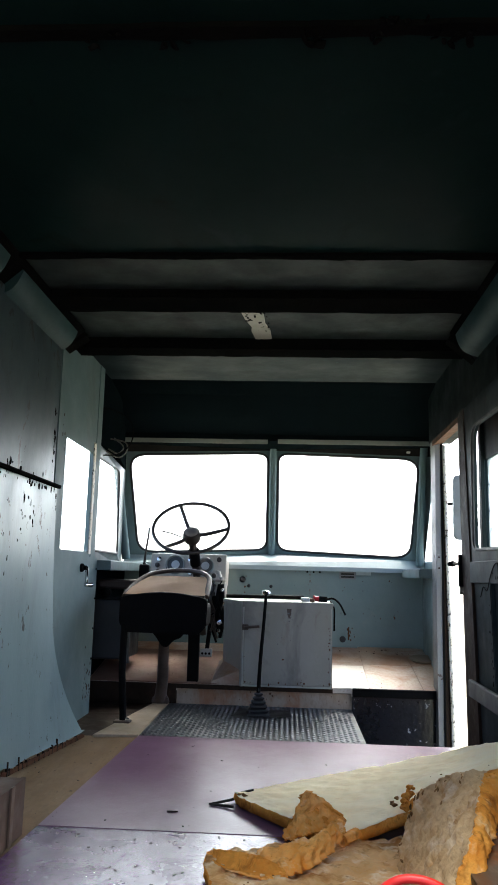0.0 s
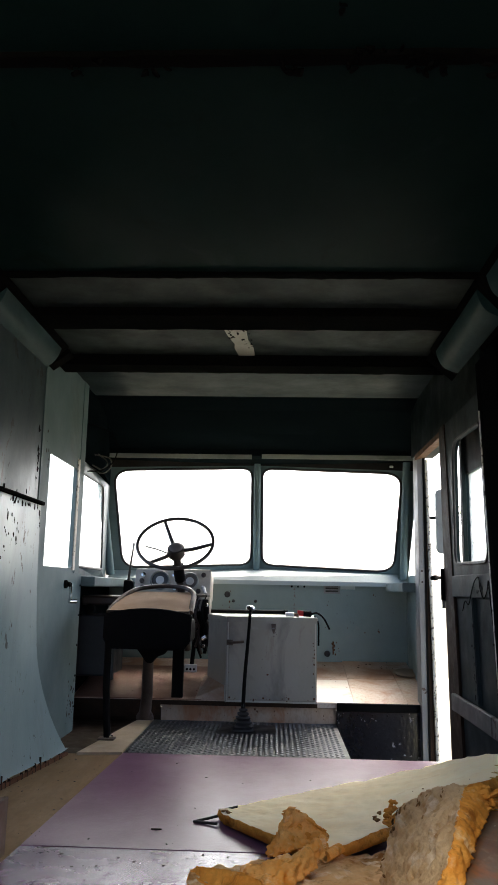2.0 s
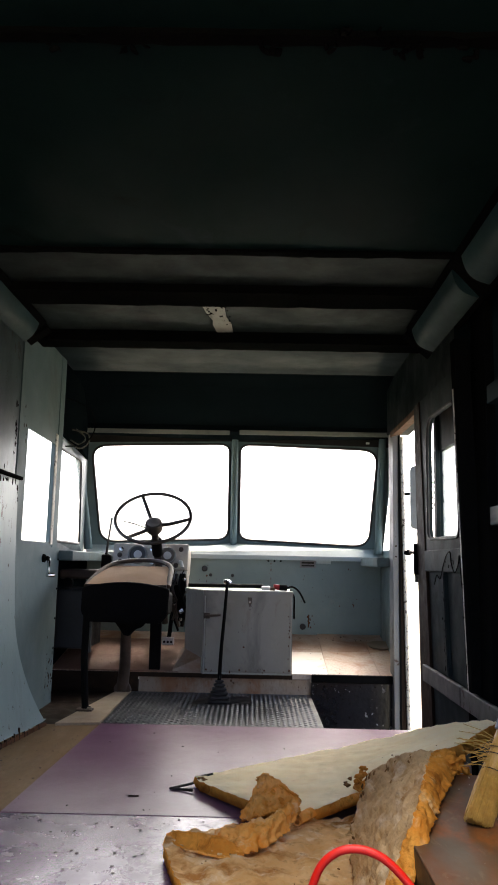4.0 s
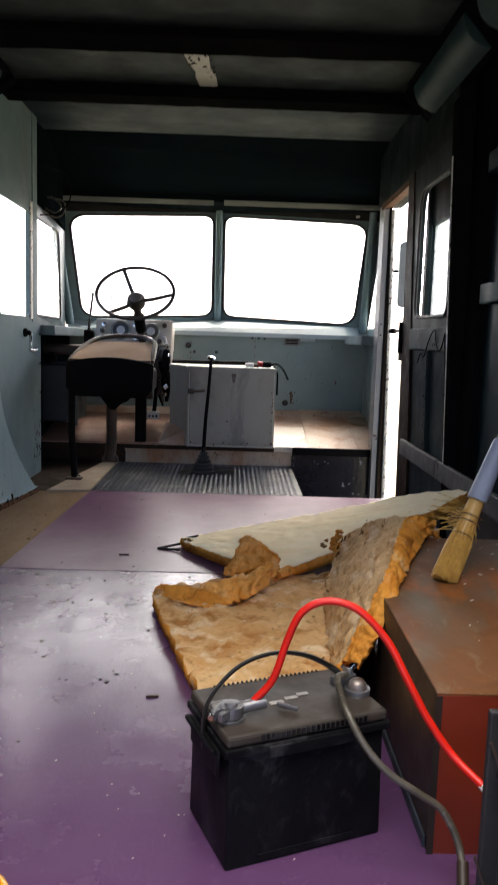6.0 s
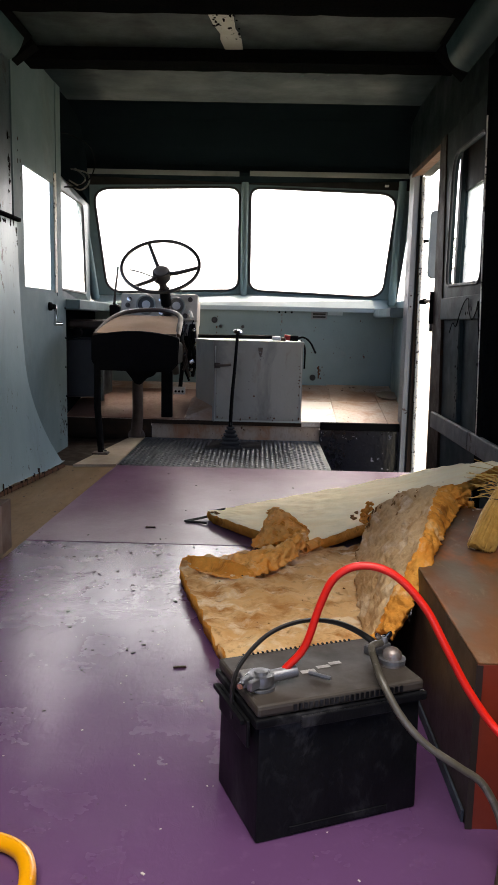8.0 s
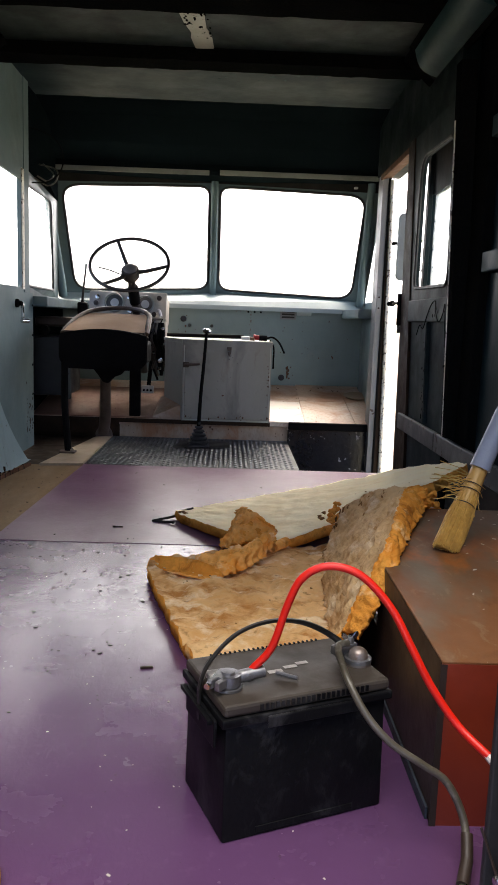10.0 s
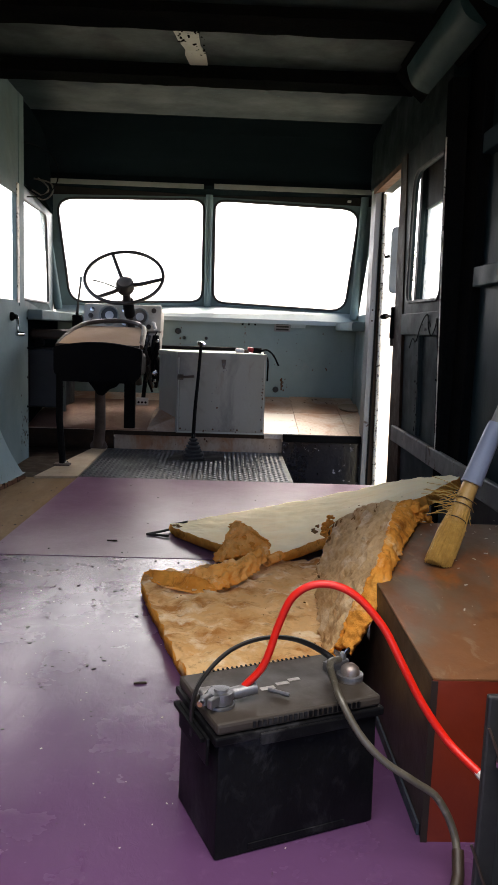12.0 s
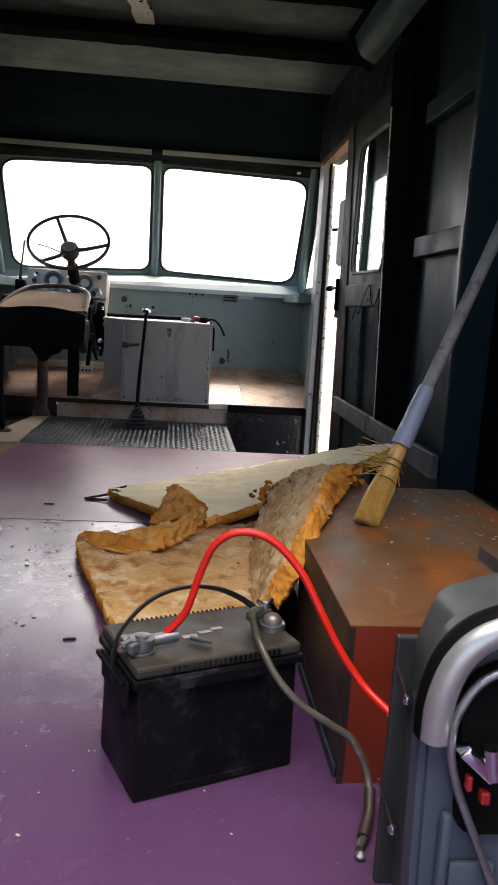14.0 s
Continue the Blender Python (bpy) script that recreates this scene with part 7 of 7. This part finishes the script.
# ---- loose dirt ----
rng = random.Random(21)
bm = bmesh.new()
for i in range(240):
    if i < 95:
        x, y = rng.uniform(-0.55, 0.05), rng.uniform(1.5, 2.7)
    elif i < 140:
        x, y = rng.uniform(-0.72, 0.8), 2.60 + rng.uniform(-0.06, 0.05)
    elif i < 205:
        x, y = rng.uniform(-1.0, -0.72), rng.uniform(2.4, 3.9)
    else:
        x, y = rng.uniform(-0.6, 0.7), rng.uniform(2.65, 3.9)
    if x > -0.2 and y > 1.5 and y < 2.5 and x > -0.15:
        x -= 0.35
    r = rng.choice((0.0010, 0.0014, 0.0018, 0.0022, 0.003, 0.0045))
    z = -0.006 if x < -0.75 else 0.0
    add_box(bm, (-r, -r * 0.55, 0), (r, r * 0.55, r * 0.4), Matrix.Translation((x, y, z)) @ Matrix.Rotation(rng.random() * 3.1, 4, 'Z'))
single("floor_debris", bm, "grime", "dark crumbs and splinters scattered over the floor", "debris", kind="stuff")
bm = bmesh.new()
for i in range(26):
    x, y = rng.uniform(-0.5, 0.3), rng.uniform(0.9, 1.6)
    r = rng.choice((0.0015, 0.002, 0.003))
    add_box(bm, (-r, -r * 0.6, 0), (r, r * 0.6, r * 0.3), Matrix.Translation((x, y, 0)) @ Matrix.Rotation(rng.random() * 3.1, 4, 'Z'))
for i in range(60):
    x, y = rng.uniform(-0.6, 0.0), rng.uniform(1.2, 2.6)
    r = rng.choice((0.001, 0.0013, 0.0018))
    add_box(bm, (-r, -r * 0.6, 0), (r, r * 0.6, r * 0.3), Matrix.Translation((x, y, 0)) @ Matrix.Rotation(rng.random() * 3.1, 4, 'Z'))
for i in range(70):
    x, y = rng.uniform(0.45, 0.86), rng.uniform(1.3, 2.22)
    r = rng.choice((0.0015, 0.002, 0.003, 0.0045))
    add_box(bm, (-r, -r * 0.3, 0), (r, r * 0.3, r * 0.3), Matrix.Translation((x, y, 0.2602)) @ Matrix.Rotation(rng.random() * 3.1, 4, 'Z'))
single("pale_flecks", bm, "fleck", "pale flecks scattered over the box lid and floor", "debris", kind="stuff")
for x, y, a, l in ((-0.135, 1.72, 0.15, 0.014), (-0.36, 2.83, 0.0, 0.018)):
    single("wood_splinter", box((-l, -0.004, 0), (l, 0.004, 0.004), Matrix.Translation((x, y, 0)) @ Matrix.Rotation(a, 4, 'Z'), 0.002), "dark_rust", "dark splinter lying on the purple floor", "splinter", "splinters")
